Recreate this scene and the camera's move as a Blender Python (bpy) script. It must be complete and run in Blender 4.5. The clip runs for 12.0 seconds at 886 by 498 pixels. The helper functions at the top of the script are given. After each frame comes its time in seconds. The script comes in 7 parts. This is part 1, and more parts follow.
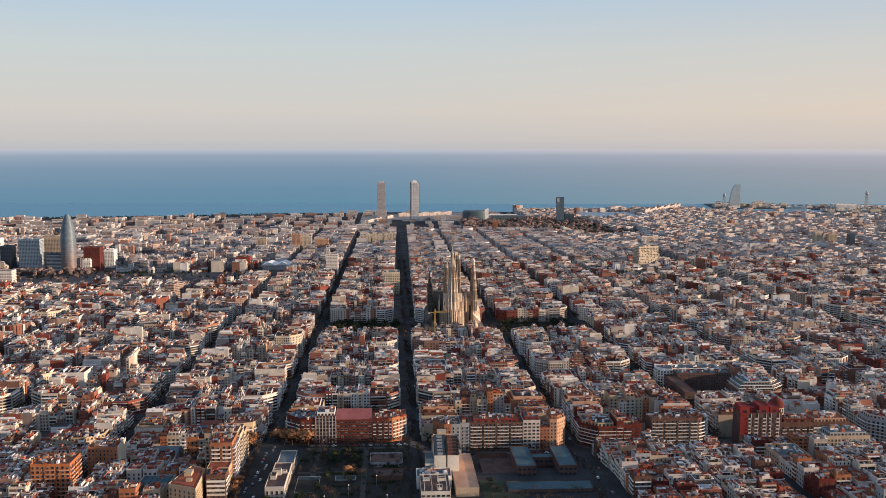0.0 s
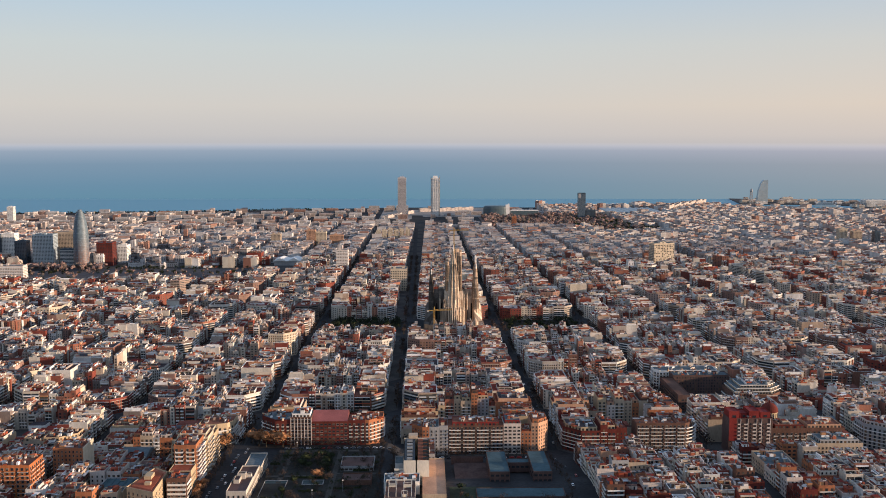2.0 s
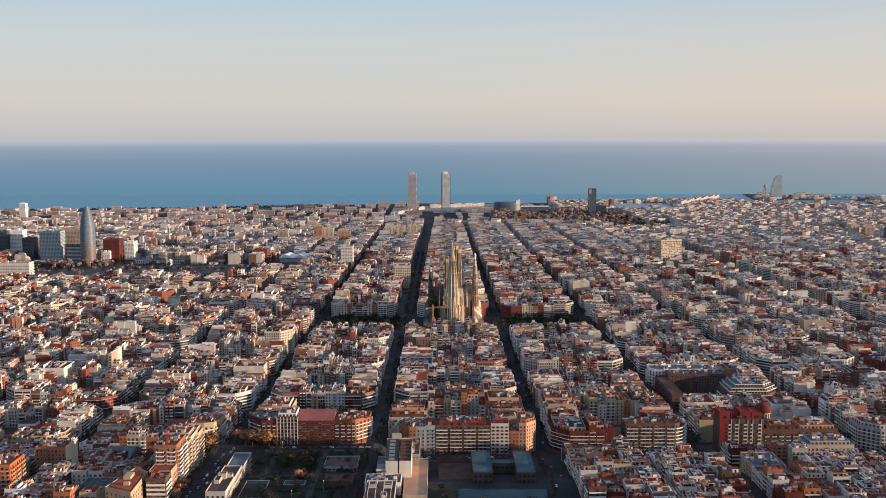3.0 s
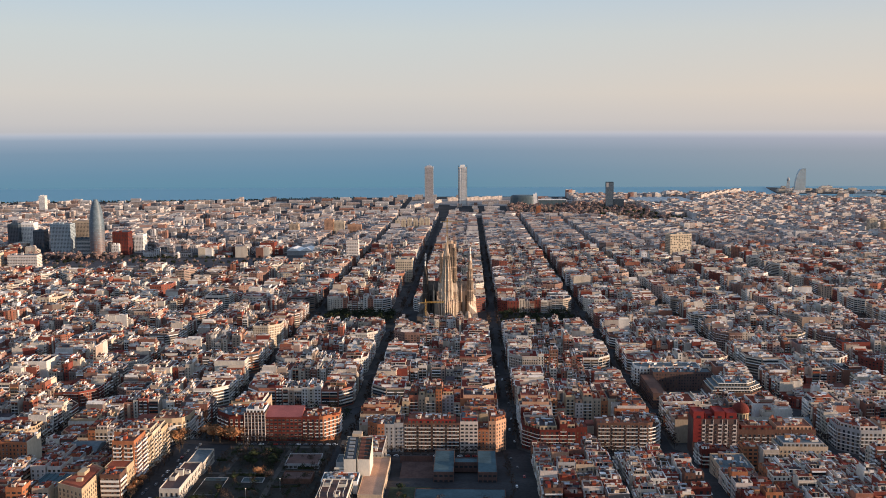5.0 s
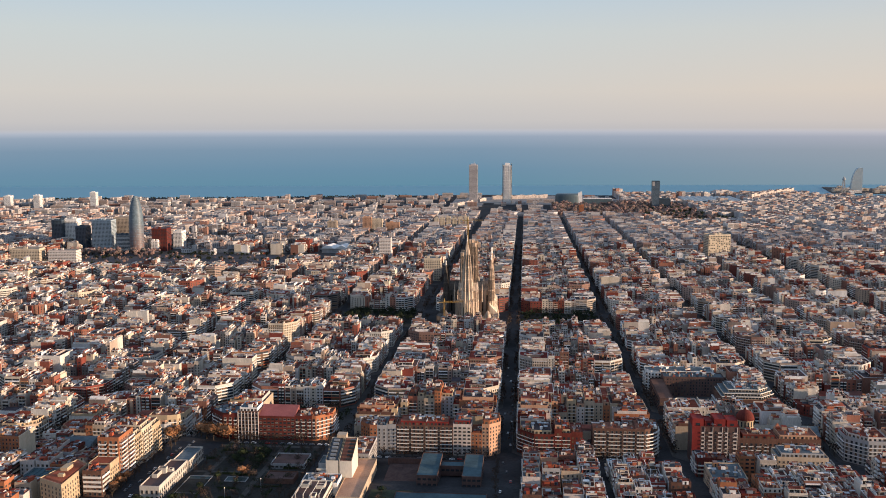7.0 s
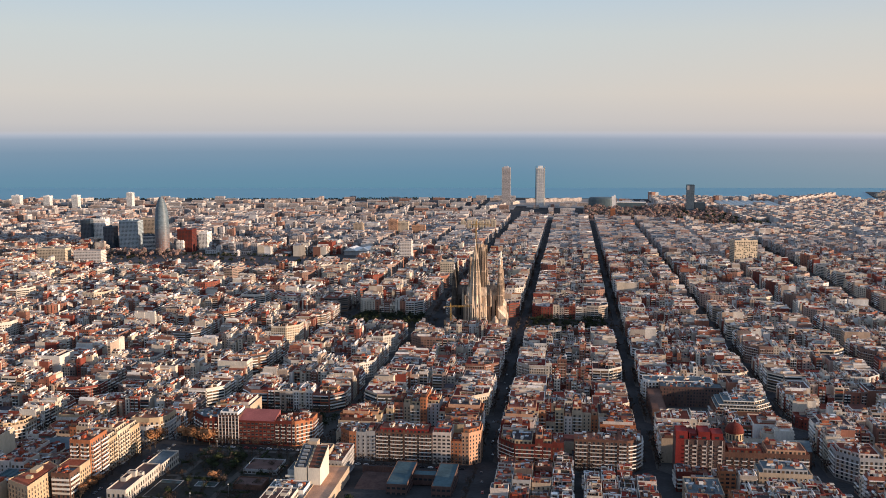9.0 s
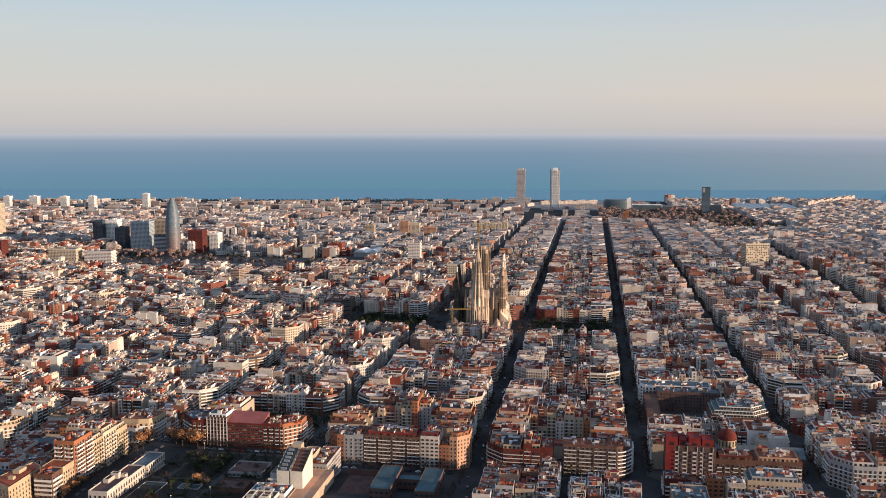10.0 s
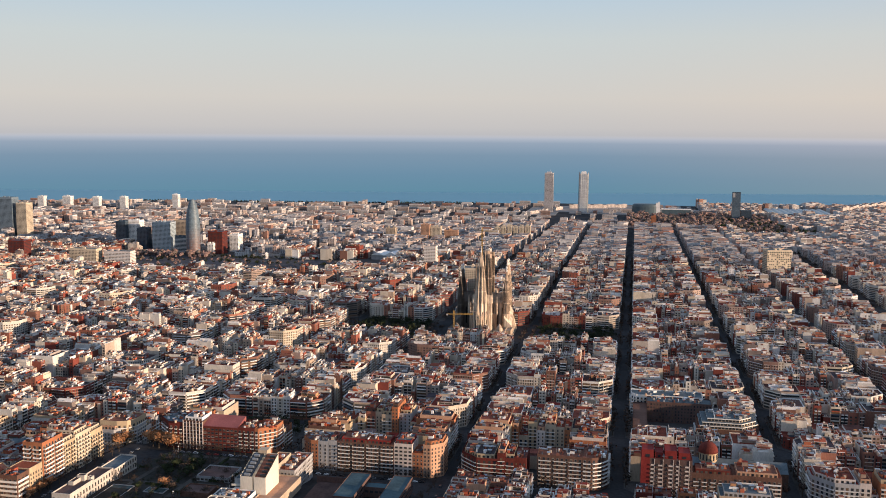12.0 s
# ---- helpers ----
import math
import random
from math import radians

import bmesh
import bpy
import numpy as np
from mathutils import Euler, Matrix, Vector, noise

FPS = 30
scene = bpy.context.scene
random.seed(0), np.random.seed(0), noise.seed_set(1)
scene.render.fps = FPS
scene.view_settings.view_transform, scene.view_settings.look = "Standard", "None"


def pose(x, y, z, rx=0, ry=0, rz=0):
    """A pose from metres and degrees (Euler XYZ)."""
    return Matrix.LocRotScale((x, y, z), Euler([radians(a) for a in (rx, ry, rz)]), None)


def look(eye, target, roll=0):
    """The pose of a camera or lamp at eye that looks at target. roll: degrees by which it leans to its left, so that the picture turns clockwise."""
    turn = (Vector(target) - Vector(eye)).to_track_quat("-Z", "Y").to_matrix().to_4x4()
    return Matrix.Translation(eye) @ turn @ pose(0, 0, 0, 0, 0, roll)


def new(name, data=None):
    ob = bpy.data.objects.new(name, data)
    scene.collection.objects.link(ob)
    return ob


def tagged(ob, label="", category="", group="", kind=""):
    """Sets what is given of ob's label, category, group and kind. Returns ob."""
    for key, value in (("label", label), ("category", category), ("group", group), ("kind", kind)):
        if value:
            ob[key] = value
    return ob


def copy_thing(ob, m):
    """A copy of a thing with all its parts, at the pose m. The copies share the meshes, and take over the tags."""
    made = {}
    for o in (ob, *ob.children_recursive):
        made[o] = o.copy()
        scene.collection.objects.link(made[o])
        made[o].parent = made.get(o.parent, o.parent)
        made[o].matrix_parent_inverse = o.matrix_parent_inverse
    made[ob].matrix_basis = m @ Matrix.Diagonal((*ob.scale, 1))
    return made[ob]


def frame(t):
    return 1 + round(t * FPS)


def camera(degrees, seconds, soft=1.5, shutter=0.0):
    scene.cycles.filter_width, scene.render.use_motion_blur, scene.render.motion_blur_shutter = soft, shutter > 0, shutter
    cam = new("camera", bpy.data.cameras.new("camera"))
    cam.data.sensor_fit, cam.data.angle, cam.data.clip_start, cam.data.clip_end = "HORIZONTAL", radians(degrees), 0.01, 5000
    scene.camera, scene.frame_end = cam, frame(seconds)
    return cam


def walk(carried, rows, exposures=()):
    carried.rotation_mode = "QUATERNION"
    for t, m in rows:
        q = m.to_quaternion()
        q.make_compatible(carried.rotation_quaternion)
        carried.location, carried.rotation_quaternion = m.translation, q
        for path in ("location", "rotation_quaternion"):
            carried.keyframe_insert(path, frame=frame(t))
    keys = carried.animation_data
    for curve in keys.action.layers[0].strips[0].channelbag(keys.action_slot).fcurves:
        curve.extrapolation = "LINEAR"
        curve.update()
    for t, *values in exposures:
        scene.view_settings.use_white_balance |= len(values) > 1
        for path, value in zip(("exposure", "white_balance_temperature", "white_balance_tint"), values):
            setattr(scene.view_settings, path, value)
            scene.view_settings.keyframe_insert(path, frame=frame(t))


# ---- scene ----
cam = camera(50.17, 12.0, soft=0.95)
PATH = [
    (0, (-26.7, -1265.5, 318.9), (28.68, -273.20, 207.67), 0.06),
    (0.5, (-16.2, -1260.8, 319.3), (30.88, -268.13, 207.95), 0.09),
    (1, (-4.1, -1255.3, 318.8), (34.01, -262.33, 207.13), 0.09),
    (1.5, (7.6, -1250.1, 318.9), (37.92, -257.10, 204.85), 0.06),
    (2, (20.4, -1245.4, 319.4), (42.11, -252.47, 202.90), 0.01),
    (2.5, (32.7, -1241.9, 320.3), (45.84, -249.05, 201.41), -0.08),
    (3, (46.0, -1238.7, 321.1), (50.10, -246.13, 199.83), -0.14),
    (5, (96.6, -1226.9, 322.0), (70.09, -235.64, 193.19), -0.18),
    (5.5, (109.2, -1223.5, 321.7), (74.40, -232.50, 192.09), -0.18),
    (6, (122.2, -1219.0, 321.0), (76.75, -228.55, 191.10), -0.21),
    (6.1, (124.7, -1218.6, 321.2), (77.82, -228.21, 191.10), -0.21),
    (6.2, (127.3, -1218.2, 321.3), (72.44, -228.20, 191.11), -0.20),
    (6.3, (129.8, -1217.8, 321.4), (68.82, -228.15, 191.11), -0.20),
    (6.4, (132.3, -1217.3, 321.5), (63.16, -228.28, 191.12), -0.20),
    (6.5, (134.9, -1216.9, 321.6), (60.13, -228.27, 191.12), -0.19),
    (7, (148.0, -1213.2, 322.2), (61.87, -225.56, 191.33), -0.14),
    (9, (199.2, -1196.7, 323.6), (65.90, -214.06, 194.90), 0.01),
    (9.5, (211.2, -1191.9, 323.5), (67.59, -210.55, 196.13), 0.01),
    (10, (223.8, -1186.6, 323.4), (68.99, -206.83, 196.44), 0.10),
    (10.5, (236.0, -1182.2, 323.7), (71.09, -204.12, 196.84), 0.12),
    (11, (248.9, -1176.6, 324.1), (73.02, -200.37, 197.77), 0.17),
    (11.5, (260.5, -1172.4, 324.2), (74.66, -197.85, 198.95), 0.25),
    (12, (272.8, -1167.7, 324.8), (76.59, -195.06, 200.25), 0.36),
]
walk(cam, [(t, look(eye, target, roll)) for t, eye, target, roll in PATH])

# ---- light ----
SUN_AZ, SUN_EL = radians(-13), radians(7.5)   # turned from +x, seen from above
to_sun = Vector((math.cos(SUN_EL) * math.cos(SUN_AZ), math.cos(SUN_EL) * math.sin(SUN_AZ), math.sin(SUN_EL)))
sun = new("sun", bpy.data.lights.new("sun", "SUN"))
sun.data.energy, sun.data.angle, sun.data.color = 4.6, radians(0.6), (1.0, 0.74, 0.545)
sun.matrix_world = look(to_sun * 2000, (0, 0, 0))

world = bpy.data.worlds.new("sky")
scene.world = world
world.use_nodes = True
wn, wl = world.node_tree.nodes, world.node_tree.links
wn.clear()
w_sky = wn.new("ShaderNodeTexSky")
w_sky.sky_type, w_sky.sun_disc = "NISHITA", False
w_sky.sun_elevation, w_sky.sun_rotation = SUN_EL, radians(90) - SUN_AZ
w_sky.air_density, w_sky.dust_density, w_sky.ozone_density = 1.0, 1.2, 1.0
w_dir = wn.new("ShaderNodeTexCoord")
w_xyz = wn.new("ShaderNodeSeparateXYZ")
wl.new(w_dir.outputs["Generated"], w_xyz.inputs[0])


def w_ramp(lo, hi, stops):
    m = wn.new("ShaderNodeMapRange")
    m.inputs["From Min"].default_value, m.inputs["From Max"].default_value = lo, hi
    wl.new(w_xyz.outputs["Z"], m.inputs["Value"])
    r = wn.new("ShaderNodeValToRGB")
    wl.new(m.outputs[0], r.inputs[0])
    while len(r.color_ramp.elements) < len(stops):
        r.color_ramp.elements.new(0.5)
    for e, (p, c) in zip(r.color_ramp.elements, stops):
        e.position, e.color = p, (*c, 1)
    return r


def w_back(source, strength):
    b = wn.new("ShaderNodeBackground")
    wl.new(source, b.inputs["Color"])
    b.inputs["Strength"].default_value = strength
    return b.outputs[0]


def w_mix(fac, a, b):
    m = wn.new("ShaderNodeMixShader")
    if isinstance(fac, float):
        m.inputs[0].default_value = fac
    else:
        wl.new(fac, m.inputs[0])
    wl.new(a, m.inputs[1])
    wl.new(b, m.inputs[2])
    return m.outputs[0]


# pale evening sky colours laid over the clear sky, and the open sea that lies beyond the sheet of water
# stops above 0.37 lie overhead out of view, brightened to fill the shade
veil = w_ramp(-0.01, 0.42, [(0.01, (0.55, 0.55, 0.58)), (0.03, (0.62, 0.60, 0.60)), (0.10, (0.70, 0.665, 0.63)), (0.24, (0.64, 0.69, 0.70)), (0.37, (0.50, 0.65, 0.79)), (0.60, (0.41, 0.54, 0.72)), (1.0, (0.36, 0.50, 0.76))])
# sea colours with the haze painted in, paler up to the horizon
sea_hazed = w_ramp(-0.09, -0.0045, [(0.28, (0.092, 0.198, 0.272)), (0.5, (0.112, 0.206, 0.29)), (0.75, (0.155, 0.23, 0.31)), (0.9, (0.23, 0.285, 0.36)), (1.0, (0.42, 0.43, 0.48))])
veil_warm = w_ramp(-0.01, 0.42, [(0.01, (0.66, 0.60, 0.58)), (0.03, (0.74, 0.65, 0.60)), (0.10, (0.84, 0.71, 0.60)), (0.24, (0.72, 0.70, 0.67)), (0.37, (0.56, 0.65, 0.75)), (0.60, (0.44, 0.54, 0.70)), (1.0, (0.37, 0.50, 0.75))])
# the same painted sea haze on the sunward side, greyer and warmer
sea_hazed_warm = w_ramp(-0.09, -0.0045, [(0.28, (0.205, 0.25, 0.28)), (0.5, (0.23, 0.26, 0.285)), (0.75, (0.275, 0.28, 0.305)), (0.9, (0.34, 0.325, 0.365)), (1.0, (0.50, 0.46, 0.47))])
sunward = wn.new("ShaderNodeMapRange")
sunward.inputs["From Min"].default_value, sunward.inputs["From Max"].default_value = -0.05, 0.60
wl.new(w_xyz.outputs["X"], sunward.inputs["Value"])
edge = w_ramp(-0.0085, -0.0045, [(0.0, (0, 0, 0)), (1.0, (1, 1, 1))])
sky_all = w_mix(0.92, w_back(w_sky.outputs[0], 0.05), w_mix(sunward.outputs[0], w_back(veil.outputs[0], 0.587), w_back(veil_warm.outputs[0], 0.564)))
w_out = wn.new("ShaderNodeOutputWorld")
sea_all = w_mix(sunward.outputs[0], w_back(sea_hazed.outputs[0], 0.80), w_back(sea_hazed_warm.outputs[0], 0.80))
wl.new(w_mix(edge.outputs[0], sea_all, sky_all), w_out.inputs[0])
scene.view_settings.exposure = 0.74

# ---- materials ----


def shade(name, rough=0.85, metal=0.0, spec=0.3):
    m = bpy.data.materials.new(name)
    m.use_nodes = True
    nt = m.node_tree
    b = nt.nodes["Principled BSDF"]
    b.inputs["Roughness"].default_value, b.inputs["Metallic"].default_value = rough, metal
    b.inputs["Specular IOR Level"].default_value = spec
    return m, nt, b


def noise_at(nt, scale, detail=3.0, stretch=(1, 1, 1)):
    co, mp, nz = nt.nodes.new("ShaderNodeTexCoord"), nt.nodes.new("ShaderNodeMapping"), nt.nodes.new("ShaderNodeTexNoise")
    mp.inputs["Scale"].default_value = stretch
    nt.links.new(co.outputs["Object"], mp.inputs[0])
    nt.links.new(mp.outputs[0], nz.inputs["Vector"])
    nz.inputs["Scale"].default_value, nz.inputs["Detail"].default_value = scale, detail
    return nz.outputs["Fac"]


def mapped(nt, value, lo, hi, a, b):
    m = nt.nodes.new("ShaderNodeMapRange")
    for k, v in zip(("From Min", "From Max", "To Min", "To Max"), (lo, hi, a, b)):
        m.inputs[k].default_value = v
    nt.links.new(value, m.inputs["Value"])
    return m.outputs[0]


def times(nt, a, b):
    m = nt.nodes.new("ShaderNodeMix")
    m.data_type, m.blend_type = "RGBA", "MULTIPLY"
    m.inputs[0].default_value = 1.0
    nt.links.new(a, m.inputs[6])
    nt.links.new(b, m.inputs[7])
    return m.outputs[2]


def bumped(nt, b, height, strength, distance):
    n = nt.nodes.new("ShaderNodeBump")
    n.inputs["Strength"].default_value, n.inputs["Distance"].default_value = strength, distance
    nt.links.new(height, n.inputs["Height"])
    nt.links.new(n.outputs[0], b.inputs["Normal"])


def palette(nt, colours, source, salt=1.0):
    """One of the colours, picked by a random number of the piece."""
    if source == "island":
        r = nt.nodes.new("ShaderNodeNewGeometry").outputs["Random Per Island"]
    else:
        r = nt.nodes.new("ShaderNodeObjectInfo").outputs["Random"]
    if salt != 1.0:
        k, fr = nt.nodes.new("ShaderNodeMath"), nt.nodes.new("ShaderNodeMath")
        k.operation, k.inputs[1].default_value, fr.operation = "MULTIPLY", salt, "FRACT"
        nt.links.new(r, k.inputs[0])
        nt.links.new(k.outputs[0], fr.inputs[0])
        r = fr.outputs[0]
    ramp = nt.nodes.new("ShaderNodeValToRGB")
    ramp.color_ramp.interpolation = "CONSTANT"
    while len(ramp.color_ramp.elements) < len(colours):
        ramp.color_ramp.elements.new(0.5)
    for n, (e, c) in enumerate(zip(ramp.color_ramp.elements, colours)):
        e.position, e.color = n / len(colours), (*c, 1)
    nt.links.new(r, ramp.inputs[0])
    return ramp.outputs[0]


def surface(name, colours, source="", rough=0.9, metal=0.0, spec=0.08, big=0.08, fine=1.3, spread=0.35, bump=0.3, salt=1.0, stretch=(1, 1, 1)):
    """A worn surface: a colour (or one picked for each piece), with stains and grain at two sizes."""
    m, nt, b = shade(name, rough, metal, spec)
    if source:
        base = palette(nt, colours, source, salt)
    else:
        rgb = nt.nodes.new("ShaderNodeRGB")
        rgb.outputs[0].default_value = (*colours[0], 1)
        base = rgb.outputs[0]
    n1, n2 = noise_at(nt, big, 4, stretch), noise_at(nt, fine, 3, stretch)
    c = times(nt, base, mapped(nt, n1, 0.3, 0.7, 1 - spread, 1 + spread * 0.5))
    c = times(nt, c, mapped(nt, n2, 0.3, 0.7, 1 - spread * 0.6, 1 + spread * 0.4))
    nt.links.new(c, b.inputs["Base Color"])
    if bump:
        bumped(nt, b, n2, bump, 0.15)
    return m


WALLS = [(0.62, 0.56, 0.47), (0.42, 0.36, 0.30), (0.63, 0.59, 0.52), (0.22, 0.11, 0.08), (0.40, 0.29, 0.24), (0.58, 0.49, 0.37), (0.20, 0.055, 0.04), (0.42, 0.33, 0.26), (0.58, 0.52, 0.43),
         (0.25, 0.085, 0.06), (0.46, 0.34, 0.25), (0.20, 0.16, 0.14), (0.60, 0.52, 0.42), (0.28, 0.11, 0.075), (0.68, 0.65, 0.61), (0.25, 0.15, 0.12), (0.22, 0.06, 0.045), (0.60, 0.51, 0.40), (0.34, 0.15, 0.10), (0.58, 0.53, 0.46)]
# far quarters: pinkish paint with the paling of distance haze put into it
HAZED_WALLS = [(0.516, 0.48, 0.453), (0.442, 0.381, 0.347), (0.57, 0.544, 0.524), (0.386, 0.317, 0.285), (0.516, 0.48, 0.453), (0.35, 0.19, 0.142), (0.46, 0.345, 0.293), (0.589, 0.553, 0.533), (0.294, 0.272, 0.275), (0.516, 0.408, 0.337), (0.57, 0.544, 0.515), (0.404, 0.263, 0.213), (0.496, 0.454, 0.426)]
ROOFS = [(0.187, 0.048, 0.031), (0.156, 0.089, 0.075), (0.086, 0.067, 0.069), (0.218, 0.057, 0.034), (0.25, 0.048, 0.031), (0.133, 0.054, 0.041), (0.062, 0.051, 0.056), (0.234, 0.067, 0.044), (0.25, 0.179, 0.162), (0.203, 0.032, 0.025), (0.094, 0.045, 0.038), (0.234, 0.039, 0.028), (0.218, 0.071, 0.05)]
HUTS = [(0.80, 0.77, 0.72), (0.66, 0.58, 0.49), (0.44, 0.14, 0.075), (0.74, 0.67, 0.57), (0.55, 0.43, 0.31), (0.26, 0.28, 0.31), (0.83, 0.81, 0.78), (0.40, 0.095, 0.05), (0.52, 0.26, 0.13), (0.13, 0.14, 0.16), (0.76, 0.73, 0.69), (0.34, 0.24, 0.18), (0.22, 0.10, 0.075)]
M_WALL = surface("rendered_walls", WALLS, "island", stretch=(1, 1, 0.3), spread=0.28)
M_HAZED_WALL = surface("hazed_pinkish_walls", HAZED_WALLS, "island", stretch=(1, 1, 0.3), spread=0.25)
# roof colours of the far quarters, paled for haze in the same way
M_HAZED_HUT = surface("hazed_roof_structures", [(0.487, 0.479, 0.47), (0.37, 0.361, 0.361), (0.42, 0.361, 0.328), (0.286, 0.185, 0.151), (0.538, 0.538, 0.538), (0.302, 0.311, 0.328)], "island", spread=0.25)
M_HAZED_ROOF = surface("hazed_roof_terraces", [(0.30, 0.27, 0.255), (0.25, 0.13, 0.10), (0.34, 0.31, 0.295), (0.20, 0.195, 0.20), (0.29, 0.20, 0.165), (0.38, 0.35, 0.33), (0.15, 0.145, 0.15)], "island", salt=7.31, spread=0.35, fine=0.6)
M_ROOF = surface("roof_terraces", ROOFS, "island", salt=7.31, spread=0.45, fine=0.6)
M_HUT = surface("roof_structures", HUTS, "island", spread=0.25)
M_TILE = surface("clay_roof_tiles", [(0.42, 0.11, 0.06), (0.37, 0.14, 0.085), (0.44, 0.17, 0.10)], "island", spread=0.35, bump=0.6)
M_SLAB = surface("balcony_slabs", [(0.80, 0.76, 0.70), (0.70, 0.63, 0.53), (0.84, 0.82, 0.79), (0.58, 0.49, 0.39), (0.38, 0.32, 0.28)], "island", spread=0.2)
M_GLASS = surface("dark_window_glass", [(0.035, 0.04, 0.045), (0.06, 0.055, 0.05), (0.10, 0.09, 0.075), (0.02, 0.025, 0.03), (0.16, 0.10, 0.06)], "island", rough=0.25, spec=0.5, spread=0.2, bump=0)
M_METAL = surface("grey_sheet_metal", [(0.40, 0.42, 0.44)], rough=0.45, metal=0.6, spread=0.3)
CITY = [M_WALL, M_ROOF, M_HUT, M_TILE, M_SLAB, M_GLASS, M_METAL]
CITY_HAZED = [M_HAZED_WALL, M_HAZED_ROOF, M_HAZED_HUT, M_TILE, M_HAZED_HUT, M_GLASS, M_METAL]
WALL, ROOF, HUT, TILE, SLAB, GLASS, METAL = range(7)
O_WALL = surface("house_walls", WALLS, "object", stretch=(1, 1, 0.3), spread=0.28)
O_ROOF = surface("house_roof_terraces", ROOFS, "object", spread=0.45, fine=0.6)
O_HUT = surface("house_roof_structures", HUTS, "object", spread=0.25)
O_SLAB = surface("house_balconies", [(0.72, 0.69, 0.64), (0.62, 0.56, 0.48), (0.78, 0.76, 0.72)], "object", spread=0.2)
O_FRAME = surface("window_frames", [(0.17, 0.14, 0.115), (0.10, 0.08, 0.07), (0.32, 0.28, 0.24)], "object", spread=0.2)
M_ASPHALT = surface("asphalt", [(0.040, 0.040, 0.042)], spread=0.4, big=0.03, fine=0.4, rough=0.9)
# paving coloured darker than its slabs, for the shade in the streets
M_PAVE = surface("shade_darkened_paving", [(0.075, 0.07, 0.066)], spread=0.35, big=0.05, fine=0.7)
M_SEA, nt_sea, b_sea = shade("sea_water", 0.4, 0.0, 0.08)
b_sea.inputs["Base Color"].default_value = (0.085, 0.265, 0.355, 1)
bumped(nt_sea, b_sea, noise_at(nt_sea, 0.02, 6, (1, 3, 1)), 0.25, 2.0)
M_SAND = surface("beach_sand", [(0.42, 0.36, 0.27)], spread=0.2)
M_LEAF_DARK = surface("evergreen_leaves", [(0.025, 0.035, 0.018), (0.04, 0.05, 0.022), (0.03, 0.032, 0.02)], "island", spread=0.4, bump=0)
M_LEAF_BROWN = surface("winter_plane_tree_leaves", [(0.30, 0.14, 0.065), (0.34, 0.165, 0.08), (0.24, 0.11, 0.055), (0.36, 0.18, 0.085)], "island", spread=0.4, bump=0)
M_TWIG = surface("bare_twigs", [(0.07, 0.05, 0.04), (0.09, 0.06, 0.046), (0.055, 0.042, 0.034)], "island", spread=0.4, bump=0)
M_BARK = surface("bark", [(0.09, 0.07, 0.05)], spread=0.4)

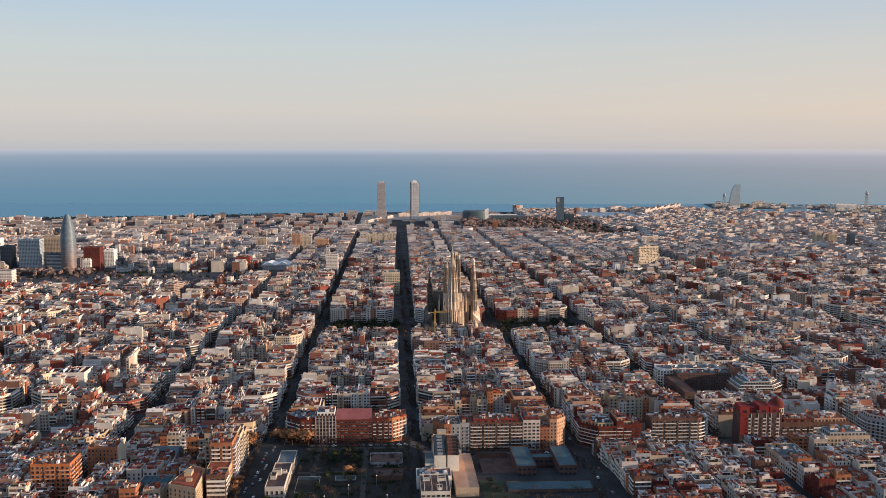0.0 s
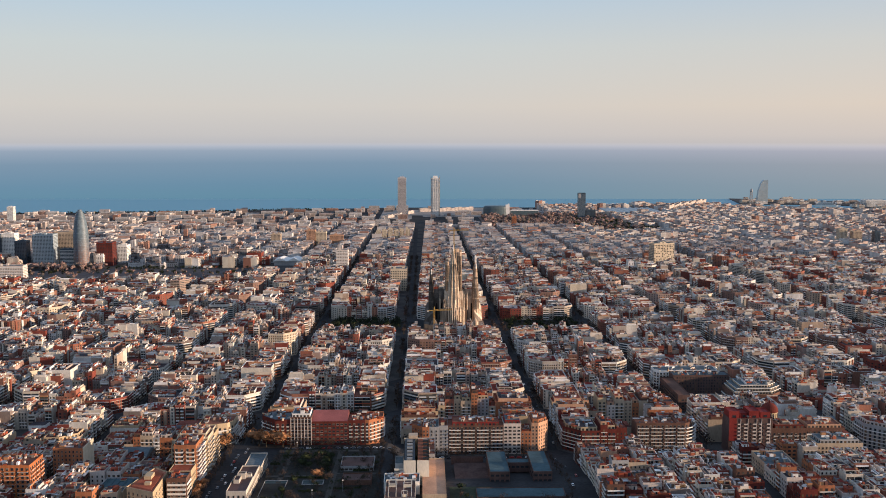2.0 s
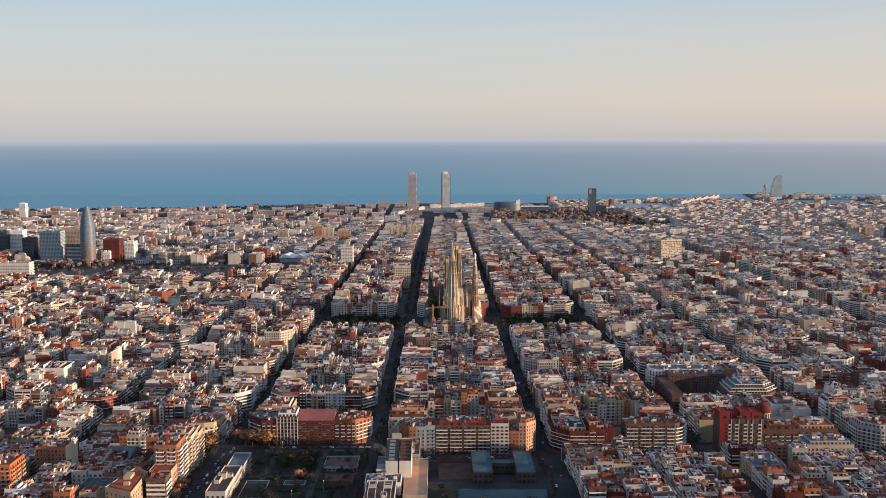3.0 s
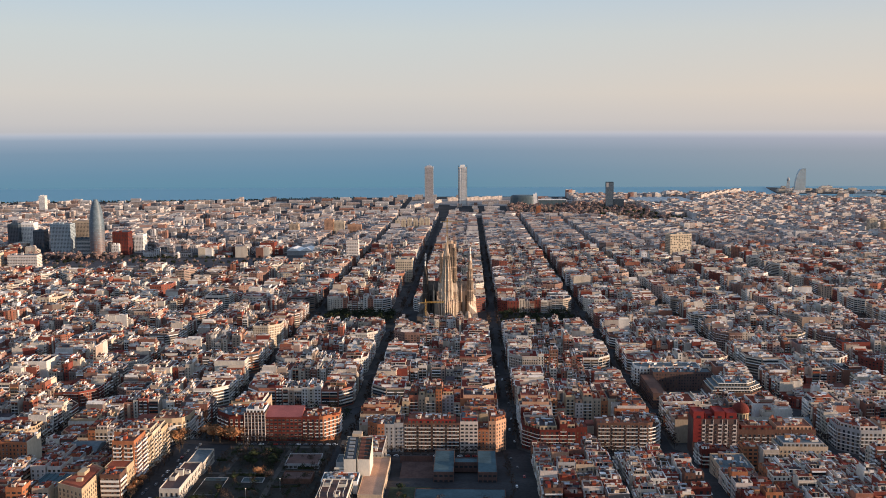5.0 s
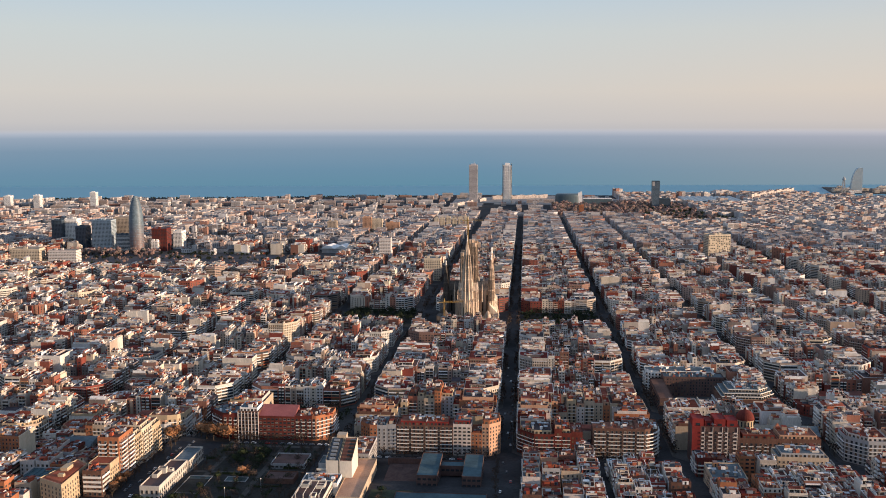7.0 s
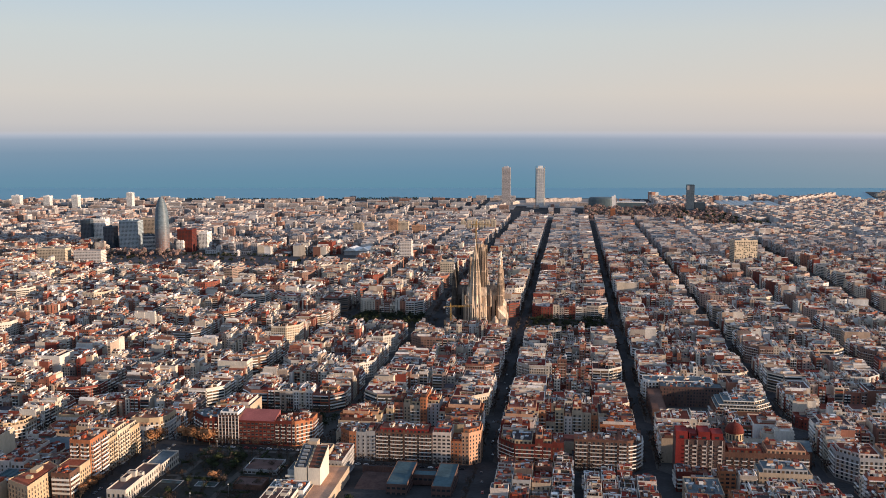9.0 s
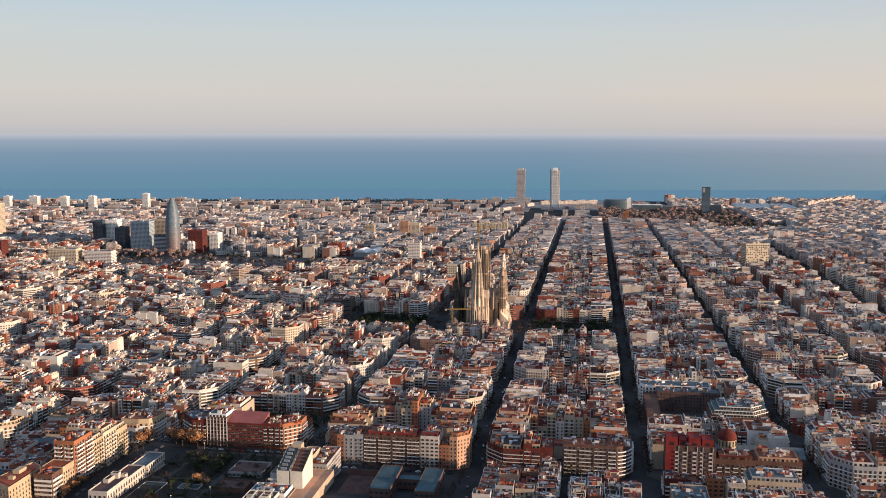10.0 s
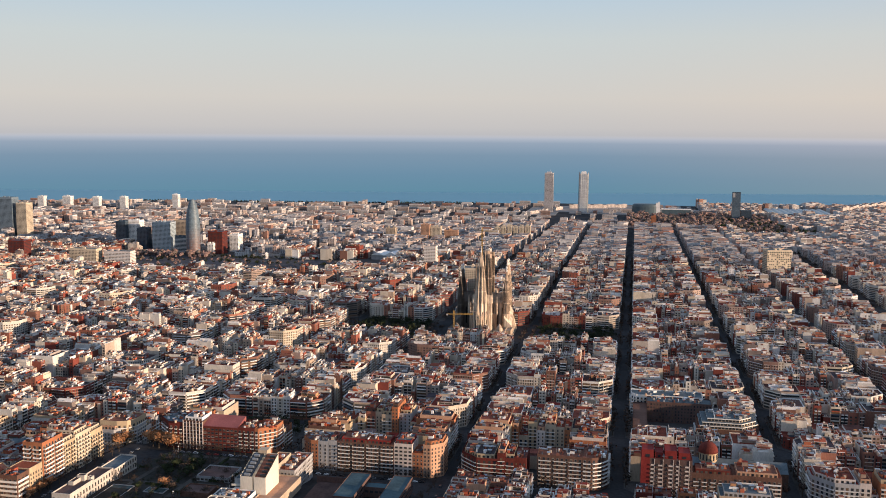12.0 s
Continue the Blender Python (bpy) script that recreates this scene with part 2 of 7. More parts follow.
# ---- geometry helpers ----


class Geo:
    """Collects polygons; a piece keeps its own vertices, so that each piece is one island."""

    def __init__(self):
        self.v, self.f, self.m, self.n = [], [], [], 0

    def add(self, verts, faces, mats):
        base = self.n
        self.v.append(np.asarray(verts, float).reshape(-1, 3))
        self.n += len(self.v[-1])
        for fc in faces:
            self.f.append([base + i for i in fc])
        if isinstance(mats, int):
            mats = [mats] * len(faces)
        self.m.extend(mats)

    def quads(self, q, mat):
        """q: N x 4 x 3 loose quads."""
        q = np.asarray(q, float).reshape(-1, 4, 3)
        if not len(q):
            return
        base = self.n
        self.v.append(q.reshape(-1, 3))
        self.n += 4 * len(q)
        self.f.extend((base + np.arange(4 * len(q)).reshape(-1, 4)).tolist())
        self.m.extend([mat] * len(q))

    def prism(self, poly, z0, z1, side, top, taper=0.0):
        n = len(poly)
        p = np.asarray(poly, float)
        c = p.mean(0)
        t = c + (p - c) * (1 - taper)
        v = np.r_[np.c_[p, np.full(n, z0)], np.c_[t, np.full(n, z1)]]
        f = [[i, (i + 1) % n, n + (i + 1) % n, n + i] for i in range(n)] + [list(range(n, 2 * n))]
        self.add(v, f, [side] * n + [top])

    def box(self, cx, cy, z0, sx, sy, sz, side, top=None, turn=0.0):
        c, s = math.cos(turn), math.sin(turn)
        poly = [(cx + c * x - s * y, cy + s * x + c * y) for x, y in ((-sx / 2, -sy / 2), (sx / 2, -sy / 2), (sx / 2, sy / 2), (-sx / 2, sy / 2))]
        self.prism(poly, z0, z0 + sz, side, side if top is None else top)

    def body(self, poly, z0, z1, side, top, rim=0.9, thick=0.35, cap=None):
        """A block with a parapet round a flat roof."""
        n = len(poly)
        p = np.asarray(poly, float)
        c = p.mean(0)
        k = 1 - thick / max(2.0, np.abs(p - c).max())
        q = c + (p - c) * k
        v = np.r_[np.c_[p, np.full(n, z0)], np.c_[p, np.full(n, z1 + rim)], np.c_[q, np.full(n, z1 + rim)], np.c_[q, np.full(n, z1)]]
        f = []
        for r in range(3):
            f += [[r * n + i, r * n + (i + 1) % n, (r + 1) * n + (i + 1) % n, (r + 1) * n + i] for i in range(n)]
        f.append(list(range(3 * n, 4 * n)))
        self.add(v, f, [side] * n + [side if cap is None else cap] * (2 * n) + [top])

    def mesh(self, name, mats, origin=(0, 0, 0), smooth=False):
        me = bpy.data.meshes.new(name)
        v = np.concatenate(self.v) - np.asarray(origin, float)
        sizes = np.fromiter((len(x) for x in self.f), int, len(self.f))
        loops = np.fromiter((i for x in self.f for i in x), int, int(sizes.sum()))
        me.vertices.add(len(v))
        me.vertices.foreach_set("co", v.ravel())
        me.loops.add(len(loops))
        me.loops.foreach_set("vertex_index", loops)
        me.polygons.add(len(sizes))
        me.polygons.foreach_set("loop_start", np.r_[0, np.cumsum(sizes)[:-1]])
        for m in mats:
            me.materials.append(m)
        me.polygons.foreach_set("material_index", np.array(self.m, int))
        me.update(calc_edges=True)
        if not smooth:
            me.shade_flat()
        return me


def part(name, geo_or_mesh, mats, parent, label="", kind=""):
    """One mesh object under a thing or under a part; made in its parent's own space."""
    me = geo_or_mesh.mesh(name, mats if isinstance(mats, list) else [mats]) if isinstance(geo_or_mesh, Geo) else geo_or_mesh
    ob = new(name, me)
    ob.parent = parent
    if label or kind:
        tagged(ob, label, kind=kind)
    return ob


def thing(name, at, label, category, group="", turn=0.0):
    ob = new(name)
    ob.empty_display_size = 1.0
    ob.matrix_world = pose(*at, 0, 0, turn)
    return tagged(ob, label, category, group)


def lathe(geo, profile, seg, mat, cx=0.0, cy=0.0, phase=0.0, squash=1.0):
    """A turned solid from (radius, height) pairs."""
    a = np.arange(seg) * 2 * math.pi / seg + phase
    v = np.concatenate([np.c_[cx + r * np.cos(a), cy + squash * r * np.sin(a), np.full(seg, z)] for r, z in profile])
    f = []
    for k in range(len(profile) - 1):
        f += [[k * seg + i, k * seg + (i + 1) % seg, (k + 1) * seg + (i + 1) % seg, (k + 1) * seg + i] for i in range(seg)]
    f.append([(len(profile) - 1) * seg + i for i in range(seg)])
    geo.add(v, f, mat)


def ground_z(y, x=None):
    """The city slopes down to the sea, from the foot of a hill behind the first row; the gardens lie on a raised shelf."""
    z = max(2.5, 40.0 - 0.0175 * y) + 0.13 * min(95.0, max(0.0, -465.0 - y))
    if x is not None:
        z += float(np.interp(y, [-565, -470, -452, -430], [0, 9.5, 9.5, 0]) * np.interp(x, [-166, -143, -10, 10], [0, 1, 1, 0]))
    return z


def facade_quads(p0, p1, z0, z1, floor=3.1, bay=2.6, w=1.15, h=1.7, sill=0.9, out=0.06, first=0):
    """Window panes on a wall from p0 to p1, whose outside lies to the right of the way."""
    p0, p1 = np.asarray(p0, float), np.asarray(p1, float)
    d = p1 - p0
    length = float(np.hypot(*d))
    cols, rows = int(length / bay), int((z1 - z0) / floor)
    if cols < 1 or rows < 1:
        return np.zeros((0, 4, 3))
    d /= length
    nrm = np.array([d[1], -d[0]])
    u = (np.arange(cols) + 0.5) * length / cols
    zz = z0 + sill + floor * np.arange(first, rows)
    uu, vv = [a.ravel() for a in np.meshgrid(u, zz)]
    base = p0 + nrm * out
    lo, hi = base + np.outer(uu - w / 2, d), base + np.outer(uu + w / 2, d)
    return np.stack([np.c_[lo, vv], np.c_[hi, vv], np.c_[hi, vv + h], np.c_[lo, vv + h]], 1)


def lot_frame(poly):
    """Centre, the two axes and half sizes of a lot, its first edge being the street side."""
    p = np.asarray(poly, float)
    e = p[1] - p[0]
    ax = e / np.hypot(*e)
    ay = np.array([-ax[1], ax[0]])
    ru, rv = p @ ax, p @ ay
    c = ax * (ru.max() + ru.min()) / 2 + ay * (rv.max() + rv.min()) / 2
    return c, ax, ay, (ru.max() - ru.min()) / 2, (rv.max() - rv.min()) / 2


def window_strips(geo, p0, p1, z0, z1, floor=3.1, h=2.0, sill=0.7, ends=1.0, cuts=1, out=0.06):
    """Long glazed bands, one or more to each floor."""
    p0, p1 = np.asarray(p0, float), np.asarray(p1, float)
    d = p1 - p0
    length = float(np.hypot(*d))
    rows = int((z1 - z0) / floor)
    if length < 3.5 or rows < 1:
        return
    d /= length
    base = p0 + np.array([d[1], -d[0]]) * out
    span = (length - ends) / cuts
    for r in range(rows):
        for c in range(cuts):
            a, b = base + d * (ends * 0.75 + c * span), base + d * (ends * 0.25 + (c + 1) * span)
            z = z0 + r * floor + sill
            geo.quads([[(*a, z), (*b, z), (*b, z + h), (*a, z + h)]], GLASS)


def balcony_boxes(geo, p0, p1, z0, z1, mat, rng, floor=3.1, out=1.1, high=0.95, ends=0.8):
    p0, p1 = np.asarray(p0, float), np.asarray(p1, float)
    d = p1 - p0
    length = float(np.hypot(*d))
    if length < 5:
        return
    d /= length
    nrm = np.array([d[1], -d[0]])
    rows = int((z1 - z0) / floor)
    spans = [(ends, length - ends)] if rng.random() < 0.6 else [(ends, length * 0.42), (length * 0.58, length - ends)]
    for a, b in spans:
        poly = [p0 + d * a, p0 + d * a + nrm * out, p0 + d * b + nrm * out, p0 + d * b]
        for r in range(1, rows + 1):
            geo.prism(poly, z0 + r * floor - 0.15, z0 + r * floor + high, mat, mat)


def bay_shafts(geo, p0, p1, z0, z1, rng):
    """Glazed bays that run up the whole front."""
    p0, p1 = np.asarray(p0, float), np.asarray(p1, float)
    d = p1 - p0
    length = float(np.hypot(*d))
    if length < 7:
        return
    d /= length
    nrm = np.array([d[1], -d[0]])
    turn = math.atan2(d[1], d[0])
    for u in ((0.28, 0.72) if length > 9 else (0.5,)):
        q = p0 + d * length * u + nrm * 0.6
        geo.box(q[0], q[1], z0 + 3, 2.6, 1.2, z1 - z0 - 3.4, WALL, SLAB, turn)
        a, b = q + nrm * 0.6 - d * 1.3, q + nrm * 0.6 + d * 1.3
        window_strips(geo, a, b, z0 + 3.4, z1 - 0.6, h=2.0, sill=0.5, ends=0.5)


def attic(geo, c, ax, ay, hu, hv, z, rng):
    """A set-back top storey in one or two lengths: glazed long sides under thin projecting roof slabs."""
    turn = math.atan2(ax[1], ax[0])
    cut = rng.uniform(-0.4, 0.4) if hu > 3.5 and rng.random() < 0.7 else None
    for u0, u1 in ([(-1, 1)] if cut is None else [(-1, cut), (cut, 1)]):
        up = rng.uniform(2.3, 3.1)
        deep = hv * (1.0 if cut is None else rng.uniform(0.6, 1.0))
        q, h = c + ax * hu * (u0 + u1) / 2 + ay * rng.uniform(-1, 1) * (hv - deep), hu * (u1 - u0) / 2 - 0.1
        geo.box(q[0], q[1], z, 2 * h, 2 * deep, up, HUT, ROOF, turn)
        for s in (-1, 1):
            a, b = q - s * ax * h - s * ay * deep, q + s * ax * h - s * ay * deep
            window_strips(geo, a, b, z, z + up + 0.5, floor=2.6, h=up - 0.8, sill=0.25, ends=0.7, cuts=rng.randint(1, 2))
        geo.box(q[0], q[1], z + up, 2 * h + 0.3, 2 * deep + 1.8, 0.3, SLAB, ROOF if rng.random() < 0.7 else TILE, turn)
    return z + 2.6


def roof_clutter(geo, poly, z, rng, near):
    """Set-back attics, stair huts, low walls, chimneys, tanks and awnings on a flat roof."""
    c, ax, ay, hu, hv = lot_frame(poly)
    turn = math.atan2(ax[1], ax[0])
    hu, hv = (hu - 0.7) * (1.0 if len(poly) == 4 else 0.72), (hv - 0.7) * (1.0 if len(poly) == 4 else 0.72)
    levels = [(c, hu, hv, z)]
    if near is not None and rng.random() < (0.62 if near else 0.4) and min(hu, hv) > 2.5:
        q = c + ay * rng.uniform(-0.12, 0.12) * hv
        top = attic(geo, q, ax, ay, hu * rng.uniform(0.8, 0.99), max(1.8, hv - rng.uniform(2.2, 4.5)), z, rng)
        levels.append((q, hu * 0.75, hv * 0.5, top))
        if near and rng.random() < 0.4 and hv > 6:
            q2 = q + ay * rng.uniform(-0.15, 0.15) * hv
            top = attic(geo, q2, ax, ay, hu * rng.uniform(0.45, 0.85), hv * rng.uniform(0.25, 0.45), top, rng)
            levels.append((q2, hu * 0.4, hv * 0.25, top))
    if near is not None:
        for _ in range(rng.randint(1, 3) if near else rng.randint(1, 2)):   # dividing walls between terraces
            q = c + ax * rng.uniform(-0.9, 0.9) * hu
            geo.box(q[0], q[1], z, 0.35, 2 * hv, rng.uniform(1.2, 3.6), SLAB if rng.random() < 0.6 else HUT, SLAB, turn)
    area = 4 * hu * hv
    for _ in range(int(area / (15.5 if near else 150 if near is None else 38)) + rng.randint(0, 2)):
        q0, u, v, zz = rng.choice(levels)
        q = q0 + ax * rng.uniform(-0.92, 0.92) * u + ay * rng.uniform(-0.95, 0.95) * v
        pick = rng.random()
        if pick < 0.30:   # a low party or terrace wall
            long, across = rng.uniform(2.5, 7.0), rng.random() < 0.6
            geo.box(q[0], q[1], zz, 0.3 if across else min(long, 2 * u), min(long, 2 * v) if across else 0.3, rng.uniform(0.9, 2.2), SLAB if rng.random() < 0.45 else HUT, None, turn)
        elif pick < 0.62:  # chimneys, tanks and vents
            geo.box(q[0], q[1], zz, rng.uniform(0.6, 1.5), rng.uniform(0.6, 2.0), rng.uniform(0.9, 2.4), HUT, None, turn)
        elif pick < 0.86:  # stair and lift huts
            w, d, h = rng.uniform(1.8, 3.2), rng.uniform(2.0, 4.2), rng.uniform(2.0, 3.0)
            geo.box(q[0], q[1], zz, w, d, h, HUT, TILE if rng.random() < 0.3 else ROOF, turn)
            if near:
                geo.box(q[0], q[1], zz + h, w + 0.4, d + 0.4, 0.2, SLAB, ROOF, turn)
        else:              # an awning on thin legs
            w, d = rng.uniform(2.5, 5), rng.uniform(2, 4)
            geo.box(q[0], q[1], zz + 2.3, w, d, 0.18, SLAB if rng.random() < 0.4 else METAL, None, turn)
            if near:
                for s in (-1, 1):
                    e = q + ax * s * (w / 2 - 0.2)
                    geo.box(e[0], e[1], zz, 0.2, 0.2, 2.3, METAL, None, turn)


def town_body(geo, poly, edges, z0, h, rng, near, mats):
    """One volume of a town house: walls with a parapet, windows, balconies, roof clutter."""
    z1 = z0 + h
    geo.body(poly, z0 - 2, z1, mats[0], mats[1], rim=rng.uniform(0.7, 1.3), cap=SLAB if rng.random() < 0.7 else None, thick=0.5)
    n = len(poly)
    style = rng.random()
    for k in edges:
        a, b = poly[k], poly[(k + 1) % n]
        if near:
            if style < 0.42:
                window_strips(geo, a, b, z0 + 1, z1, h=2.2, sill=0.5, cuts=rng.randint(1, 3))
                balcony_boxes(geo, a, b, z0 + 1, z1 - 1, SLAB if rng.random() < 0.7 else HUT, rng, out=rng.uniform(0.9, 1.6), high=rng.uniform(0.35, 0.9))
            elif style < 0.68:
                geo.quads(facade_quads(a, b, z0 + 1, z1, w=1.1, h=2.0, sill=0.5, bay=rng.uniform(2.3, 2.8)), GLASS)
                balcony_boxes(geo, a, b, z0 + 1, z1 - 1, SLAB, rng, out=0.7, high=0.12, ends=1.2)
            elif style < 0.84:
                geo.quads(facade_quads(a, b, z0 + 1, z1, w=1.1, h=1.9, bay=rng.uniform(2.4, 3.2)), GLASS)
                bay_shafts(geo, a, b, z0, z1, rng)
            else:
                geo.quads(facade_quads(a, b, z0 + 1, z1, w=1.9, h=1.6, bay=rng.uniform(2.9, 3.6)), GLASS)
        elif near is None or style < 0.4:
            if near is None and a[0] > b[0] + 2:
                continue   # the sides that look out to sea stay plain on the far houses
            window_strips(geo, a, b, z0 + 1, z1, h=1.2 if near is None else 1.7, sill=0.8, cuts=1 if near is None else rng.randint(1, 3))
            if near is not None and k == edges[0]:
                balcony_boxes(geo, a, b, z0 + 1, z1 - 1, SLAB, rng, high=0.6)
        else:
            geo.quads(facade_quads(a, b, z0 + 1, z1, w=rng.uniform(1.4, 2.4), h=1.8, bay=rng.uniform(3.4, 4.6)), GLASS)
    roof_clutter(geo, poly, z1, rng, near)


def apartment(geo, poly, edges, z0, h, rng, near, mats=(WALL, ROOF)):
    """near: True with all its detail, False plainer, None for the far crowded quarters.
    A town house on a lot. A deep one has a street volume and a narrower court volume of another height, with a light well beside it."""
    p = np.asarray(poly, float)
    if near is None or len(poly) != 4 or tuple(edges) != (0, 2) or np.hypot(*(p[3] - p[0])) < 16:
        town_body(geo, poly, edges, z0, h, rng, near, mats)
        return
    f = rng.uniform(0.48, 0.64)
    m0, m1 = p[0] + (p[3] - p[0]) * f, p[1] + (p[2] - p[1]) * f
    i0, i1 = rng.choice(((0, 0.12), (0, 0), (0, 0), (0, 0), (0.15, 0)))
    town_body(geo, [tuple(q) for q in (p[0], p[1], m1, m0)], (0,), z0, h, rng, near, mats)
    back = [m0 + (m1 - m0) * i0, m1 + (m0 - m1) * i1, p[2] + (p[3] - p[2]) * i1, p[3] + (p[2] - p[3]) * i0]
    town_body(geo, [tuple(q) for q in back], (2,), z0, h + rng.choice((0.4, -0.5, -6.2, -3.1, -1.6, 0.8, -9.3)), rng, near, mats)


def block_lots(cx, cy, w, depth, ch, per_side, rng, turn=0.0):
    """The lots round one chamfered block: polygons counter-clockwise and the numbers of their open edges."""
    lots = []
    for s in range(4):
        ang = s * math.pi / 2 + turn
        c, sn = math.cos(ang), math.sin(ang)

        def put(pts):
            return [(cx + c * x - sn * y, cy + sn * x + c * y) for x, y in pts]

        hw = w / 2
        cuts = np.sort(np.array([k + rng.uniform(-0.25, 0.25) for k in range(1, per_side)])) / per_side
        xs = [-hw + depth] + [-hw + depth + (w - 2 * depth) * t for t in cuts] + [hw - depth]
        for a, b in zip(xs[:-1], xs[1:]):
            d = depth - rng.uniform(0, 8)
            lots.append((put([(a, -hw), (b, -hw), (b, -hw + d), (a, -hw + d)]), (0, 2)))
        lots.append((put([(hw - depth, -hw), (hw - ch, -hw), (hw, -hw + ch), (hw, -hw + depth), (hw - depth, -hw + depth)]), (0, 1, 2)))
    return lots


def avenue_x(y):
    """The avenue beside the basilica swings gently off the grid."""
    return float(np.interp(y, [-430, -27, 553, 2125], [-9.0, -8.4, -3.4, 14.0]))


PITCH, ROW0 = 133.3, -465.3   # street axes run along x = k * PITCH and y = ROW0 + j * PITCH
rng = random.Random(7)

# ---- ground, sea ----
coast = [(-7000, 2420), (-2600, 2570), (-1750, 2790), (-1000, 2870), (-430, 3010), (-100, 3090), (350, 3090), (850, 3080), (1150, 3190), (1370, 3220), (1410, 3060), (1750, 2840), (1950, 2750), (2300, 2620), (7000, 2300)]
gg = Geo()
shore = sorted(coast + [(x, float(np.interp(x, [q[0] for q in coast], [q[1] for q in coast]))) for x in (-166, -143, -120, -30, -10, 10)])
for (xa, ya), (xb, yb) in zip(shore[:-1], shore[1:]):
    line = [(y, y) for y in (-7000, -2000, -565, -560, -470, -465, -452, -430, 2142)] + [(ya, yb), (ya + 60, yb + 60)]
    v = []
    for n, (p, q) in enumerate(line):
        za, zb = (-3, -3) if n == 10 else (ground_z(max(p, -2000), xa), ground_z(max(q, -2000), xb))
        v += [(xa, p, za), (xb, q, zb)]
    gg.add(v, [[2 * i, 2 * i + 1, 2 * i + 3, 2 * i + 2] for i in range(10)], [0] * 9 + [1])
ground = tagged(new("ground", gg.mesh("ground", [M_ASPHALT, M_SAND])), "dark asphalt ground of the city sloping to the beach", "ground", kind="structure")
bm = bmesh.new()
bm.from_mesh(ground.data)
bmesh.ops.remove_doubles(bm, verts=bm.verts, dist=0.01)
bm.to_mesh(ground.data)
bm.free()
gs = Geo()
gs.quads([[(-60000, 2000, 0), (60000, 2000, 0), (60000, 90000, 0), (-60000, 90000, 0)]], 0)
tagged(new("water", gs.mesh("water", [M_SEA])), "calm blue evening sea off the beach", "sea", kind="structure")

# ---- the city ----


def seen_wedge(x, y, slack=160):
    """The part of the plan that the valley side overlooks."""
    d = y + 1270
    return -0.62 * d - slack < x < 0.56 * d + 270 + slack and y < 3500


KEEP_OUT = []   # (x0, x1, y0, y1) of landmarks and open spaces


def open_at(x, y, r=0):
    return any(a - r < x < b + r and c - r < y < d + r for a, b, c, d in KEEP_OUT)


KEEP_OUT += [(0, 133, 68, 201), (-133, 0, 68, 201), (133, 267, 68, 201)]       # the basilica and its two squares
KEEP_OUT += [(267, 345, -332, -205), (330, 400, -332, -270), (305, 400, -430, -392)]      # the brick works, the stepped corner block, the domed church
KEEP_OUT += [(-860, -690, 840, 1000), (-910, -330, 625, 900)]                 # the round tower, the wide junction
KEEP_OUT += [(240, 760, 2040, 2560), (600, 850, 1790, 2040), (530, 615, 880, 945), (-118, -8, 1485, 1548), (255, 470, 2530, 2610), (600, 700, 2370, 2420), (-100, 110, 2610, 2680), (1670, 1740, 3370, 3420), (-335, -255, 860, 1025), (780, 1030, 2600, 2900), (-140, 10, 2460, 2770), (-10, 260, 2780, 2920), (240, 720, 2330, 2530)]
# other blocks that stand out
LONE = [
    ("white slab block with stacked balconies", -168, -143, 812, 832, 77, "M_SHELL", 1), ("pinkish brown slab tower", -300, -276, 1362, 1384, 67, "M_SALMON", 0), ("cream curved-front office block", -275, -246, 1368, 1390, 62, "M_CREAM", 0),
    ("salmon coloured apartment slab block", -238, -200, 1380, 1394, 52, "M_SALMON", 0), ("tan apartment block in low sun", -40, -9, 530, 560, 74, "M_CREAM", 0),
    ("tall pale housing tower near the coast", -1520, -1497, 2290, 2312, 66, "M_WHITE", 0), ("pale housing tower near the coast", -2101, -2074, 2268, 2292, 50, "M_WHITE", 0), ("broad pale housing tower near the coast", -1989, -1954, 2268, 2292, 52, "M_WHITE", 0),
    ("pale housing tower near the coast", -1855, -1828, 2268, 2292, 52, "M_WHITE", 0), ("pale housing tower near the coast", -1736, -1711, 2268, 2292, 55, "M_WHITE", 0), ("tall dark blue glass tower", -1446, -1406, 1146, 1176, 134, "M_BLUEGLASS", 0),
    ("cream office tower beside a glass one", -1394, -1363, 1146, 1176, 119, "M_CREAM", 0), ("black glass office block", -1002, -976, 990, 1016, 93, "M_DARKGLASS", 0), ("white stepped office block", -976, -946, 1006, 1030, 95, "M_WHITE", 1),
    ("narrow black glass office block", -925, -899, 955, 980, 82, "M_DARKGLASS", 0), ("pale blue glass office block", -884, -836, 955, 985, 97, "M_PALEGLASS", 0), ("broad golden beige office block", -856, -800, 1015, 1040, 98, "M_TAN", 0),
    ("black and white striped office block", -812, -782, 932, 955, 66, "M_DARKGLASS", 1), ("red-brown brick office block", -737, -700, 955, 985, 78, "M_BRICK", 0), ("low white glazed pavilion", -735, -719, 945, 957, 50, "M_WHITE", 0), ("white office block with a blank sunlit side", -706, -684, 1010, 1040, 66, "M_WHITE", 0),
    ("long white hospital-like block with window bands", -868, -806, 712, 735, 57, "M_SHELL", 1), ("cream stepped apartment block", -950, -884, 705, 730, 61, "M_CREAM", 0),
    ("black slab tower among pale houses", 1278, 1294, 1345, 1365, 62, "M_DARKGLASS", 0), ("brown slab tower among pale houses", 1240, 1266, 1395, 1415, 58, "M_TAN", 0), ("cream slab tower among pale houses", 1205, 1228, 1405, 1425, 64, "M_CREAM", 0),
    ("grey concrete office tower", -394, -368, 1340, 1362, 58, "M_TAN", 0), ("pink-brown apartment tower by the park", 330, 346, 2010, 2026, 48, "M_ORANGE", 0),
    ("red brick apartment slab", -1090, -1050, 690, 715, 76, "M_BRICK", 0),
]
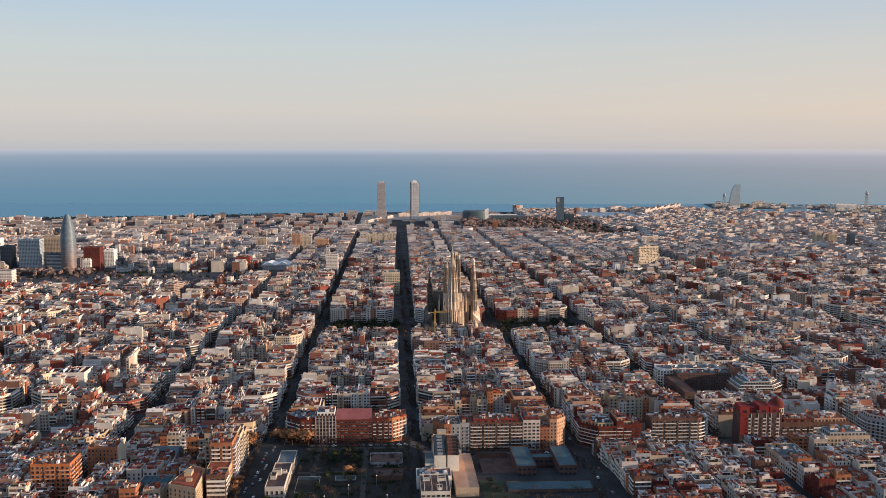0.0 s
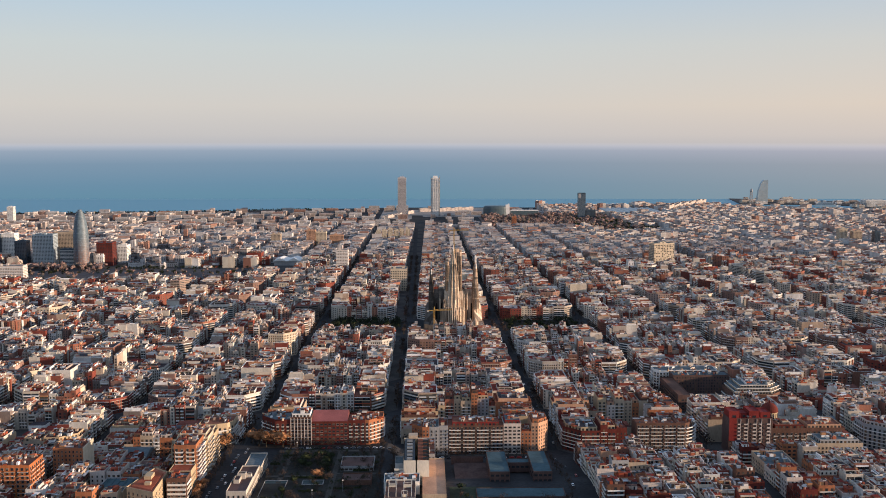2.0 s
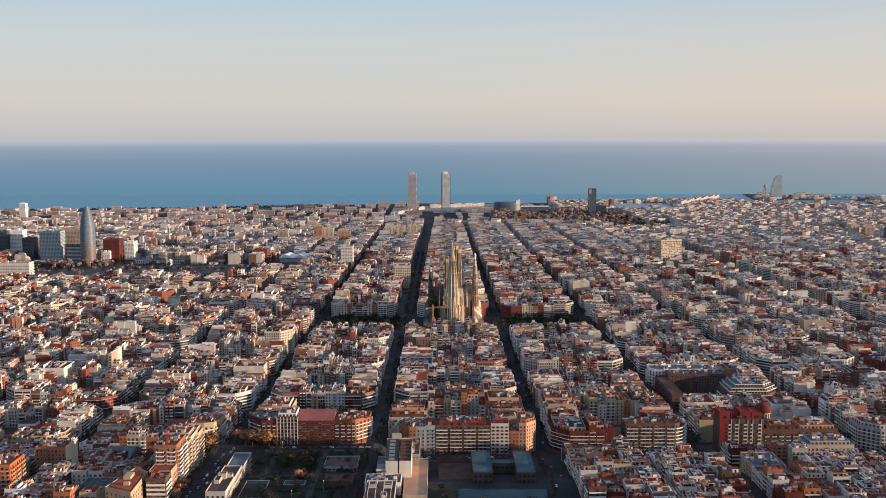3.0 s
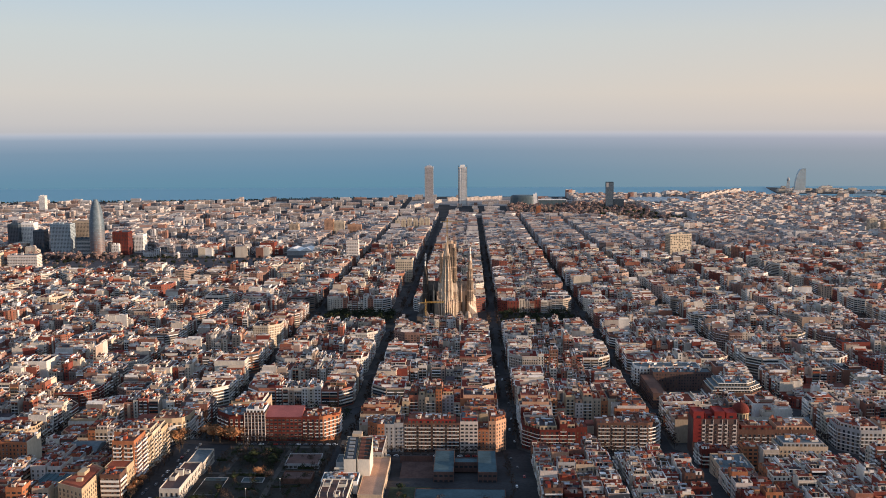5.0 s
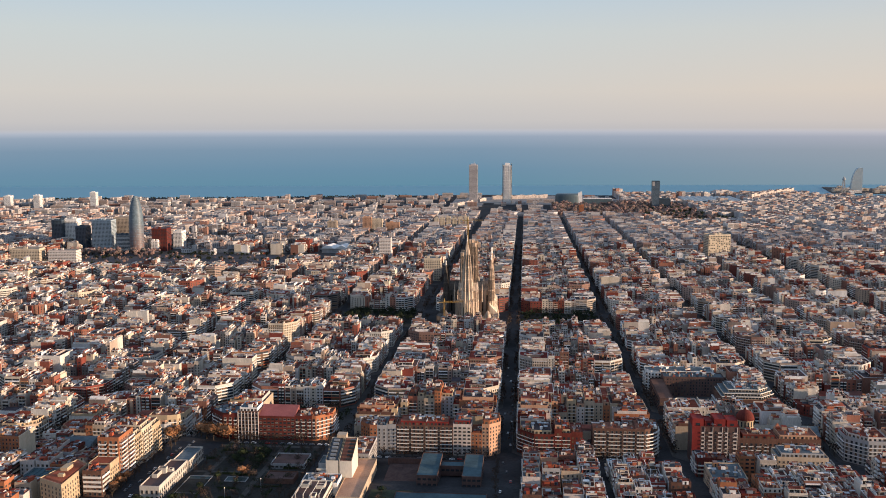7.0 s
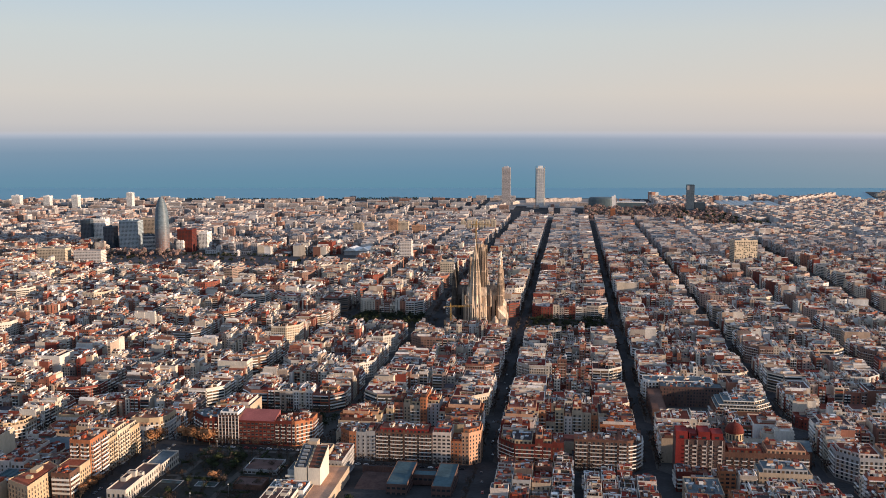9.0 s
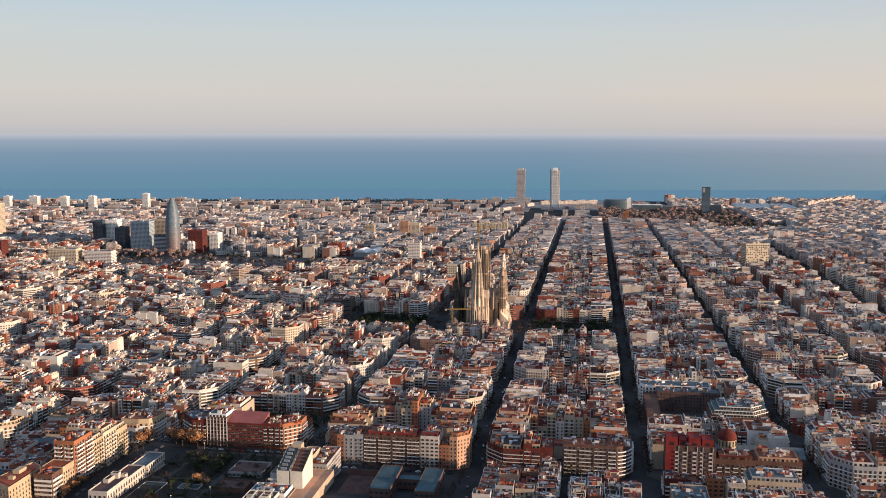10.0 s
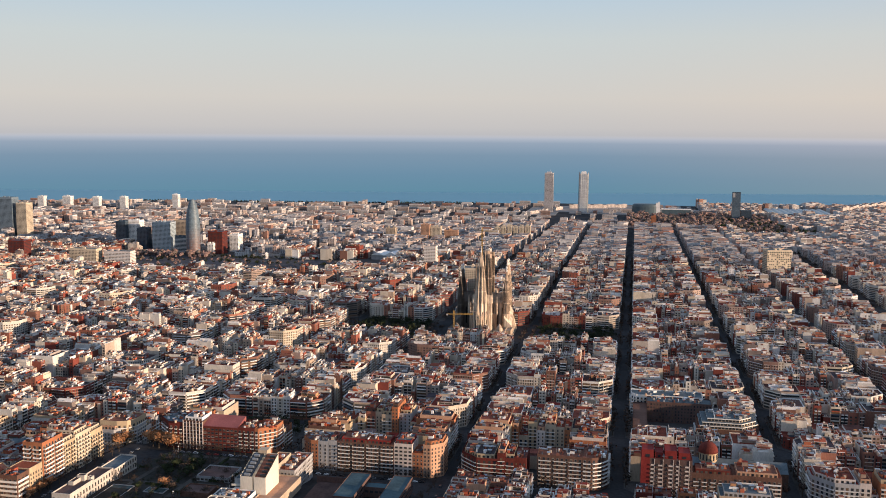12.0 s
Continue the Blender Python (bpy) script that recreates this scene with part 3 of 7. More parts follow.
KEEP_OUT += [(a - 6, b + 6, c - 6, d + 6) for _, a, b, c, d, *_ in LONE]
WHOLE = [(0, 133, 68, 201), (-133, 0, 68, 201), (133, 267, 68, 201), (-910, -330, 690, 900), (240, 760, 2040, 2560)]   # squares and parks that take whole blocks
districts = {}
pavement = Geo()


def district(name):
    return districts.setdefault(name, Geo())


near_lots = []
for j in range(0, 19):
    for k in range(-14, 16):
        cx, cy = (k + 0.5) * PITCH, ROW0 + (j + 0.5) * PITCH
        if not seen_wedge(cx, cy) or any(a < cx < b and c < cy < d for a, b, c, d in WHOLE):
            continue
        if cx > 520 and cy > 1350 or cx > 1000 and cy > 700:
            continue   # the old town has its own pattern
        old_left = cx < -300 and cy < 500 and rng.random() < 0.5
        zg = ground_z(cy)
        hw, ch = 61.5, 17.0
        pv = [(cx + x, cy + y) for x, y in ((-hw + ch, -hw), (hw - ch, -hw), (hw, -hw + ch), (hw, hw - ch), (hw - ch, hw), (-hw + ch, hw), (-hw, hw - ch), (-hw, -hw + ch))]
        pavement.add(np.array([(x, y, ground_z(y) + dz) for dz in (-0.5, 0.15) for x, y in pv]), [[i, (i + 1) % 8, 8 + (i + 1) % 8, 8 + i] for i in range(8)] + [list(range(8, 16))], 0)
        near = cy < 200
        base_h = rng.uniform(18, 23)
        depth = rng.uniform(29, 35)
        far_left = cx < -250 and cy > 900
        if far_left and rng.random() < 0.45:
            # mixed quarter: slabs and sheds in place of closed blocks
            geo = district("east_quarter")
            for _ in range(rng.randint(13, 19)):
                x, y = cx + rng.uniform(-46, 46), cy + rng.uniform(-46, 46)
                sx, sy = (rng.uniform(13, 30), rng.uniform(9, 13)) if rng.random() < 0.5 else (rng.uniform(9, 13), rng.uniform(12, 28))
                h = rng.choice((6, 8, 10, 12, 16, 18, 22, 28)) * rng.uniform(0.85, 1.15)
                apartment(geo, [(x - sx / 2, y - sy / 2), (x + sx / 2, y - sy / 2), (x + sx / 2, y + sy / 2), (x - sx / 2, y + sy / 2)], (0, 1, 3), zg, h, rng, None if cy > 1600 else False)
            continue
        lots = block_lots(cx, cy, 113.5, depth, 14.0, 7 if cy < 80 else 6 if cy < 700 else 5 if cy < 1300 else 4, rng)
        # the two wide avenues take a strip off the blocks beside them
        squeeze = (-1 if k == 0 else 1, 8.0) if k in (-1, 0) and cy > 200 else (-1 if k == 5 else 1, 14.0) if k in (4, 5) and cy > 60 else None
        if squeeze:
            side, by = squeeze
            keep = cx - side * 56.65
            lots = [([(keep + (x - keep) * (1 - by / 113.3), y) for x, y in poly], edges) for poly, edges in lots]
        if k in (-1, 0):
            far_side, span = (cx - 56.65, 113.3) if k == -1 else (cx + 56.65, -113.3)
            lots = [([(x + avenue_x(y) * min(1.0, max(0.0, (x - far_side) / span)), y) for x, y in poly], edges) for poly, edges in lots]
        for poly, edges in lots:
            mx, my = np.mean(poly, 0)
            if open_at(mx, my, 5):
                continue
            h = base_h + rng.uniform(-3.0, 3.0)
            r = rng.random()
            h = h * 0.62 if r < 0.07 else h + rng.uniform(3, 9) if r > 0.93 else h
            if old_left:
                h *= rng.uniform(0.6, 1.15)
            if j == 0:
                if k == -1 and my > -392 and mx > -92:
                    continue   # an open court behind the brick row
                if k in (-1, 0, 2) and my < cy - 28 or k == 1 and my < cy - 28 and mx > cx - 5 or k == 2 and abs(mx - 334) < 30 and my < -395:
                    continue   # built one by one below
                near_lots.append((k, poly, edges, h))
                continue
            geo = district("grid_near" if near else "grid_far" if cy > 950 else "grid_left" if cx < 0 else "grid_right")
            apartment(geo, poly, edges, ground_z(np.mean([q[1] for q in poly])), h, rng, near if cy < 1250 else None)
        geo = district("courtyards")
        for _ in range(rng.randint(9, 13)):
            ux, uy = cx + rng.uniform(-19, 19), cy + rng.uniform(-19, 19)
            if open_at(ux, uy, 10):
                continue
            geo.box(ux, uy, zg - 1, rng.uniform(8, 20), rng.uniform(8, 20), rng.uniform(5, 14), HUT, ROOF)

# the old town: small dense houses on narrow crooked lanes
geo = district("old_town")
for j in range(0, 96):
    for k in range(0, 90):
        x, y = 520 + k * 33 + rng.uniform(-3, 3), 700 + j * 36 + rng.uniform(-3, 3) + 0.1 * (k * 33)
        if not ((x > 545 and y > 1350) or x > 1010) or not seen_wedge(x, y, 60) or open_at(x, y, 10) or y > np.interp(x, [q[0] for q in coast], [q[1] for q in coast]) - 40:
            continue
        turn = 0.35 + rng.uniform(-0.15, 0.15)
        w, d, h = rng.uniform(22, 28), rng.uniform(22, 29), rng.uniform(14, 22)
        if rng.random() < 0.07:
            continue
        if rng.random() < 0.06:
            w, d, h = w * 1.25, d * 1.25, h + rng.uniform(4, 12)
        c, s = math.cos(turn), math.sin(turn)
        for m in (-0.25, 0.25):
            poly = [(x + c * (m * w + a) - s * b, y + s * (m * w + a) + c * b) for a, b in ((-w / 4, -d / 2), (w / 4, -d / 2), (w / 4, d / 2), (-w / 4, d / 2))]
            apartment(geo, poly, (0,), ground_z(y), h + rng.uniform(-3, 3), rng, None)

# harbour quays: sheds and terminals on a pier of their own
pier = Geo()
pier.prism([(1560, 3290), (1900, 3250), (2500, 2950), (2520, 3180), (1980, 3560), (1640, 3720)], -3, 2.6, 0, 0)
tagged(new("quay", pier.mesh("quay", [M_PAVE])), "pale concrete harbour quay in the water", "quay", kind="structure")
outer = Geo()
outer.prism([(1985, 3010), (2420, 2900), (2480, 3060), (2060, 3240)], -3, 2.8, 0, 0)
tagged(new("quay", outer.mesh("quay", [M_PAVE])), "pale concrete outer harbour quay", "quay", kind="structure")
geo = district("harbour")
for _ in range(22):
    x, y = rng.uniform(2020, 2400), rng.uniform(2990, 3170)
    if y < 3040 - 0.25 * (x - 1985) or y > 3210 - 0.43 * (x - 2060) or abs(x - 2130) < 75 and abs(y - 3120) < 35 or abs(x - 2209) < 25 and abs(y - 3063) < 30:
        continue
    sx, sy = rng.uniform(18, 50), rng.uniform(12, 22)
    apartment(geo, [(x - sx / 2, y - sy / 2), (x + sx / 2, y - sy / 2), (x + sx / 2, y + sy / 2), (x - sx / 2, y + sy / 2)], (0,), 2.8, rng.choice((6, 8, 11)), rng, False, mats=(SLAB, SLAB))
for _ in range(34):
    x, y = rng.uniform(1590, 1900), rng.uniform(3310, 3600)
    if abs(x - 1701) < 50 and abs(y - 3400) < 40 or abs(x - 1612) < 25 and abs(y - 3300) < 30 or y > 3720 - 0.3 * (x - 1640) or x > 2080 + 0.4 * (y - 3240):
        continue
    sx, sy = rng.uniform(18, 60), rng.uniform(12, 26)
    apartment(geo, [(x - sx / 2, y - sy / 2), (x + sx / 2, y - sy / 2), (x + sx / 2, y + sy / 2), (x - sx / 2, y + sy / 2)], (0,), 2.6, rng.choice((6, 8, 11, 15)), rng, False, mats=(SLAB, SLAB))

hr = random.Random(31)
for _ in range(40):
    x = hr.uniform(1950, 2440)
    y = 3275 - 0.43 * (x - 2060) + hr.uniform(0, 125)
    sx, sy = hr.uniform(18, 46), hr.uniform(12, 22)
    apartment(geo, [(x - sx / 2, y - sy / 2), (x + sx / 2, y - sy / 2), (x + sx / 2, y + sy / 2), (x - sx / 2, y + sy / 2)], (0,), 2.6, hr.choice((6, 8, 11, 15)), hr, False, mats=(SLAB, SLAB))

# the seafront quarter
geo = district("seafront")
for j in range(0, 26):
    for k in range(-40, 16):
        x, y = k * 62 + rng.uniform(-8, 8), 2080 + j * 58 + rng.uniform(-8, 8)
        beach = np.interp(x, [q[0] for q in coast], [q[1] for q in coast])
        if x > 520 and y < 2500 or not seen_wedge(x, y, 40) or open_at(x, y, 15) or y > beach - 90 or rng.random() < 0.12 or abs(x) < 20:
            continue
        h = rng.choice((8, 10, 12, 14, 17, 20)) * rng.uniform(0.8, 1.1)
        sx, sy = (rng.uniform(35, 56), rng.uniform(11, 15)) if rng.random() < 0.6 else (rng.uniform(12, 20), rng.uniform(30, 45))
        apartment(geo, [(x - sx / 2, y - sy / 2), (x + sx / 2, y - sy / 2), (x + sx / 2, y + sy / 2), (x - sx / 2, y + sy / 2)], (0, 1, 3), ground_z(y), h, rng, None)

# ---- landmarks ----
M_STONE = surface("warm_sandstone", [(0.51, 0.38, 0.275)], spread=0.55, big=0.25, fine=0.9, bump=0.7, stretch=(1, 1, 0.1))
# old stone, darkened further for shade on the side away from the sun
M_STONE_OLD_SHADE = surface("weathered_shaded_sandstone", [(0.15, 0.125, 0.105)], spread=0.5, big=0.15, fine=0.8, bump=0.6, stretch=(1, 1, 0.25))
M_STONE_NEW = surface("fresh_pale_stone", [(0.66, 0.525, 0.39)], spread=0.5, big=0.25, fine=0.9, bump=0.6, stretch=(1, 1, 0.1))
M_MOSAIC = surface("white_mosaic_finial", [(0.75, 0.70, 0.62)], spread=0.2, rough=0.5)
M_CRANE = surface("yellow_crane_steel", [(0.44, 0.27, 0.08)], spread=0.25, rough=0.6)
# near-black colour that stands for the shade inside slots and lancets
M_OPENING_SHADE = surface("opening_shade", [(0.02, 0.018, 0.016)], spread=0.2, bump=0)
M_BLUEGLASS = surface("blue_grey_glass", [(0.16, 0.21, 0.25)], rough=0.3, spec=0.5, spread=0.15, bump=0)
# black glass lifted to navy, with the blue-grey distance haze in its colour
M_DARKGLASS = surface("hazed_black_glass", [(0.045, 0.07, 0.095)], rough=0.3, spec=0.5, spread=0.2, bump=0)
M_TEALGLASS = surface("teal_glass", [(0.07, 0.105, 0.12)], rough=0.45, spec=0.5, spread=0.2, bump=0)
# cladding lightened for the haze in front of the seafront tower
M_BRONZE = surface("hazed_grey_brown_cladding", [(0.44, 0.41, 0.40)], rough=0.5, spread=0.15, stretch=(1, 1, 3))
M_WHITE = surface("white_paint", [(0.78, 0.75, 0.70)], spread=0.15)
M_CREAM = surface("cream_render", [(0.46, 0.35, 0.225)], spread=0.2, stretch=(1, 1, 0.3))
M_IVORY = surface("ivory_render", [(0.55, 0.46, 0.34)], spread=0.2, stretch=(1, 1, 0.3))
M_TAN = surface("tan_render", [(0.44, 0.345, 0.25)], spread=0.22, stretch=(1, 1, 0.3))
M_BRICK = surface("red_brick", [(0.14, 0.034, 0.026)], spread=0.3, stretch=(1, 1, 0.4))
M_ORANGE = surface("orange_brick", [(0.38, 0.15, 0.075)], spread=0.28, stretch=(1, 1, 0.4))
M_BROWN = surface("brown_brick", [(0.14, 0.075, 0.055)], spread=0.3, stretch=(1, 1, 0.4))
M_GREY = surface("grey_render", [(0.36, 0.35, 0.34)], spread=0.22, stretch=(1, 1, 0.3))
M_REDPAINT = surface("deep_red_paint", [(0.21, 0.032, 0.028)], spread=0.25, rough=0.7)
M_BRIGHTBRICK = surface("bright_orange_brick", [(0.46, 0.155, 0.06)], spread=0.3, stretch=(1, 1, 0.4))
# cream with the garden trees' shade on the hall put into its colour
M_STONEWASH = surface("shade_dulled_cream", [(0.50, 0.45, 0.385)], spread=0.25, stretch=(1, 1, 0.3))
M_OFFWHITE = surface("warm_off_white_render", [(0.60, 0.55, 0.46)], spread=0.15, stretch=(1, 1, 0.3))
M_SALMON = surface("salmon_render", [(0.50, 0.29, 0.185)], spread=0.25, stretch=(1, 1, 0.3))
M_DARKBROWN = surface("dark_brown_cladding", [(0.12, 0.075, 0.065)], spread=0.3, stretch=(1, 1, 0.4))
M_TEALROOF = surface("teal_grey_roof_sheet", [(0.065, 0.105, 0.118)], spread=0.3, fine=0.5)
M_YARD = surface("dark_red_playground", [(0.085, 0.055, 0.048)], spread=0.35, big=0.1, fine=0.5)
M_PINKROOF = surface("faded_pink_roof_tiles", [(0.31, 0.105, 0.095)], spread=0.25)
M_TERRA = surface("terracotta_terrace_tiles", [(0.21, 0.088, 0.058)], spread=0.4, fine=0.6)
M_PANE = surface("window_panes", [(0.03, 0.035, 0.04)], rough=0.2, spec=0.5, spread=0.2, bump=0)
M_FLATROOF = surface("grey_roof_felt", [(0.115, 0.14, 0.15)], spread=0.35, fine=0.5)
M_BLIND = surface("half_closed_blinds", [(0.24, 0.19, 0.14)], spread=0.25)


def rect4(x0, x1, y0, y1):
    return [(x0, y0), (x1, y0), (x1, y1), (x0, y1)]


def ribbed(geo, profile, ribs, mat, cx=0.0, cy=0.0, deep=0.16):
    """A tower whose plan is a star of ribs."""
    seg = ribs * 2
    a = np.arange(seg) * math.pi / ribs
    k = np.where(np.arange(seg) % 2 == 0, 1.0, 1.0 - deep)
    v = np.concatenate([np.c_[cx + r * k * np.cos(a), cy + r * k * np.sin(a), np.full(seg, z)] for r, z in profile])
    f = []
    for n in range(len(profile) - 1):
        f += [[n * seg + i, n * seg + (i + 1) % seg, (n + 1) * seg + (i + 1) % seg, (n + 1) * seg + i] for i in range(seg)]
    f.append([(len(profile) - 1) * seg + i for i in range(seg)])
    geo.add(v, f, mat)


def bell_tower(parent, x, y, h, r, mats, label):
    """A slender honeycombed bell tower with a mosaic finial."""
    g = Geo()
    prof = [(r, 0), (r * 1.02, h * 0.25), (r * 0.93, h * 0.5), (r * 0.72, h * 0.7), (r * 0.45, h * 0.84), (r * 0.22, h * 0.92)]
    ribbed(g, prof, 10, 0, x, y, 0.1)
    # flat dark strips between the ribs, for the shade inside the slots
    slots = []
    for i in range(20):
        a0 = (i + 0.5) * math.pi / 10
        for z in (h * 0.3, h * 0.47, h * 0.64):
            rr = float(np.interp(z, [p[1] for p in prof], [p[0] for p in prof])) * 0.97
            wd = rr * 0.06
            t = np.array([-math.sin(a0), math.cos(a0)]) * wd
            o = np.array([x + rr * math.cos(a0), y + rr * math.sin(a0)])
            r2 = float(np.interp(z + h * 0.15, [p[1] for p in prof], [p[0] for p in prof])) * 0.97
            o2 = np.array([x + r2 * math.cos(a0), y + r2 * math.sin(a0)])
            slots.append([(*(o - t), z), (*(o + t), z), (*(o2 + t), z + h * 0.15), (*(o2 - t), z + h * 0.15)])
    tower = part("tower", g, [mats], parent, label)
    g = Geo()
    g.quads(slots, 0)
    part("slot", g, [M_OPENING_SHADE], tower, "flat dark strips for the shade in narrow openings", kind="stuff")
    g = Geo()
    lathe(g, [(r * 0.22, h * 0.915), (r * 0.3, h * 0.93), (r * 0.16, h * 0.955), (r * 0.3, h * 0.975), (r * 0.24, h * 0.985), (r * 0.05, h)], 8, 0, x, y)
    part("finial", g, M_MOSAIC, tower, "white mosaic finial")


def basilica():
    zg = ground_z(134.6)
    b = thing("basilica", (66.6, 134.6, zg), "sandstone basilica with clustered tapering towers under construction", "church")
    # bell towers of the two transept fronts
    for y, h in ((12, 97), (21, 106), (33, 106), (42, 97)):
        bell_tower(b, 33, y, h, 5.0, M_STONE, "sunlit stone bell tower")
        bell_tower(b, -33, y, h - 9, 4.4, M_STONE_OLD_SHADE, "weathered stone bell tower darkened for the side away from the sun")
    # great tower over the apse
    g = Geo()
    ribbed(g, [(9.8, 0), (9.4, 30), (8.4, 55), (6.7, 78), (4.3, 99), (2.0, 112), (0.9, 118)], 10, 0, -1, -4, 0.26)
    q = []
    for i in range(24):
        a0 = (i + 0.5) * math.pi / 12
        for z in (46, 64, 82):
            rr = float(np.interp(z, [40, 62, 84, 102], [9.2, 8.2, 6.6, 4.4])) * 0.93
            r2 = float(np.interp(z + 16.5, [40, 62, 84, 102], [9.2, 8.2, 6.6, 4.4])) * 0.93
            t = np.array([-math.sin(a0), math.cos(a0)]) * 0.2
            o, o2 = np.array([-1 + rr * math.cos(a0), -4 + rr * math.sin(a0)]), np.array([-1 + r2 * math.cos(a0), -4 + r2 * math.sin(a0)])
            q.append([(*(o - t), z), (*(o + t), z), (*(o2 + t), z + 16.5), (*(o2 - t), z + 16.5)])
    great = part("great_tower", g, [M_STONE_NEW], b, "tall pale ribbed tower")
    g = Geo()
    g.quads(q, 0)
    part("slot", g, [M_OPENING_SHADE], great, "flat dark strips for the shade in narrow openings", kind="stuff")
    g = Geo()
    lathe(g, [(0.9, 116.5), (0.55, 121), (0.35, 127)], 8, 0, -1, -4)
    part("mast", g, M_MOSAIC, great, "thin pale mast")
    # unfinished towers of the crossing, flat on top
    for x, y, h, r in ((8.5, 13, 112, 3.7), (-9, 14, 98, 3.5), (9.5, 33, 113, 3.7), (-9, 33, 99, 3.5), (3, 23, 116, 5.8)):
        g = Geo()
        ribbed(g, [(r * 1.15, 0), (r * 1.1, 45), (r, 75), (r * 0.84, h), (r * 0.9, h), (r * 0.9, h + 1.4)], 10, 0, x, y, 0.18)
        q = []
        for i in range(20):
            a0 = (i + 0.5) * math.pi / 10
            t = np.array([-math.sin(a0), math.cos(a0)]) * 0.28
            for z in (50, 50 + (h - 52) / 2):
                z2 = z + (h - 52) / 2 - 2
                ra, rb = [float(np.interp(v, [45, 75, h], [r * 1.1, r, r * 0.84])) * 0.925 for v in (z, z2)]
                o, o2 = np.array([x + ra * math.cos(a0), y + ra * math.sin(a0)]), np.array([x + rb * math.cos(a0), y + rb * math.sin(a0)])
                q.append([(*(o - t), z), (*(o + t), z), (*(o2 + t), z2), (*(o2 - t), z2)])
        crossing = part("crossing_tower", g, [M_STONE], b, "unfinished flat-topped stone tower")
        g = Geo()
        g.quads(q, 0)
        part("slot", g, [M_OPENING_SHADE], crossing, "flat dark strips for the shade in narrow openings", kind="stuff")
    # apse: a ring of narrow gabled chapels, each with a tall lancet between pinnacles
    for n in range(9):
        a = radians(-180 + n * 22.5)
        ca, sa = math.cos(a), math.sin(a)
        x, y = 11.5 * ca, -8 + 13 * sa
        g = Geo()
        turn = a + math.pi / 2
        g.box(x, y, 0, 4.4, 4.4, 27, 0, turn=turn)
        c, sn = math.cos(turn), math.sin(turn)
        gab = [(x + c * u - sn * v, y + sn * u + c * v, z) for u, v, z in ((-2.2, -2.2, 27), (2.2, -2.2, 27), (0, -2.2, 36), (-2.2, 2.2, 27), (2.2, 2.2, 27), (0, 2.2, 36))]
        g.add(gab, [[0, 1, 2], [4, 3, 5], [1, 4, 5, 2], [3, 0, 2, 5]], 0)
        ox, oy = x + 2.26 * ca, y + 2.26 * sa
        g.quads([[(ox - 0.8 * c, oy - 0.8 * sn, 8), (ox + 0.8 * c, oy + 0.8 * sn, 8), (ox + 0.8 * c, oy + 0.8 * sn, 25), (ox - 0.8 * c, oy - 0.8 * sn, 25)]], 2)
        for d, r0, top in ((-0.19, 0.8, 45), (0.0, 0.55, 39), (0.19, 0.8, 48)):
            top += 3 * (n % 3)
            xx, yy = 15.2 * math.cos(a + d), -8 + 17.0 * math.sin(a + d)
            lathe(g, [(r0 * 1.3, 0), (r0 * 1.1, 20), (r0 * 0.8, 30), (r0 * 1.25, 31.5), (r0 * 0.7, 33), (r0 * 0.4, top - 4), (r0 * 0.8, top - 3), (0.08, top)], 6, 1, xx, yy)
        # chapels on the -x side get the dark stone for their shade
        part("apse_chapel", g, [M_STONE_OLD_SHADE, M_STONE, M_OPENING_SHADE] if n < 3 else [M_STONE, M_STONE_NEW, M_OPENING_SHADE], b, "gabled chapel with stone pinnacles")
    # nave and transept
    g = Geo()
    for sx, y0, y1, h in ((40, 12, 62, 28), (26, 0, 72, 44)):
        g.prism([(-sx / 2, y0), (sx / 2, y0), (sx / 2, y1), (-sx / 2, y1)], 0, h, 0, 0)
    for y in np.arange(4, 70, 8.5):
        for s in (-1, 1):
            g.add([(s * 14, y - 4, 44), (s * 14, y + 4, 44), (s * 14, y, 56), (0, y, 58), (0, y - 4, 46), (0, y + 4, 46)], [[0, 1, 2], [0, 2, 3, 4], [1, 5, 3, 2]], 1)
            lathe(g, [(1.1, 28), (0.9, 40), (1.2, 42), (0.5, 44), (0.15, 54)], 6, 1, s * 20.3, y + 4)
            if y > 10:
                g.quads([[(s * 20.08, y - 1.2, 6), (s * 20.08, y + 1.2, 6), (s * 20.08, y + 1.2, 24), (s * 20.08, y - 1.2, 24)]], 2)
            g.quads([[(s * 13.08, y - 1.4, 31), (s * 13.08, y + 1.4, 31), (s * 13.08, y + 1.4, 41), (s * 13.08, y - 1.4, 41)]], 2)
    part("nave", g, [M_STONE, M_STONE_NEW, M_OPENING_SHADE], b, "stone nave with gables")
    # the -x arm is coloured darker, for the shade it stands in
    for x0, x1, m in ((-31, 0, M_STONE_OLD_SHADE), (0, 31, M_STONE)):
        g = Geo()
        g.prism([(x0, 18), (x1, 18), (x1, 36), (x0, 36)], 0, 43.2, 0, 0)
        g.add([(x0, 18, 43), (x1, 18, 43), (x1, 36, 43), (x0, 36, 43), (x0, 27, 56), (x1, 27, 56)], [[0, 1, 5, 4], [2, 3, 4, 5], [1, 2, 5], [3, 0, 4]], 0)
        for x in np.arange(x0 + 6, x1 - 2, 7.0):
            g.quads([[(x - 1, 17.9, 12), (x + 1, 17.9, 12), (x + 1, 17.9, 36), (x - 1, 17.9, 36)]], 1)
        part("transept", g, [m, M_OPENING_SHADE], b, "gabled stone transept arm")
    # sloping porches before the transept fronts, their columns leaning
    for s, m in ((1, M_STONE_NEW), (-1, M_STONE_OLD_SHADE)):
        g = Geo()
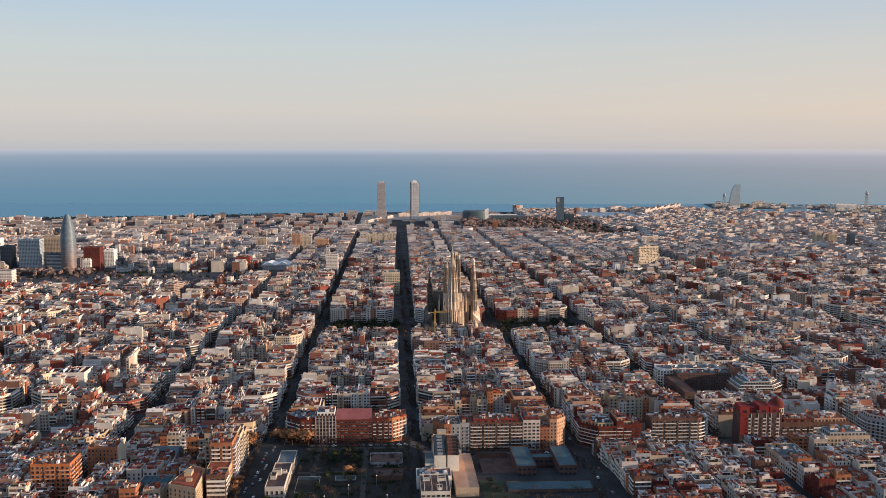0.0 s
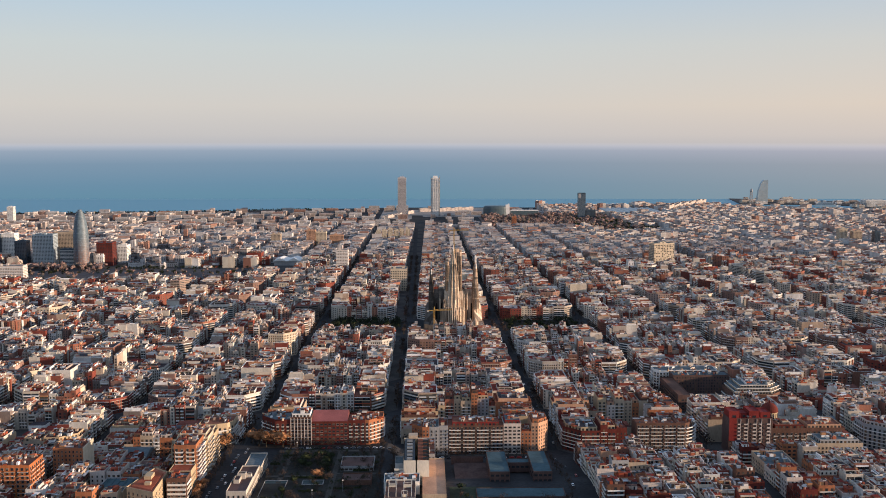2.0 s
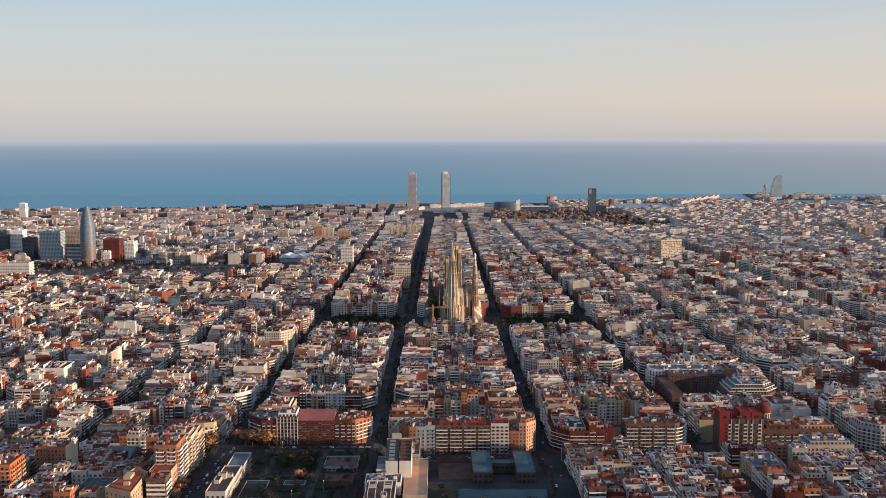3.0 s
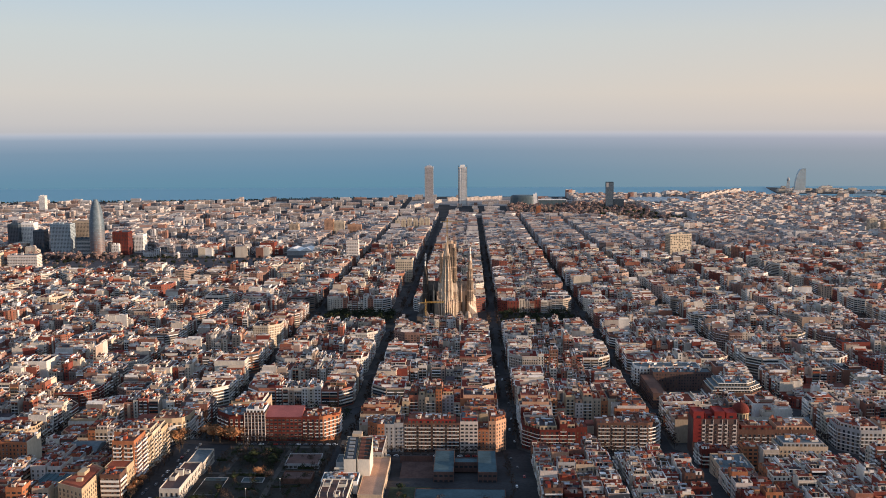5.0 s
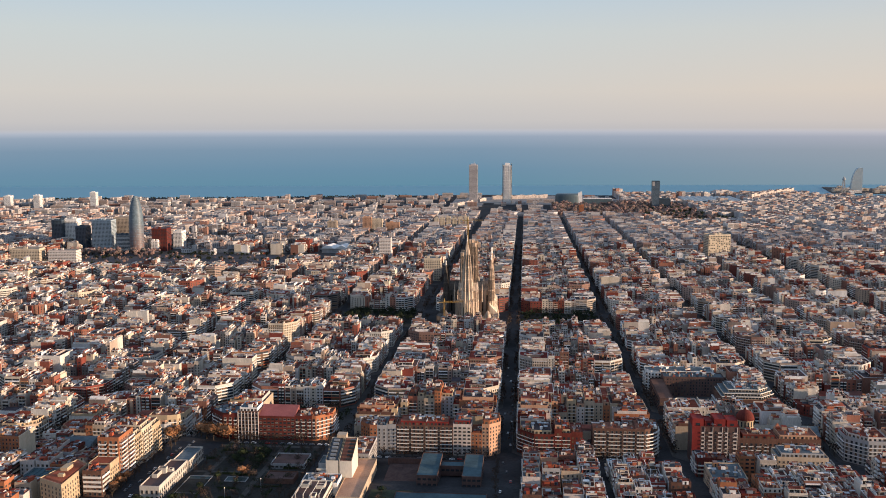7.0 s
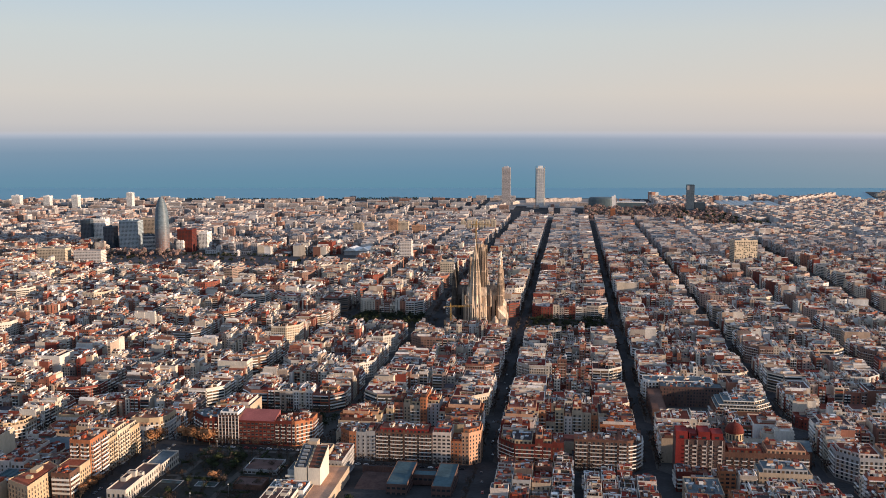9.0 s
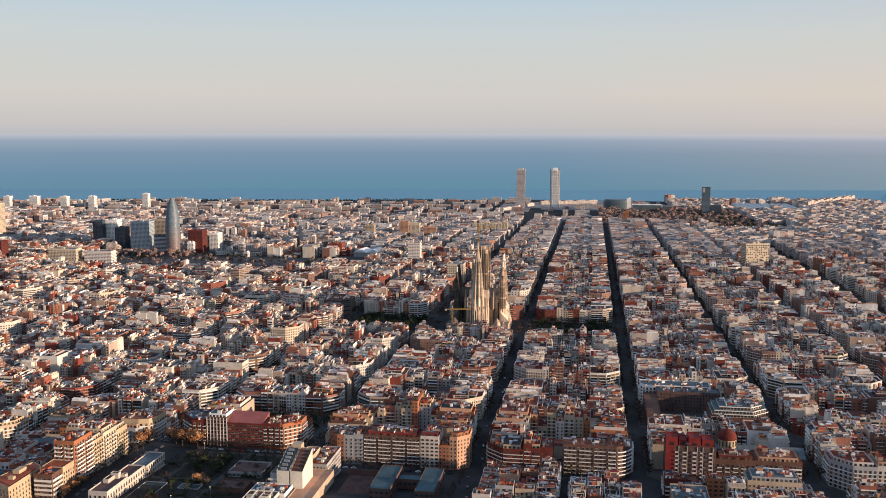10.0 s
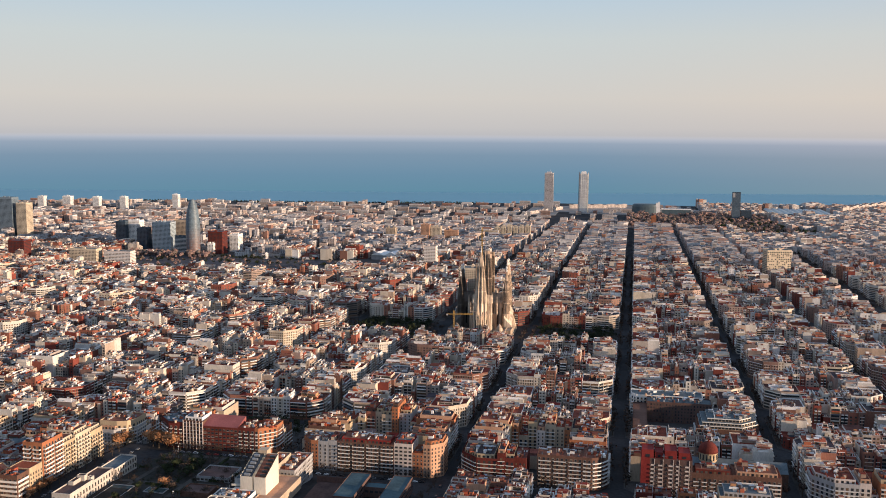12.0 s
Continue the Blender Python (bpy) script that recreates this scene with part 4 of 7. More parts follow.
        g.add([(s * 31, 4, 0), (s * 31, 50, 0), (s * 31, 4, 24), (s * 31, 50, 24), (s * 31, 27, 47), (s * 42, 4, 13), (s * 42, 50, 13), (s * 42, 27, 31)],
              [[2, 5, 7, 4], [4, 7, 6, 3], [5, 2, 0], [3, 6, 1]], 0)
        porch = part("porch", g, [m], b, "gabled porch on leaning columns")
        for k in range(6):
            y = 7 + 8 * k
            lean = (27 - y) * 0.12
            a = np.arange(6) * math.pi / 3
            v = np.r_[np.c_[s * 44 + 0.9 * np.cos(a), y + 0.9 * np.sin(a), 0 * a], np.c_[s * 40 + 0.7 * np.cos(a), y + lean + 0.7 * np.sin(a), 0 * a + 16 + 12 * (1 - abs(y - 27) / 23)]]
            g = Geo()
            g.add(v, [[i, (i + 1) % 6, 6 + (i + 1) % 6, 6 + i] for i in range(6)], 0)
            part("column", g, [m], porch)
    # low cloister walls and vestries
    for x, y, w, d, h in ((-30, -32, 16, 12, 13), (30, -32, 16, 12, 13), (0, -40, 30, 8, 9), (40, -8, 8, 26, 11), (-40, -8, 8, 26, 11)):
        g = Geo()
        g.body([(x - w / 2, y - d / 2), (x + w / 2, y - d / 2), (x + w / 2, y + d / 2), (x - w / 2, y + d / 2)], 0, h, 0, 0)
        if h > 12:
            lathe(g, [(5, h), (4.4, h + 4), (2.6, h + 7), (0.3, h + 10)], 12, 0, x, y)
        # -x vestries take the shade-darkened stone too
        part("vestry", g, [M_STONE_OLD_SHADE if x < 0 else M_STONE], b)


def tower_crane(x, y, z0, top, jib, turn, label):
    zg = z0
    c = thing("tower_crane", (x, y, zg), label, "crane", turn=turn)
    h = top - zg
    g = Geo()
    for sx, sy in ((-0.8, -0.8), (0.8, -0.8), (0.8, 0.8), (-0.8, 0.8)):
        g.box(sx, sy, 0, 0.32, 0.32, h, 0)
    for k in range(int(h / 2.5)):
        g.quads([[(-0.8, -0.82, k * 2.5), (-0.5, -0.82, k * 2.5), (0.8, -0.82, k * 2.5 + 2.4), (0.5, -0.82, k * 2.5 + 2.4)]], 0)
        g.box(0, 0, k * 2.5, 1.7, 1.7, 0.12, 0)
    mast = part("mast", g, M_CRANE, c)
    g = Geo()
    g.box(jib / 2, -0.6, h - 1, jib, 0.4, 0.4, 0)
    g.box(jib / 2, 0.6, h - 1, jib, 0.4, 0.4, 0)
    g.box(jib / 2, 0, h + 0.4, jib, 0.36, 0.36, 0)
    for k in range(int(jib / 2)):
        g.box(k * 2 + 0.5, 0, h - 0.9, 0.14, 1.1, 1.3, 0)
    part("jib", g, M_CRANE, c)
    g = Geo()
    g.box(-5, 0, h - 1, 10, 1.4, 0.7, 0)
    part("counter_jib", g, M_CRANE, c)
    g = Geo()
    g.box(-9, 0, h - 2.6, 2.4, 1.8, 2.2, 0)
    part("counterweight", g, M_GREY, c, "grey concrete counterweight")
    g = Geo()
    g.prism([(-0.9, -0.9), (0.9, -0.9), (0.9, 0.9), (-0.9, 0.9)], h, h + 5, 0, 0, 0.8)
    part("tower_head", g, M_CRANE, c)


def facade_rows(g, w, d, h, floor, bay, ww, hh, mat, z0=1.0):
    """Window panes on the four walls of a w x d block round the origin."""
    c = [(-w / 2, -d / 2), (w / 2, -d / 2), (w / 2, d / 2), (-w / 2, d / 2)]
    for i in range(4):
        g.quads(facade_quads(c[i], c[(i + 1) % 4], z0, h, floor=floor, bay=bay, w=ww, h=hh, sill=0.8, out=0.08), mat)


def slab_block(label, x0, x1, y0, y1, top, wall, name="apartment_tower", floor=3.2, bay=3.4, ww=2.0, hh=1.6, pane=None, roof=None, huts=2, bands=None, turn=0.0, category="building"):
    """A free-standing block: walls with a parapet, window rows, roof huts, and floor bands if it has any."""
    cx, cy = (x0 + x1) / 2, (y0 + y1) / 2
    zg = ground_z(cy)
    w, d, h = x1 - x0, y1 - y0, top - zg
    t = thing(name, (cx, cy, zg), label, category, turn=turn)
    g = Geo()
    g.body([(-w / 2, -d / 2), (w / 2, -d / 2), (w / 2, d / 2), (-w / 2, d / 2)], -2, h - 1, 0, 1, rim=1.0)
    wall_ob = part("wall", g, [wall, roof or M_FLATROOF], t)
    g = Geo()
    facade_rows(g, w, d, h - 1.5, floor, bay, ww, hh, 0)
    part("glazing", g, [pane or M_PANE], wall_ob, "rows of dark windows", kind="stuff")
    if bands:
        n = int((h - 2) / floor)
        for k in range(1, n + 1):
            g = Geo()
            g.box(0, 0, k * floor - 0.2, w + 1.6, d + 1.6, 0.9, 0)
            part("balcony_band", g, [bands], t, "pale balcony band")
    r = random.Random(int(x0 * 7 + y0))
    for _ in range(huts):
        g = Geo()
        g.body([(-2.5, -2), (2.5, -2), (2.5, 2), (-2.5, 2)], 0, r.uniform(2.4, 4), 0, 0, rim=0.3)
        o = part("roof_hut", g, [wall], t)
        o.location = (r.uniform(-0.3, 0.3) * w, r.uniform(-0.25, 0.25) * d, h - 1)
    return t


basilica()
tower_crane(37, 79, ground_z(79), 77, 26, 8, "yellow tower crane beside the basilica")
tower_crane(66.5, 131.5, ground_z(134.6) + 100, 186, 22, -8, "yellow crane on top of the great stone tower")

# bullet-shaped tower at the wide junction
t = thing("bullet_tower", (-759, 921, ground_z(921)), "rounded blue-grey glass office tower with a domed top", "skyscraper")
M_BULLET, nt_b, b_b = shade("coloured_louvre_glass", 0.5, 0.0, 0.4)
co = nt_b.nodes.new("ShaderNodeTexCoord")
sp = nt_b.nodes.new("ShaderNodeSeparateXYZ")
nt_b.links.new(co.outputs["Object"], sp.inputs[0])
rp = nt_b.nodes.new("ShaderNodeValToRGB")
for e, (p, c) in zip(rp.color_ramp.elements, ((0.05, (0.18, 0.11, 0.095, 1)), (0.55, (0.105, 0.145, 0.17, 1)))):
    e.position, e.color = p, c
nt_b.links.new(mapped(nt_b, sp.outputs["Z"], 0, 134, 0, 1), rp.inputs[0])
nt_b.links.new(times(nt_b, rp.outputs[0], mapped(nt_b, noise_at(nt_b, 0.12, 4), 0.3, 0.7, 0.75, 1.2)), b_b.inputs["Base Color"])
H = 134.0
rows = []
for k in range(34):
    z = H * k / 34
    u = k / 34
    r = 17.0 * (0.94 + 0.06 * math.sin(u * 3.0)) * (1 - max(0.0, (u - 0.38) / 0.62) ** 2.3) ** 0.52
    rows += [(max(r, 0.5), z), (max(r, 0.5) - 0.25, z + 3.4)]
rows.append((0.4, H))
g = Geo()
lathe(g, rows, 40, 0)
shell = part("shell", g.mesh("shell", [M_BULLET]), None, t, "louvred glass shell")
g = Geo()
pr = random.Random(3)
q = []
for k in range(3, 28):
    for i in range(40):
        if pr.random() < 0.25:
            r, z = rows[2 * k][0] + 0.05, rows[2 * k][1] + 0.5
            a0, a1 = (i + 0.15) * math.pi / 20, (i + 0.85) * math.pi / 20
            q.append([(r * math.cos(a0), r * math.sin(a0), z), (r * math.cos(a1), r * math.sin(a1), z), (r * math.cos(a1), r * math.sin(a1), z + 2.2), (r * math.cos(a0), r * math.sin(a0), z + 2.2)])
g.quads(q, 0)
part("glazing", g, [M_BLUEGLASS], shell, "scattered dark windows", kind="stuff")

# two towers on the seafront
t = slab_block("brown-grey seafront tower with narrow window rows", -80, -46, 2630, 2664, 158, M_BRONZE, "seafront_tower", floor=3.6, bay=2.6, ww=1.7, hh=1.5, huts=0, category="skyscraper")
g = Geo()
g.prism([(-10, -10), (10, -10), (10, 10), (-10, 10)], 155, 160, 0, 0, 0.15)
lathe(g, [(0.5, 160), (0.3, 168)], 6, 0, 3, 0)
part("roof_crown", g, M_BRONZE, t)
t = slab_block("white seafront hotel tower in a steel lattice", 58, 90, 2632, 2664, 154, M_WHITE, "hotel_tower", floor=3.6, bay=3.2, ww=1.6, hh=1.5, huts=0, category="skyscraper", pane=M_GREY)
for k in range(5):
    for s in (-1, 1):
        for ax in (0, 1):
            g = Geo()
            o = -17.6 + 8.8 * k
            g.box(*((o, s * 17.6) if ax == 0 else (s * 17.6, o)), 0, 1.6, 1.6, 160, 0)
            part("column", g, M_WHITE, t, "white steel column")
for k in range(13):
    g = Geo()
    z = 8 + k * 12
    for s in (-1, 1):
        g.box(0, s * 17.6, z, 35, 1.0, 1.5, 0)
        g.box(s * 17.6, 0, z, 1.0, 35, 1.5, 0)
    part("belt", g, M_WHITE, t, "white steel belt")
g = Geo()
g.prism([(-9, -9), (9, -9), (9, 9), (-9, 9)], 150, 163, 0, 0, 0.1)
part("roof_crown", g, M_WHITE, t)

t = slab_block("black glass tower by the far park", 622, 650, 2388, 2412, 109, M_DARKGLASS, "office_tower", pane=M_BLUEGLASS, huts=0, category="skyscraper")
g = Geo()
g.box(-9.5, 0, 88, 9, 24.6, 16, 0)
part("pale_bay", g, M_GREY, t, "pale upper corner")
slab_block("low dark glass wing of the black tower", 652, 690, 2388, 2412, 44, M_DARKGLASS, "office_wing", huts=0)

# dark rounded hall with a pale stair tower, on the shore
t = thing("rounded_hall", (318, 2570, 2.5), "dark green rounded hall with a pale tower", "building")
g = Geo()
lathe(g, [(52, 0), (52, 34), (50, 41), (44, 45)], 28, 0, 0, 0, 0, 0.45)
part("shell", g, M_TEALGLASS, t)
g = Geo()
g.box(46, -8, 0, 16, 14, 50, 0)
g.box(50, -8, 50, 6, 6, 4, 0)
part("stair_tower", g, M_WHITE, t, "pale stair tower")
g = Geo()
g.box(115, 0, 0, 110, 24, 25, 0)
g.box(115, 0, 25, 112, 26, 2.5, 1)
part("wing", g, [M_TEALGLASS, M_WHITE], t, "long wing with a pale roof edge")

# sail-shaped hotel and cable car pylon at the harbour
t = thing("sail_hotel", (1701, 3400, 2.5), "blue-grey sail-shaped hotel by the harbour", "hotel")
g = Geo()
arc = [(-26 + 34 * (1 - math.cos(a)), 112 * math.sin(a)) for a in np.linspace(0, math.pi / 2, 14)]
pts = arc + [(24, 112), (26, 0)]
n = len(pts)
v = [(x, y, z) for y in (-9, 9) for x, z in pts]
g.add(v, [list(range(n)), list(range(2 * n - 1, n - 1, -1))] + [[i, n + i, n + (i + 1) % n, (i + 1) % n] for i in range(n)], 0)
part("sail", g, surface("pale_blue_mirror_glass", [(0.28, 0.36, 0.40)], rough=0.3, spec=0.5, spread=0.15, bump=0), t)
g = Geo()
for k in range(26):
    z = 6 + 4 * k
    x0 = -26 + 34 * (1 - math.cos(math.asin(min(1, z / 112))))
    g.box((x0 + 25) / 2, -9.1, z, 24 - x0, 0.3, 0.8, 0)
part("floor_lines", g, M_GREY, t, "pale floor lines", kind="stuff")


def pylon(x, y, k):
    """A four-legged cable car tower, k times 74 m high."""
    t = thing("cable_car_pylon", (x, y, 2.5), "steel cable car pylon with a round cabin deck", "tower", "cable car pylons")
    for s in (-1, 1):
        for r in (-1, 1):
            g = Geo()
            g.add([(s * 7 - 1, r * 7 - 1, 0), (s * 7 + 1, r * 7 - 1, 0), (s * 7 + 1, r * 7 + 1, 0), (s * 7 - 1, r * 7 + 1, 0), (s * 3 - 1, r * 3 - 1, 60 * k), (s * 3 + 1, r * 3 - 1, 60 * k), (s * 3 + 1, r * 3 + 1, 60 * k), (s * 3 - 1, r * 3 + 1, 60 * k)],
                  [[0, 1, 5, 4], [1, 2, 6, 5], [2, 3, 7, 6], [3, 0, 4, 7]], 0)
            part("leg", g, M_GREY, t)
    for z in (0.25, 0.5, 0.75):
        g = Geo()
        w = 16 - 8 * z
        g.box(0, 0, 60 * k * z, w, w, 1.2, 0)
        part("brace", g, M_GREY, t)
    g = Geo()
    lathe(g, [(4, 60 * k - 3), (7.5, 60 * k), (7.5, 60 * k + 5), (5, 60 * k + 9), (1, 60 * k + 16)], 14, 0)
    part("deck", g, M_GREY, t)


pylon(1612, 3300, 1.0)
pylon(2209, 3063, 1.35)

# terminal block and a white ship in the outer harbour
slab_block("broad pale glass terminal block on the harbour quay", 2070, 2180, 3100, 3138, 34, M_WHITE, "terminal_block", floor=4, bay=5, ww=3.4, hh=2.2, huts=2)
t = thing("ship", (1912, 3130, 0), "white passenger ship moored in the harbour", "ship", turn=-14)
g = Geo()
g.add([(x, y * k, z) for z, k in ((-2, 0.7), (9, 1.0)) for x, y in ((-55, -7), (40, -8), (58, 0), (40, 8), (-55, 7))], [[i, (i + 1) % 5, 5 + (i + 1) % 5, 5 + i] for i in range(5)] + [[5, 6, 7, 8, 9]], 0)
part("hull", g, M_WHITE, t)
for k in range(4):
    g = Geo()
    g.box(-6 - 2 * k, 0, 9 + 3 * k, 84 - 10 * k, 13, 2.4, 0)
    g.box(-6 - 2 * k, 0, 11.4 + 3 * k, 86 - 10 * k, 14, 0.6, 1)
    part("deck", g, [M_GREY, M_WHITE], t, "white passenger deck")
g = Geo()
g.prism([(-30, -3), (-20, -3), (-20, 3), (-30, 3)], 21, 30, 0, 0, 0.25)
part("funnel", g, M_BLUEGLASS, t, "blue funnel")

# lattice-fronted office block
t = slab_block("cream office block with a chequered window lattice", 546, 598, 900, 925, 80, M_IVORY, "office_block", floor=3.7, bay=3.9, ww=2.5, hh=2.3, huts=3, turn=16.0)
g = Geo()
lr = random.Random(5)
q = facade_quads((-26, -12.5), (26, -12.5), 1, 51, floor=3.7, bay=3.9, w=2.7, h=2.5, sill=0.7, out=0.16)
g.quads(q[[lr.random() < 0.42 for _ in range(len(q))]], 0)
part("sun_blinds", g, M_IVORY, t, "drawn cream blinds", kind="stuff")

M_SHELL = surface("pinkish_render", [(0.58, 0.50, 0.44)], spread=0.2, stretch=(1, 1, 0.3))
M_PALEGLASS = surface("pale_blue_glass", [(0.36, 0.43, 0.46)], rough=0.35, spec=0.5, spread=0.15, bump=0)
LOOKS = {"M_SALMON": M_SALMON, "M_SHELL": M_SHELL, "M_PALEGLASS": M_PALEGLASS, "M_WHITE": M_WHITE, "M_ORANGE": M_ORANGE, "M_CREAM": M_IVORY, "M_TAN": M_TAN, "M_GREY": M_GREY, "M_BLUEGLASS": M_BLUEGLASS, "M_DARKGLASS": M_DARKGLASS, "M_TEALGLASS": M_TEALGLASS, "M_BRICK": M_BRICK}
for label, x0, x1, y0, y1, top, m, banded in LONE:
    slab_block(label, x0, x1, y0, y1, top, LOOKS[m], bands=M_WHITE if banded else None)
for k in range(6):
    slab_block("cream apartment slab in low sun", -114 + 17 * k, -101 + 17 * k, 1490 + 6 * k, 1512 + 6 * k, 53 + 1.2 * (k % 3), M_IVORY)




def terrace_row(label, p0, p1, n, depth, h, wall):
    """A row of joined seafront houses along a line, each with its own wall and roof."""
    t = thing("terrace_row", (p0[0], p0[1], ground_z(p0[1])), label, "building")
    d = np.subtract(p1, p0)
    length = float(np.hypot(*d))
    d = d / length
    nr = np.array([-d[1], d[0]])
    for k in range(n):
        a, b = d * length * k / n, d * (length * (k + 0.94) / n)
        poly = [tuple(a), tuple(b), tuple(b + nr * depth), tuple(a + nr * depth)]
        hk = h * (1 + 0.12 * math.sin(k * 2.1))
        g = Geo()
        g.body(poly, -1, hk, 0, 1, rim=0.8)
        for e in (0, 1, 3):
            g.quads(facade_quads(poly[e], poly[(e + 1) % 4], 0.5, hk, floor=3.2, bay=4.5, w=2.0, h=1.7), 2)
        part("house_front", g, [wall, M_TERRA, M_PANE], t)


terrace_row("curved pale terrace of seafront flats", (-129, 2475), (-70, 2600), 9, 14, 11, M_SHELL)
terrace_row("curved pale terrace of seafront flats", (-70, 2612), (-14, 2760), 9, 14, 12, M_SHELL)
terrace_row("long low cream seafront terrace", (10, 2815), (246, 2902), 14, 14, 15, M_SHELL)
terrace_row("long cream harbour-side apartment row", (1076, 2770), (1357, 3178), 16, 16, 30, M_SHELL)

# wide station hall with a ribbed blue-grey roof
t = thing("station_hall", (905, 2740, 2.5), "wide station hall with a ribbed blue-grey roof", "station")
g = Geo()
g.body(rect4(-115, 115, -130, 130), -1, 10, 0, 1, rim=0.3)
part("wall", g, [M_GREY, M_FLATROOF], t)
for k in range(9):
    g = Geo()
    x0 = -114 + 25.3 * k
    arc = [(x0 + 12.6 + 12.6 * math.cos(a), 10 + 5.5 * math.sin(a)) for a in np.linspace(0, math.pi, 7)]
    v = [(x, y, z) for y in (-131, 131) for x, z in arc]
    g.add(v, [[i, i + 1, 8 + i, 7 + i] for i in range(6)] + [list(range(7)), list(range(13, 6, -1))], 0)
    part("roof_vault", g, M_BLUEGLASS, t, "blue-grey roof vault")

# white-roofed hall on the far side of the junction
t = thing("white_roofed_hall", (-296, 985, ground_z(985)), "low hall under a broad white folded roof", "building")
g = Geo()
g.body(rect4(-30, 30, -32, 32), -1, 10, 0, 0, rim=0.3)
part("wall", g, [M_GREY], t)
for s0, s1 in ((-32, 0), (0, 32)):
    g = Geo()
    g.add([(s0, -34, 11), ((s0 + s1) / 2, -34, 19), (s1, -34, 11), (s0, 34, 11), ((s0 + s1) / 2, 34, 16), (s1, 34, 11)], [[0, 1, 4, 3], [1, 2, 5, 4], [0, 2, 1], [3, 4, 5]], 0)
    part("roof", g, M_WHITE, t, "white folded roof")

# ---- houses built one by one ----
M_REDTILE = surface("red_clay_roof", [(0.36, 0.10, 0.055)], spread=0.35, bump=0.6)
UNIT = {}


def window_mesh(w, h, blind=False):
    key = ("window", round(w, 1), round(h, 1), blind)
    if key not in UNIT:
        g = Geo()
        a, b, o = w / 2, 0.14, 0.12
        g.quads([[(-a + b, -0.04, b), (a - b, -0.04, b), (a - b, -0.04, h - b), (-a + b, -0.04, h - b)]], 1)
        if blind:
            g.quads([[(-a + b, -0.06, h * 0.5), (a - b, -0.06, h * 0.5), (a - b, -0.06, h - b), (-a + b, -0.06, h - b)]], 2)
        out, inn = [(-a, 0), (a, 0), (a, h), (-a, h)], [(-a + b, b), (a - b, b), (a - b, h - b), (-a + b, h - b)]
        for i in range(4):
            k = (i + 1) % 4
            g.quads([[(out[i][0], -o, out[i][1]), (out[k][0], -o, out[k][1]), (inn[k][0], -o, inn[k][1]), (inn[i][0], -o, inn[i][1])],
                     [(out[i][0], 0, out[i][1]), (out[k][0], 0, out[k][1]), (out[k][0], -o, out[k][1]), (out[i][0], -o, out[i][1])]], 0)
        g.box(0, -0.14, -0.12, w + 0.3, 0.28, 0.12, 0)
        UNIT[key] = g.mesh("window", [O_FRAME, M_PANE, M_BLIND])
    return UNIT[key]


def balcony_mesh(length, deep, high, solid, panel=None):
    key = ("balcony", round(length, 1), round(deep, 1), round(high, 1), solid, panel.name if panel else "")
    if key not in UNIT:
        g = Geo()
        g.box(0, -deep / 2, -0.2, length, deep, 0.2, 0)
        if solid:
            g.box(0, -deep + 0.06, 0, length, 0.12, high, 2 if panel else 0)
            for s in (-1, 1):
                g.box(s * (length / 2 - 0.06), -deep / 2 + 0.03, 0, 0.12, deep - 0.18, high, 2 if panel else 0)
        else:
            g.box(0, -deep + 0.05, high - 0.08, length, 0.06, 0.08, 1)
            for k in range(max(2, int(length / 0.9)) + 1):
                g.box(-length / 2 + 0.06 + k * (length - 0.12) / max(2, int(length / 0.9)), -deep + 0.05, 0, 0.07, 0.05, high - 0.08, 1)
        UNIT[key] = g.mesh("balcony", [O_SLAB, M_METAL, panel or O_SLAB])
    return UNIT[key]


def hut_mesh(kind):
    if ("hut", kind) not in UNIT:
        g = Geo()
        g.box(0, 0, 0, 1, 1, 0.94, 0)
        g.box(0, 0, 0.94, 1.08, 1.08, 0.06, 1)
        if kind:
            g.quads([[(-0.15, -0.51, 0), (0.15, -0.51, 0), (0.15, -0.51, 0.75), (-0.15, -0.51, 0.75)]], 2)
        UNIT[("hut", kind)] = g.mesh("stair_hut", [O_HUT, O_ROOF, M_PANE])
    return UNIT[("hut", kind)]


def chimney_mesh():
    if "chimney" not in UNIT:
        g = Geo()
        g.prism([(-0.5, -0.5), (0.5, -0.5), (0.5, 0.5), (-0.5, 0.5)], 0, 0.8, 0, 0, 0.15)
        g.box(0, 0, 0.8, 1.1, 1.1, 0.08, 0)
        for s in (-0.22, 0.22):
            lathe(g, [(0.16, 0.88), (0.14, 1.0)], 6, 0, s, 0)
        UNIT["chimney"] = g.mesh("chimney", [O_HUT])
    return UNIT["chimney"]


def edge_pose(p0, p1, u, z, out=0.0):
    d = np.subtract(p1, p0)
    d = d / np.hypot(*d)
    q = np.asarray(p0) + d * u + np.array([d[1], -d[0]]) * out
    return pose(q[0], q[1], z, 0, 0, math.degrees(math.atan2(d[1], d[0])))


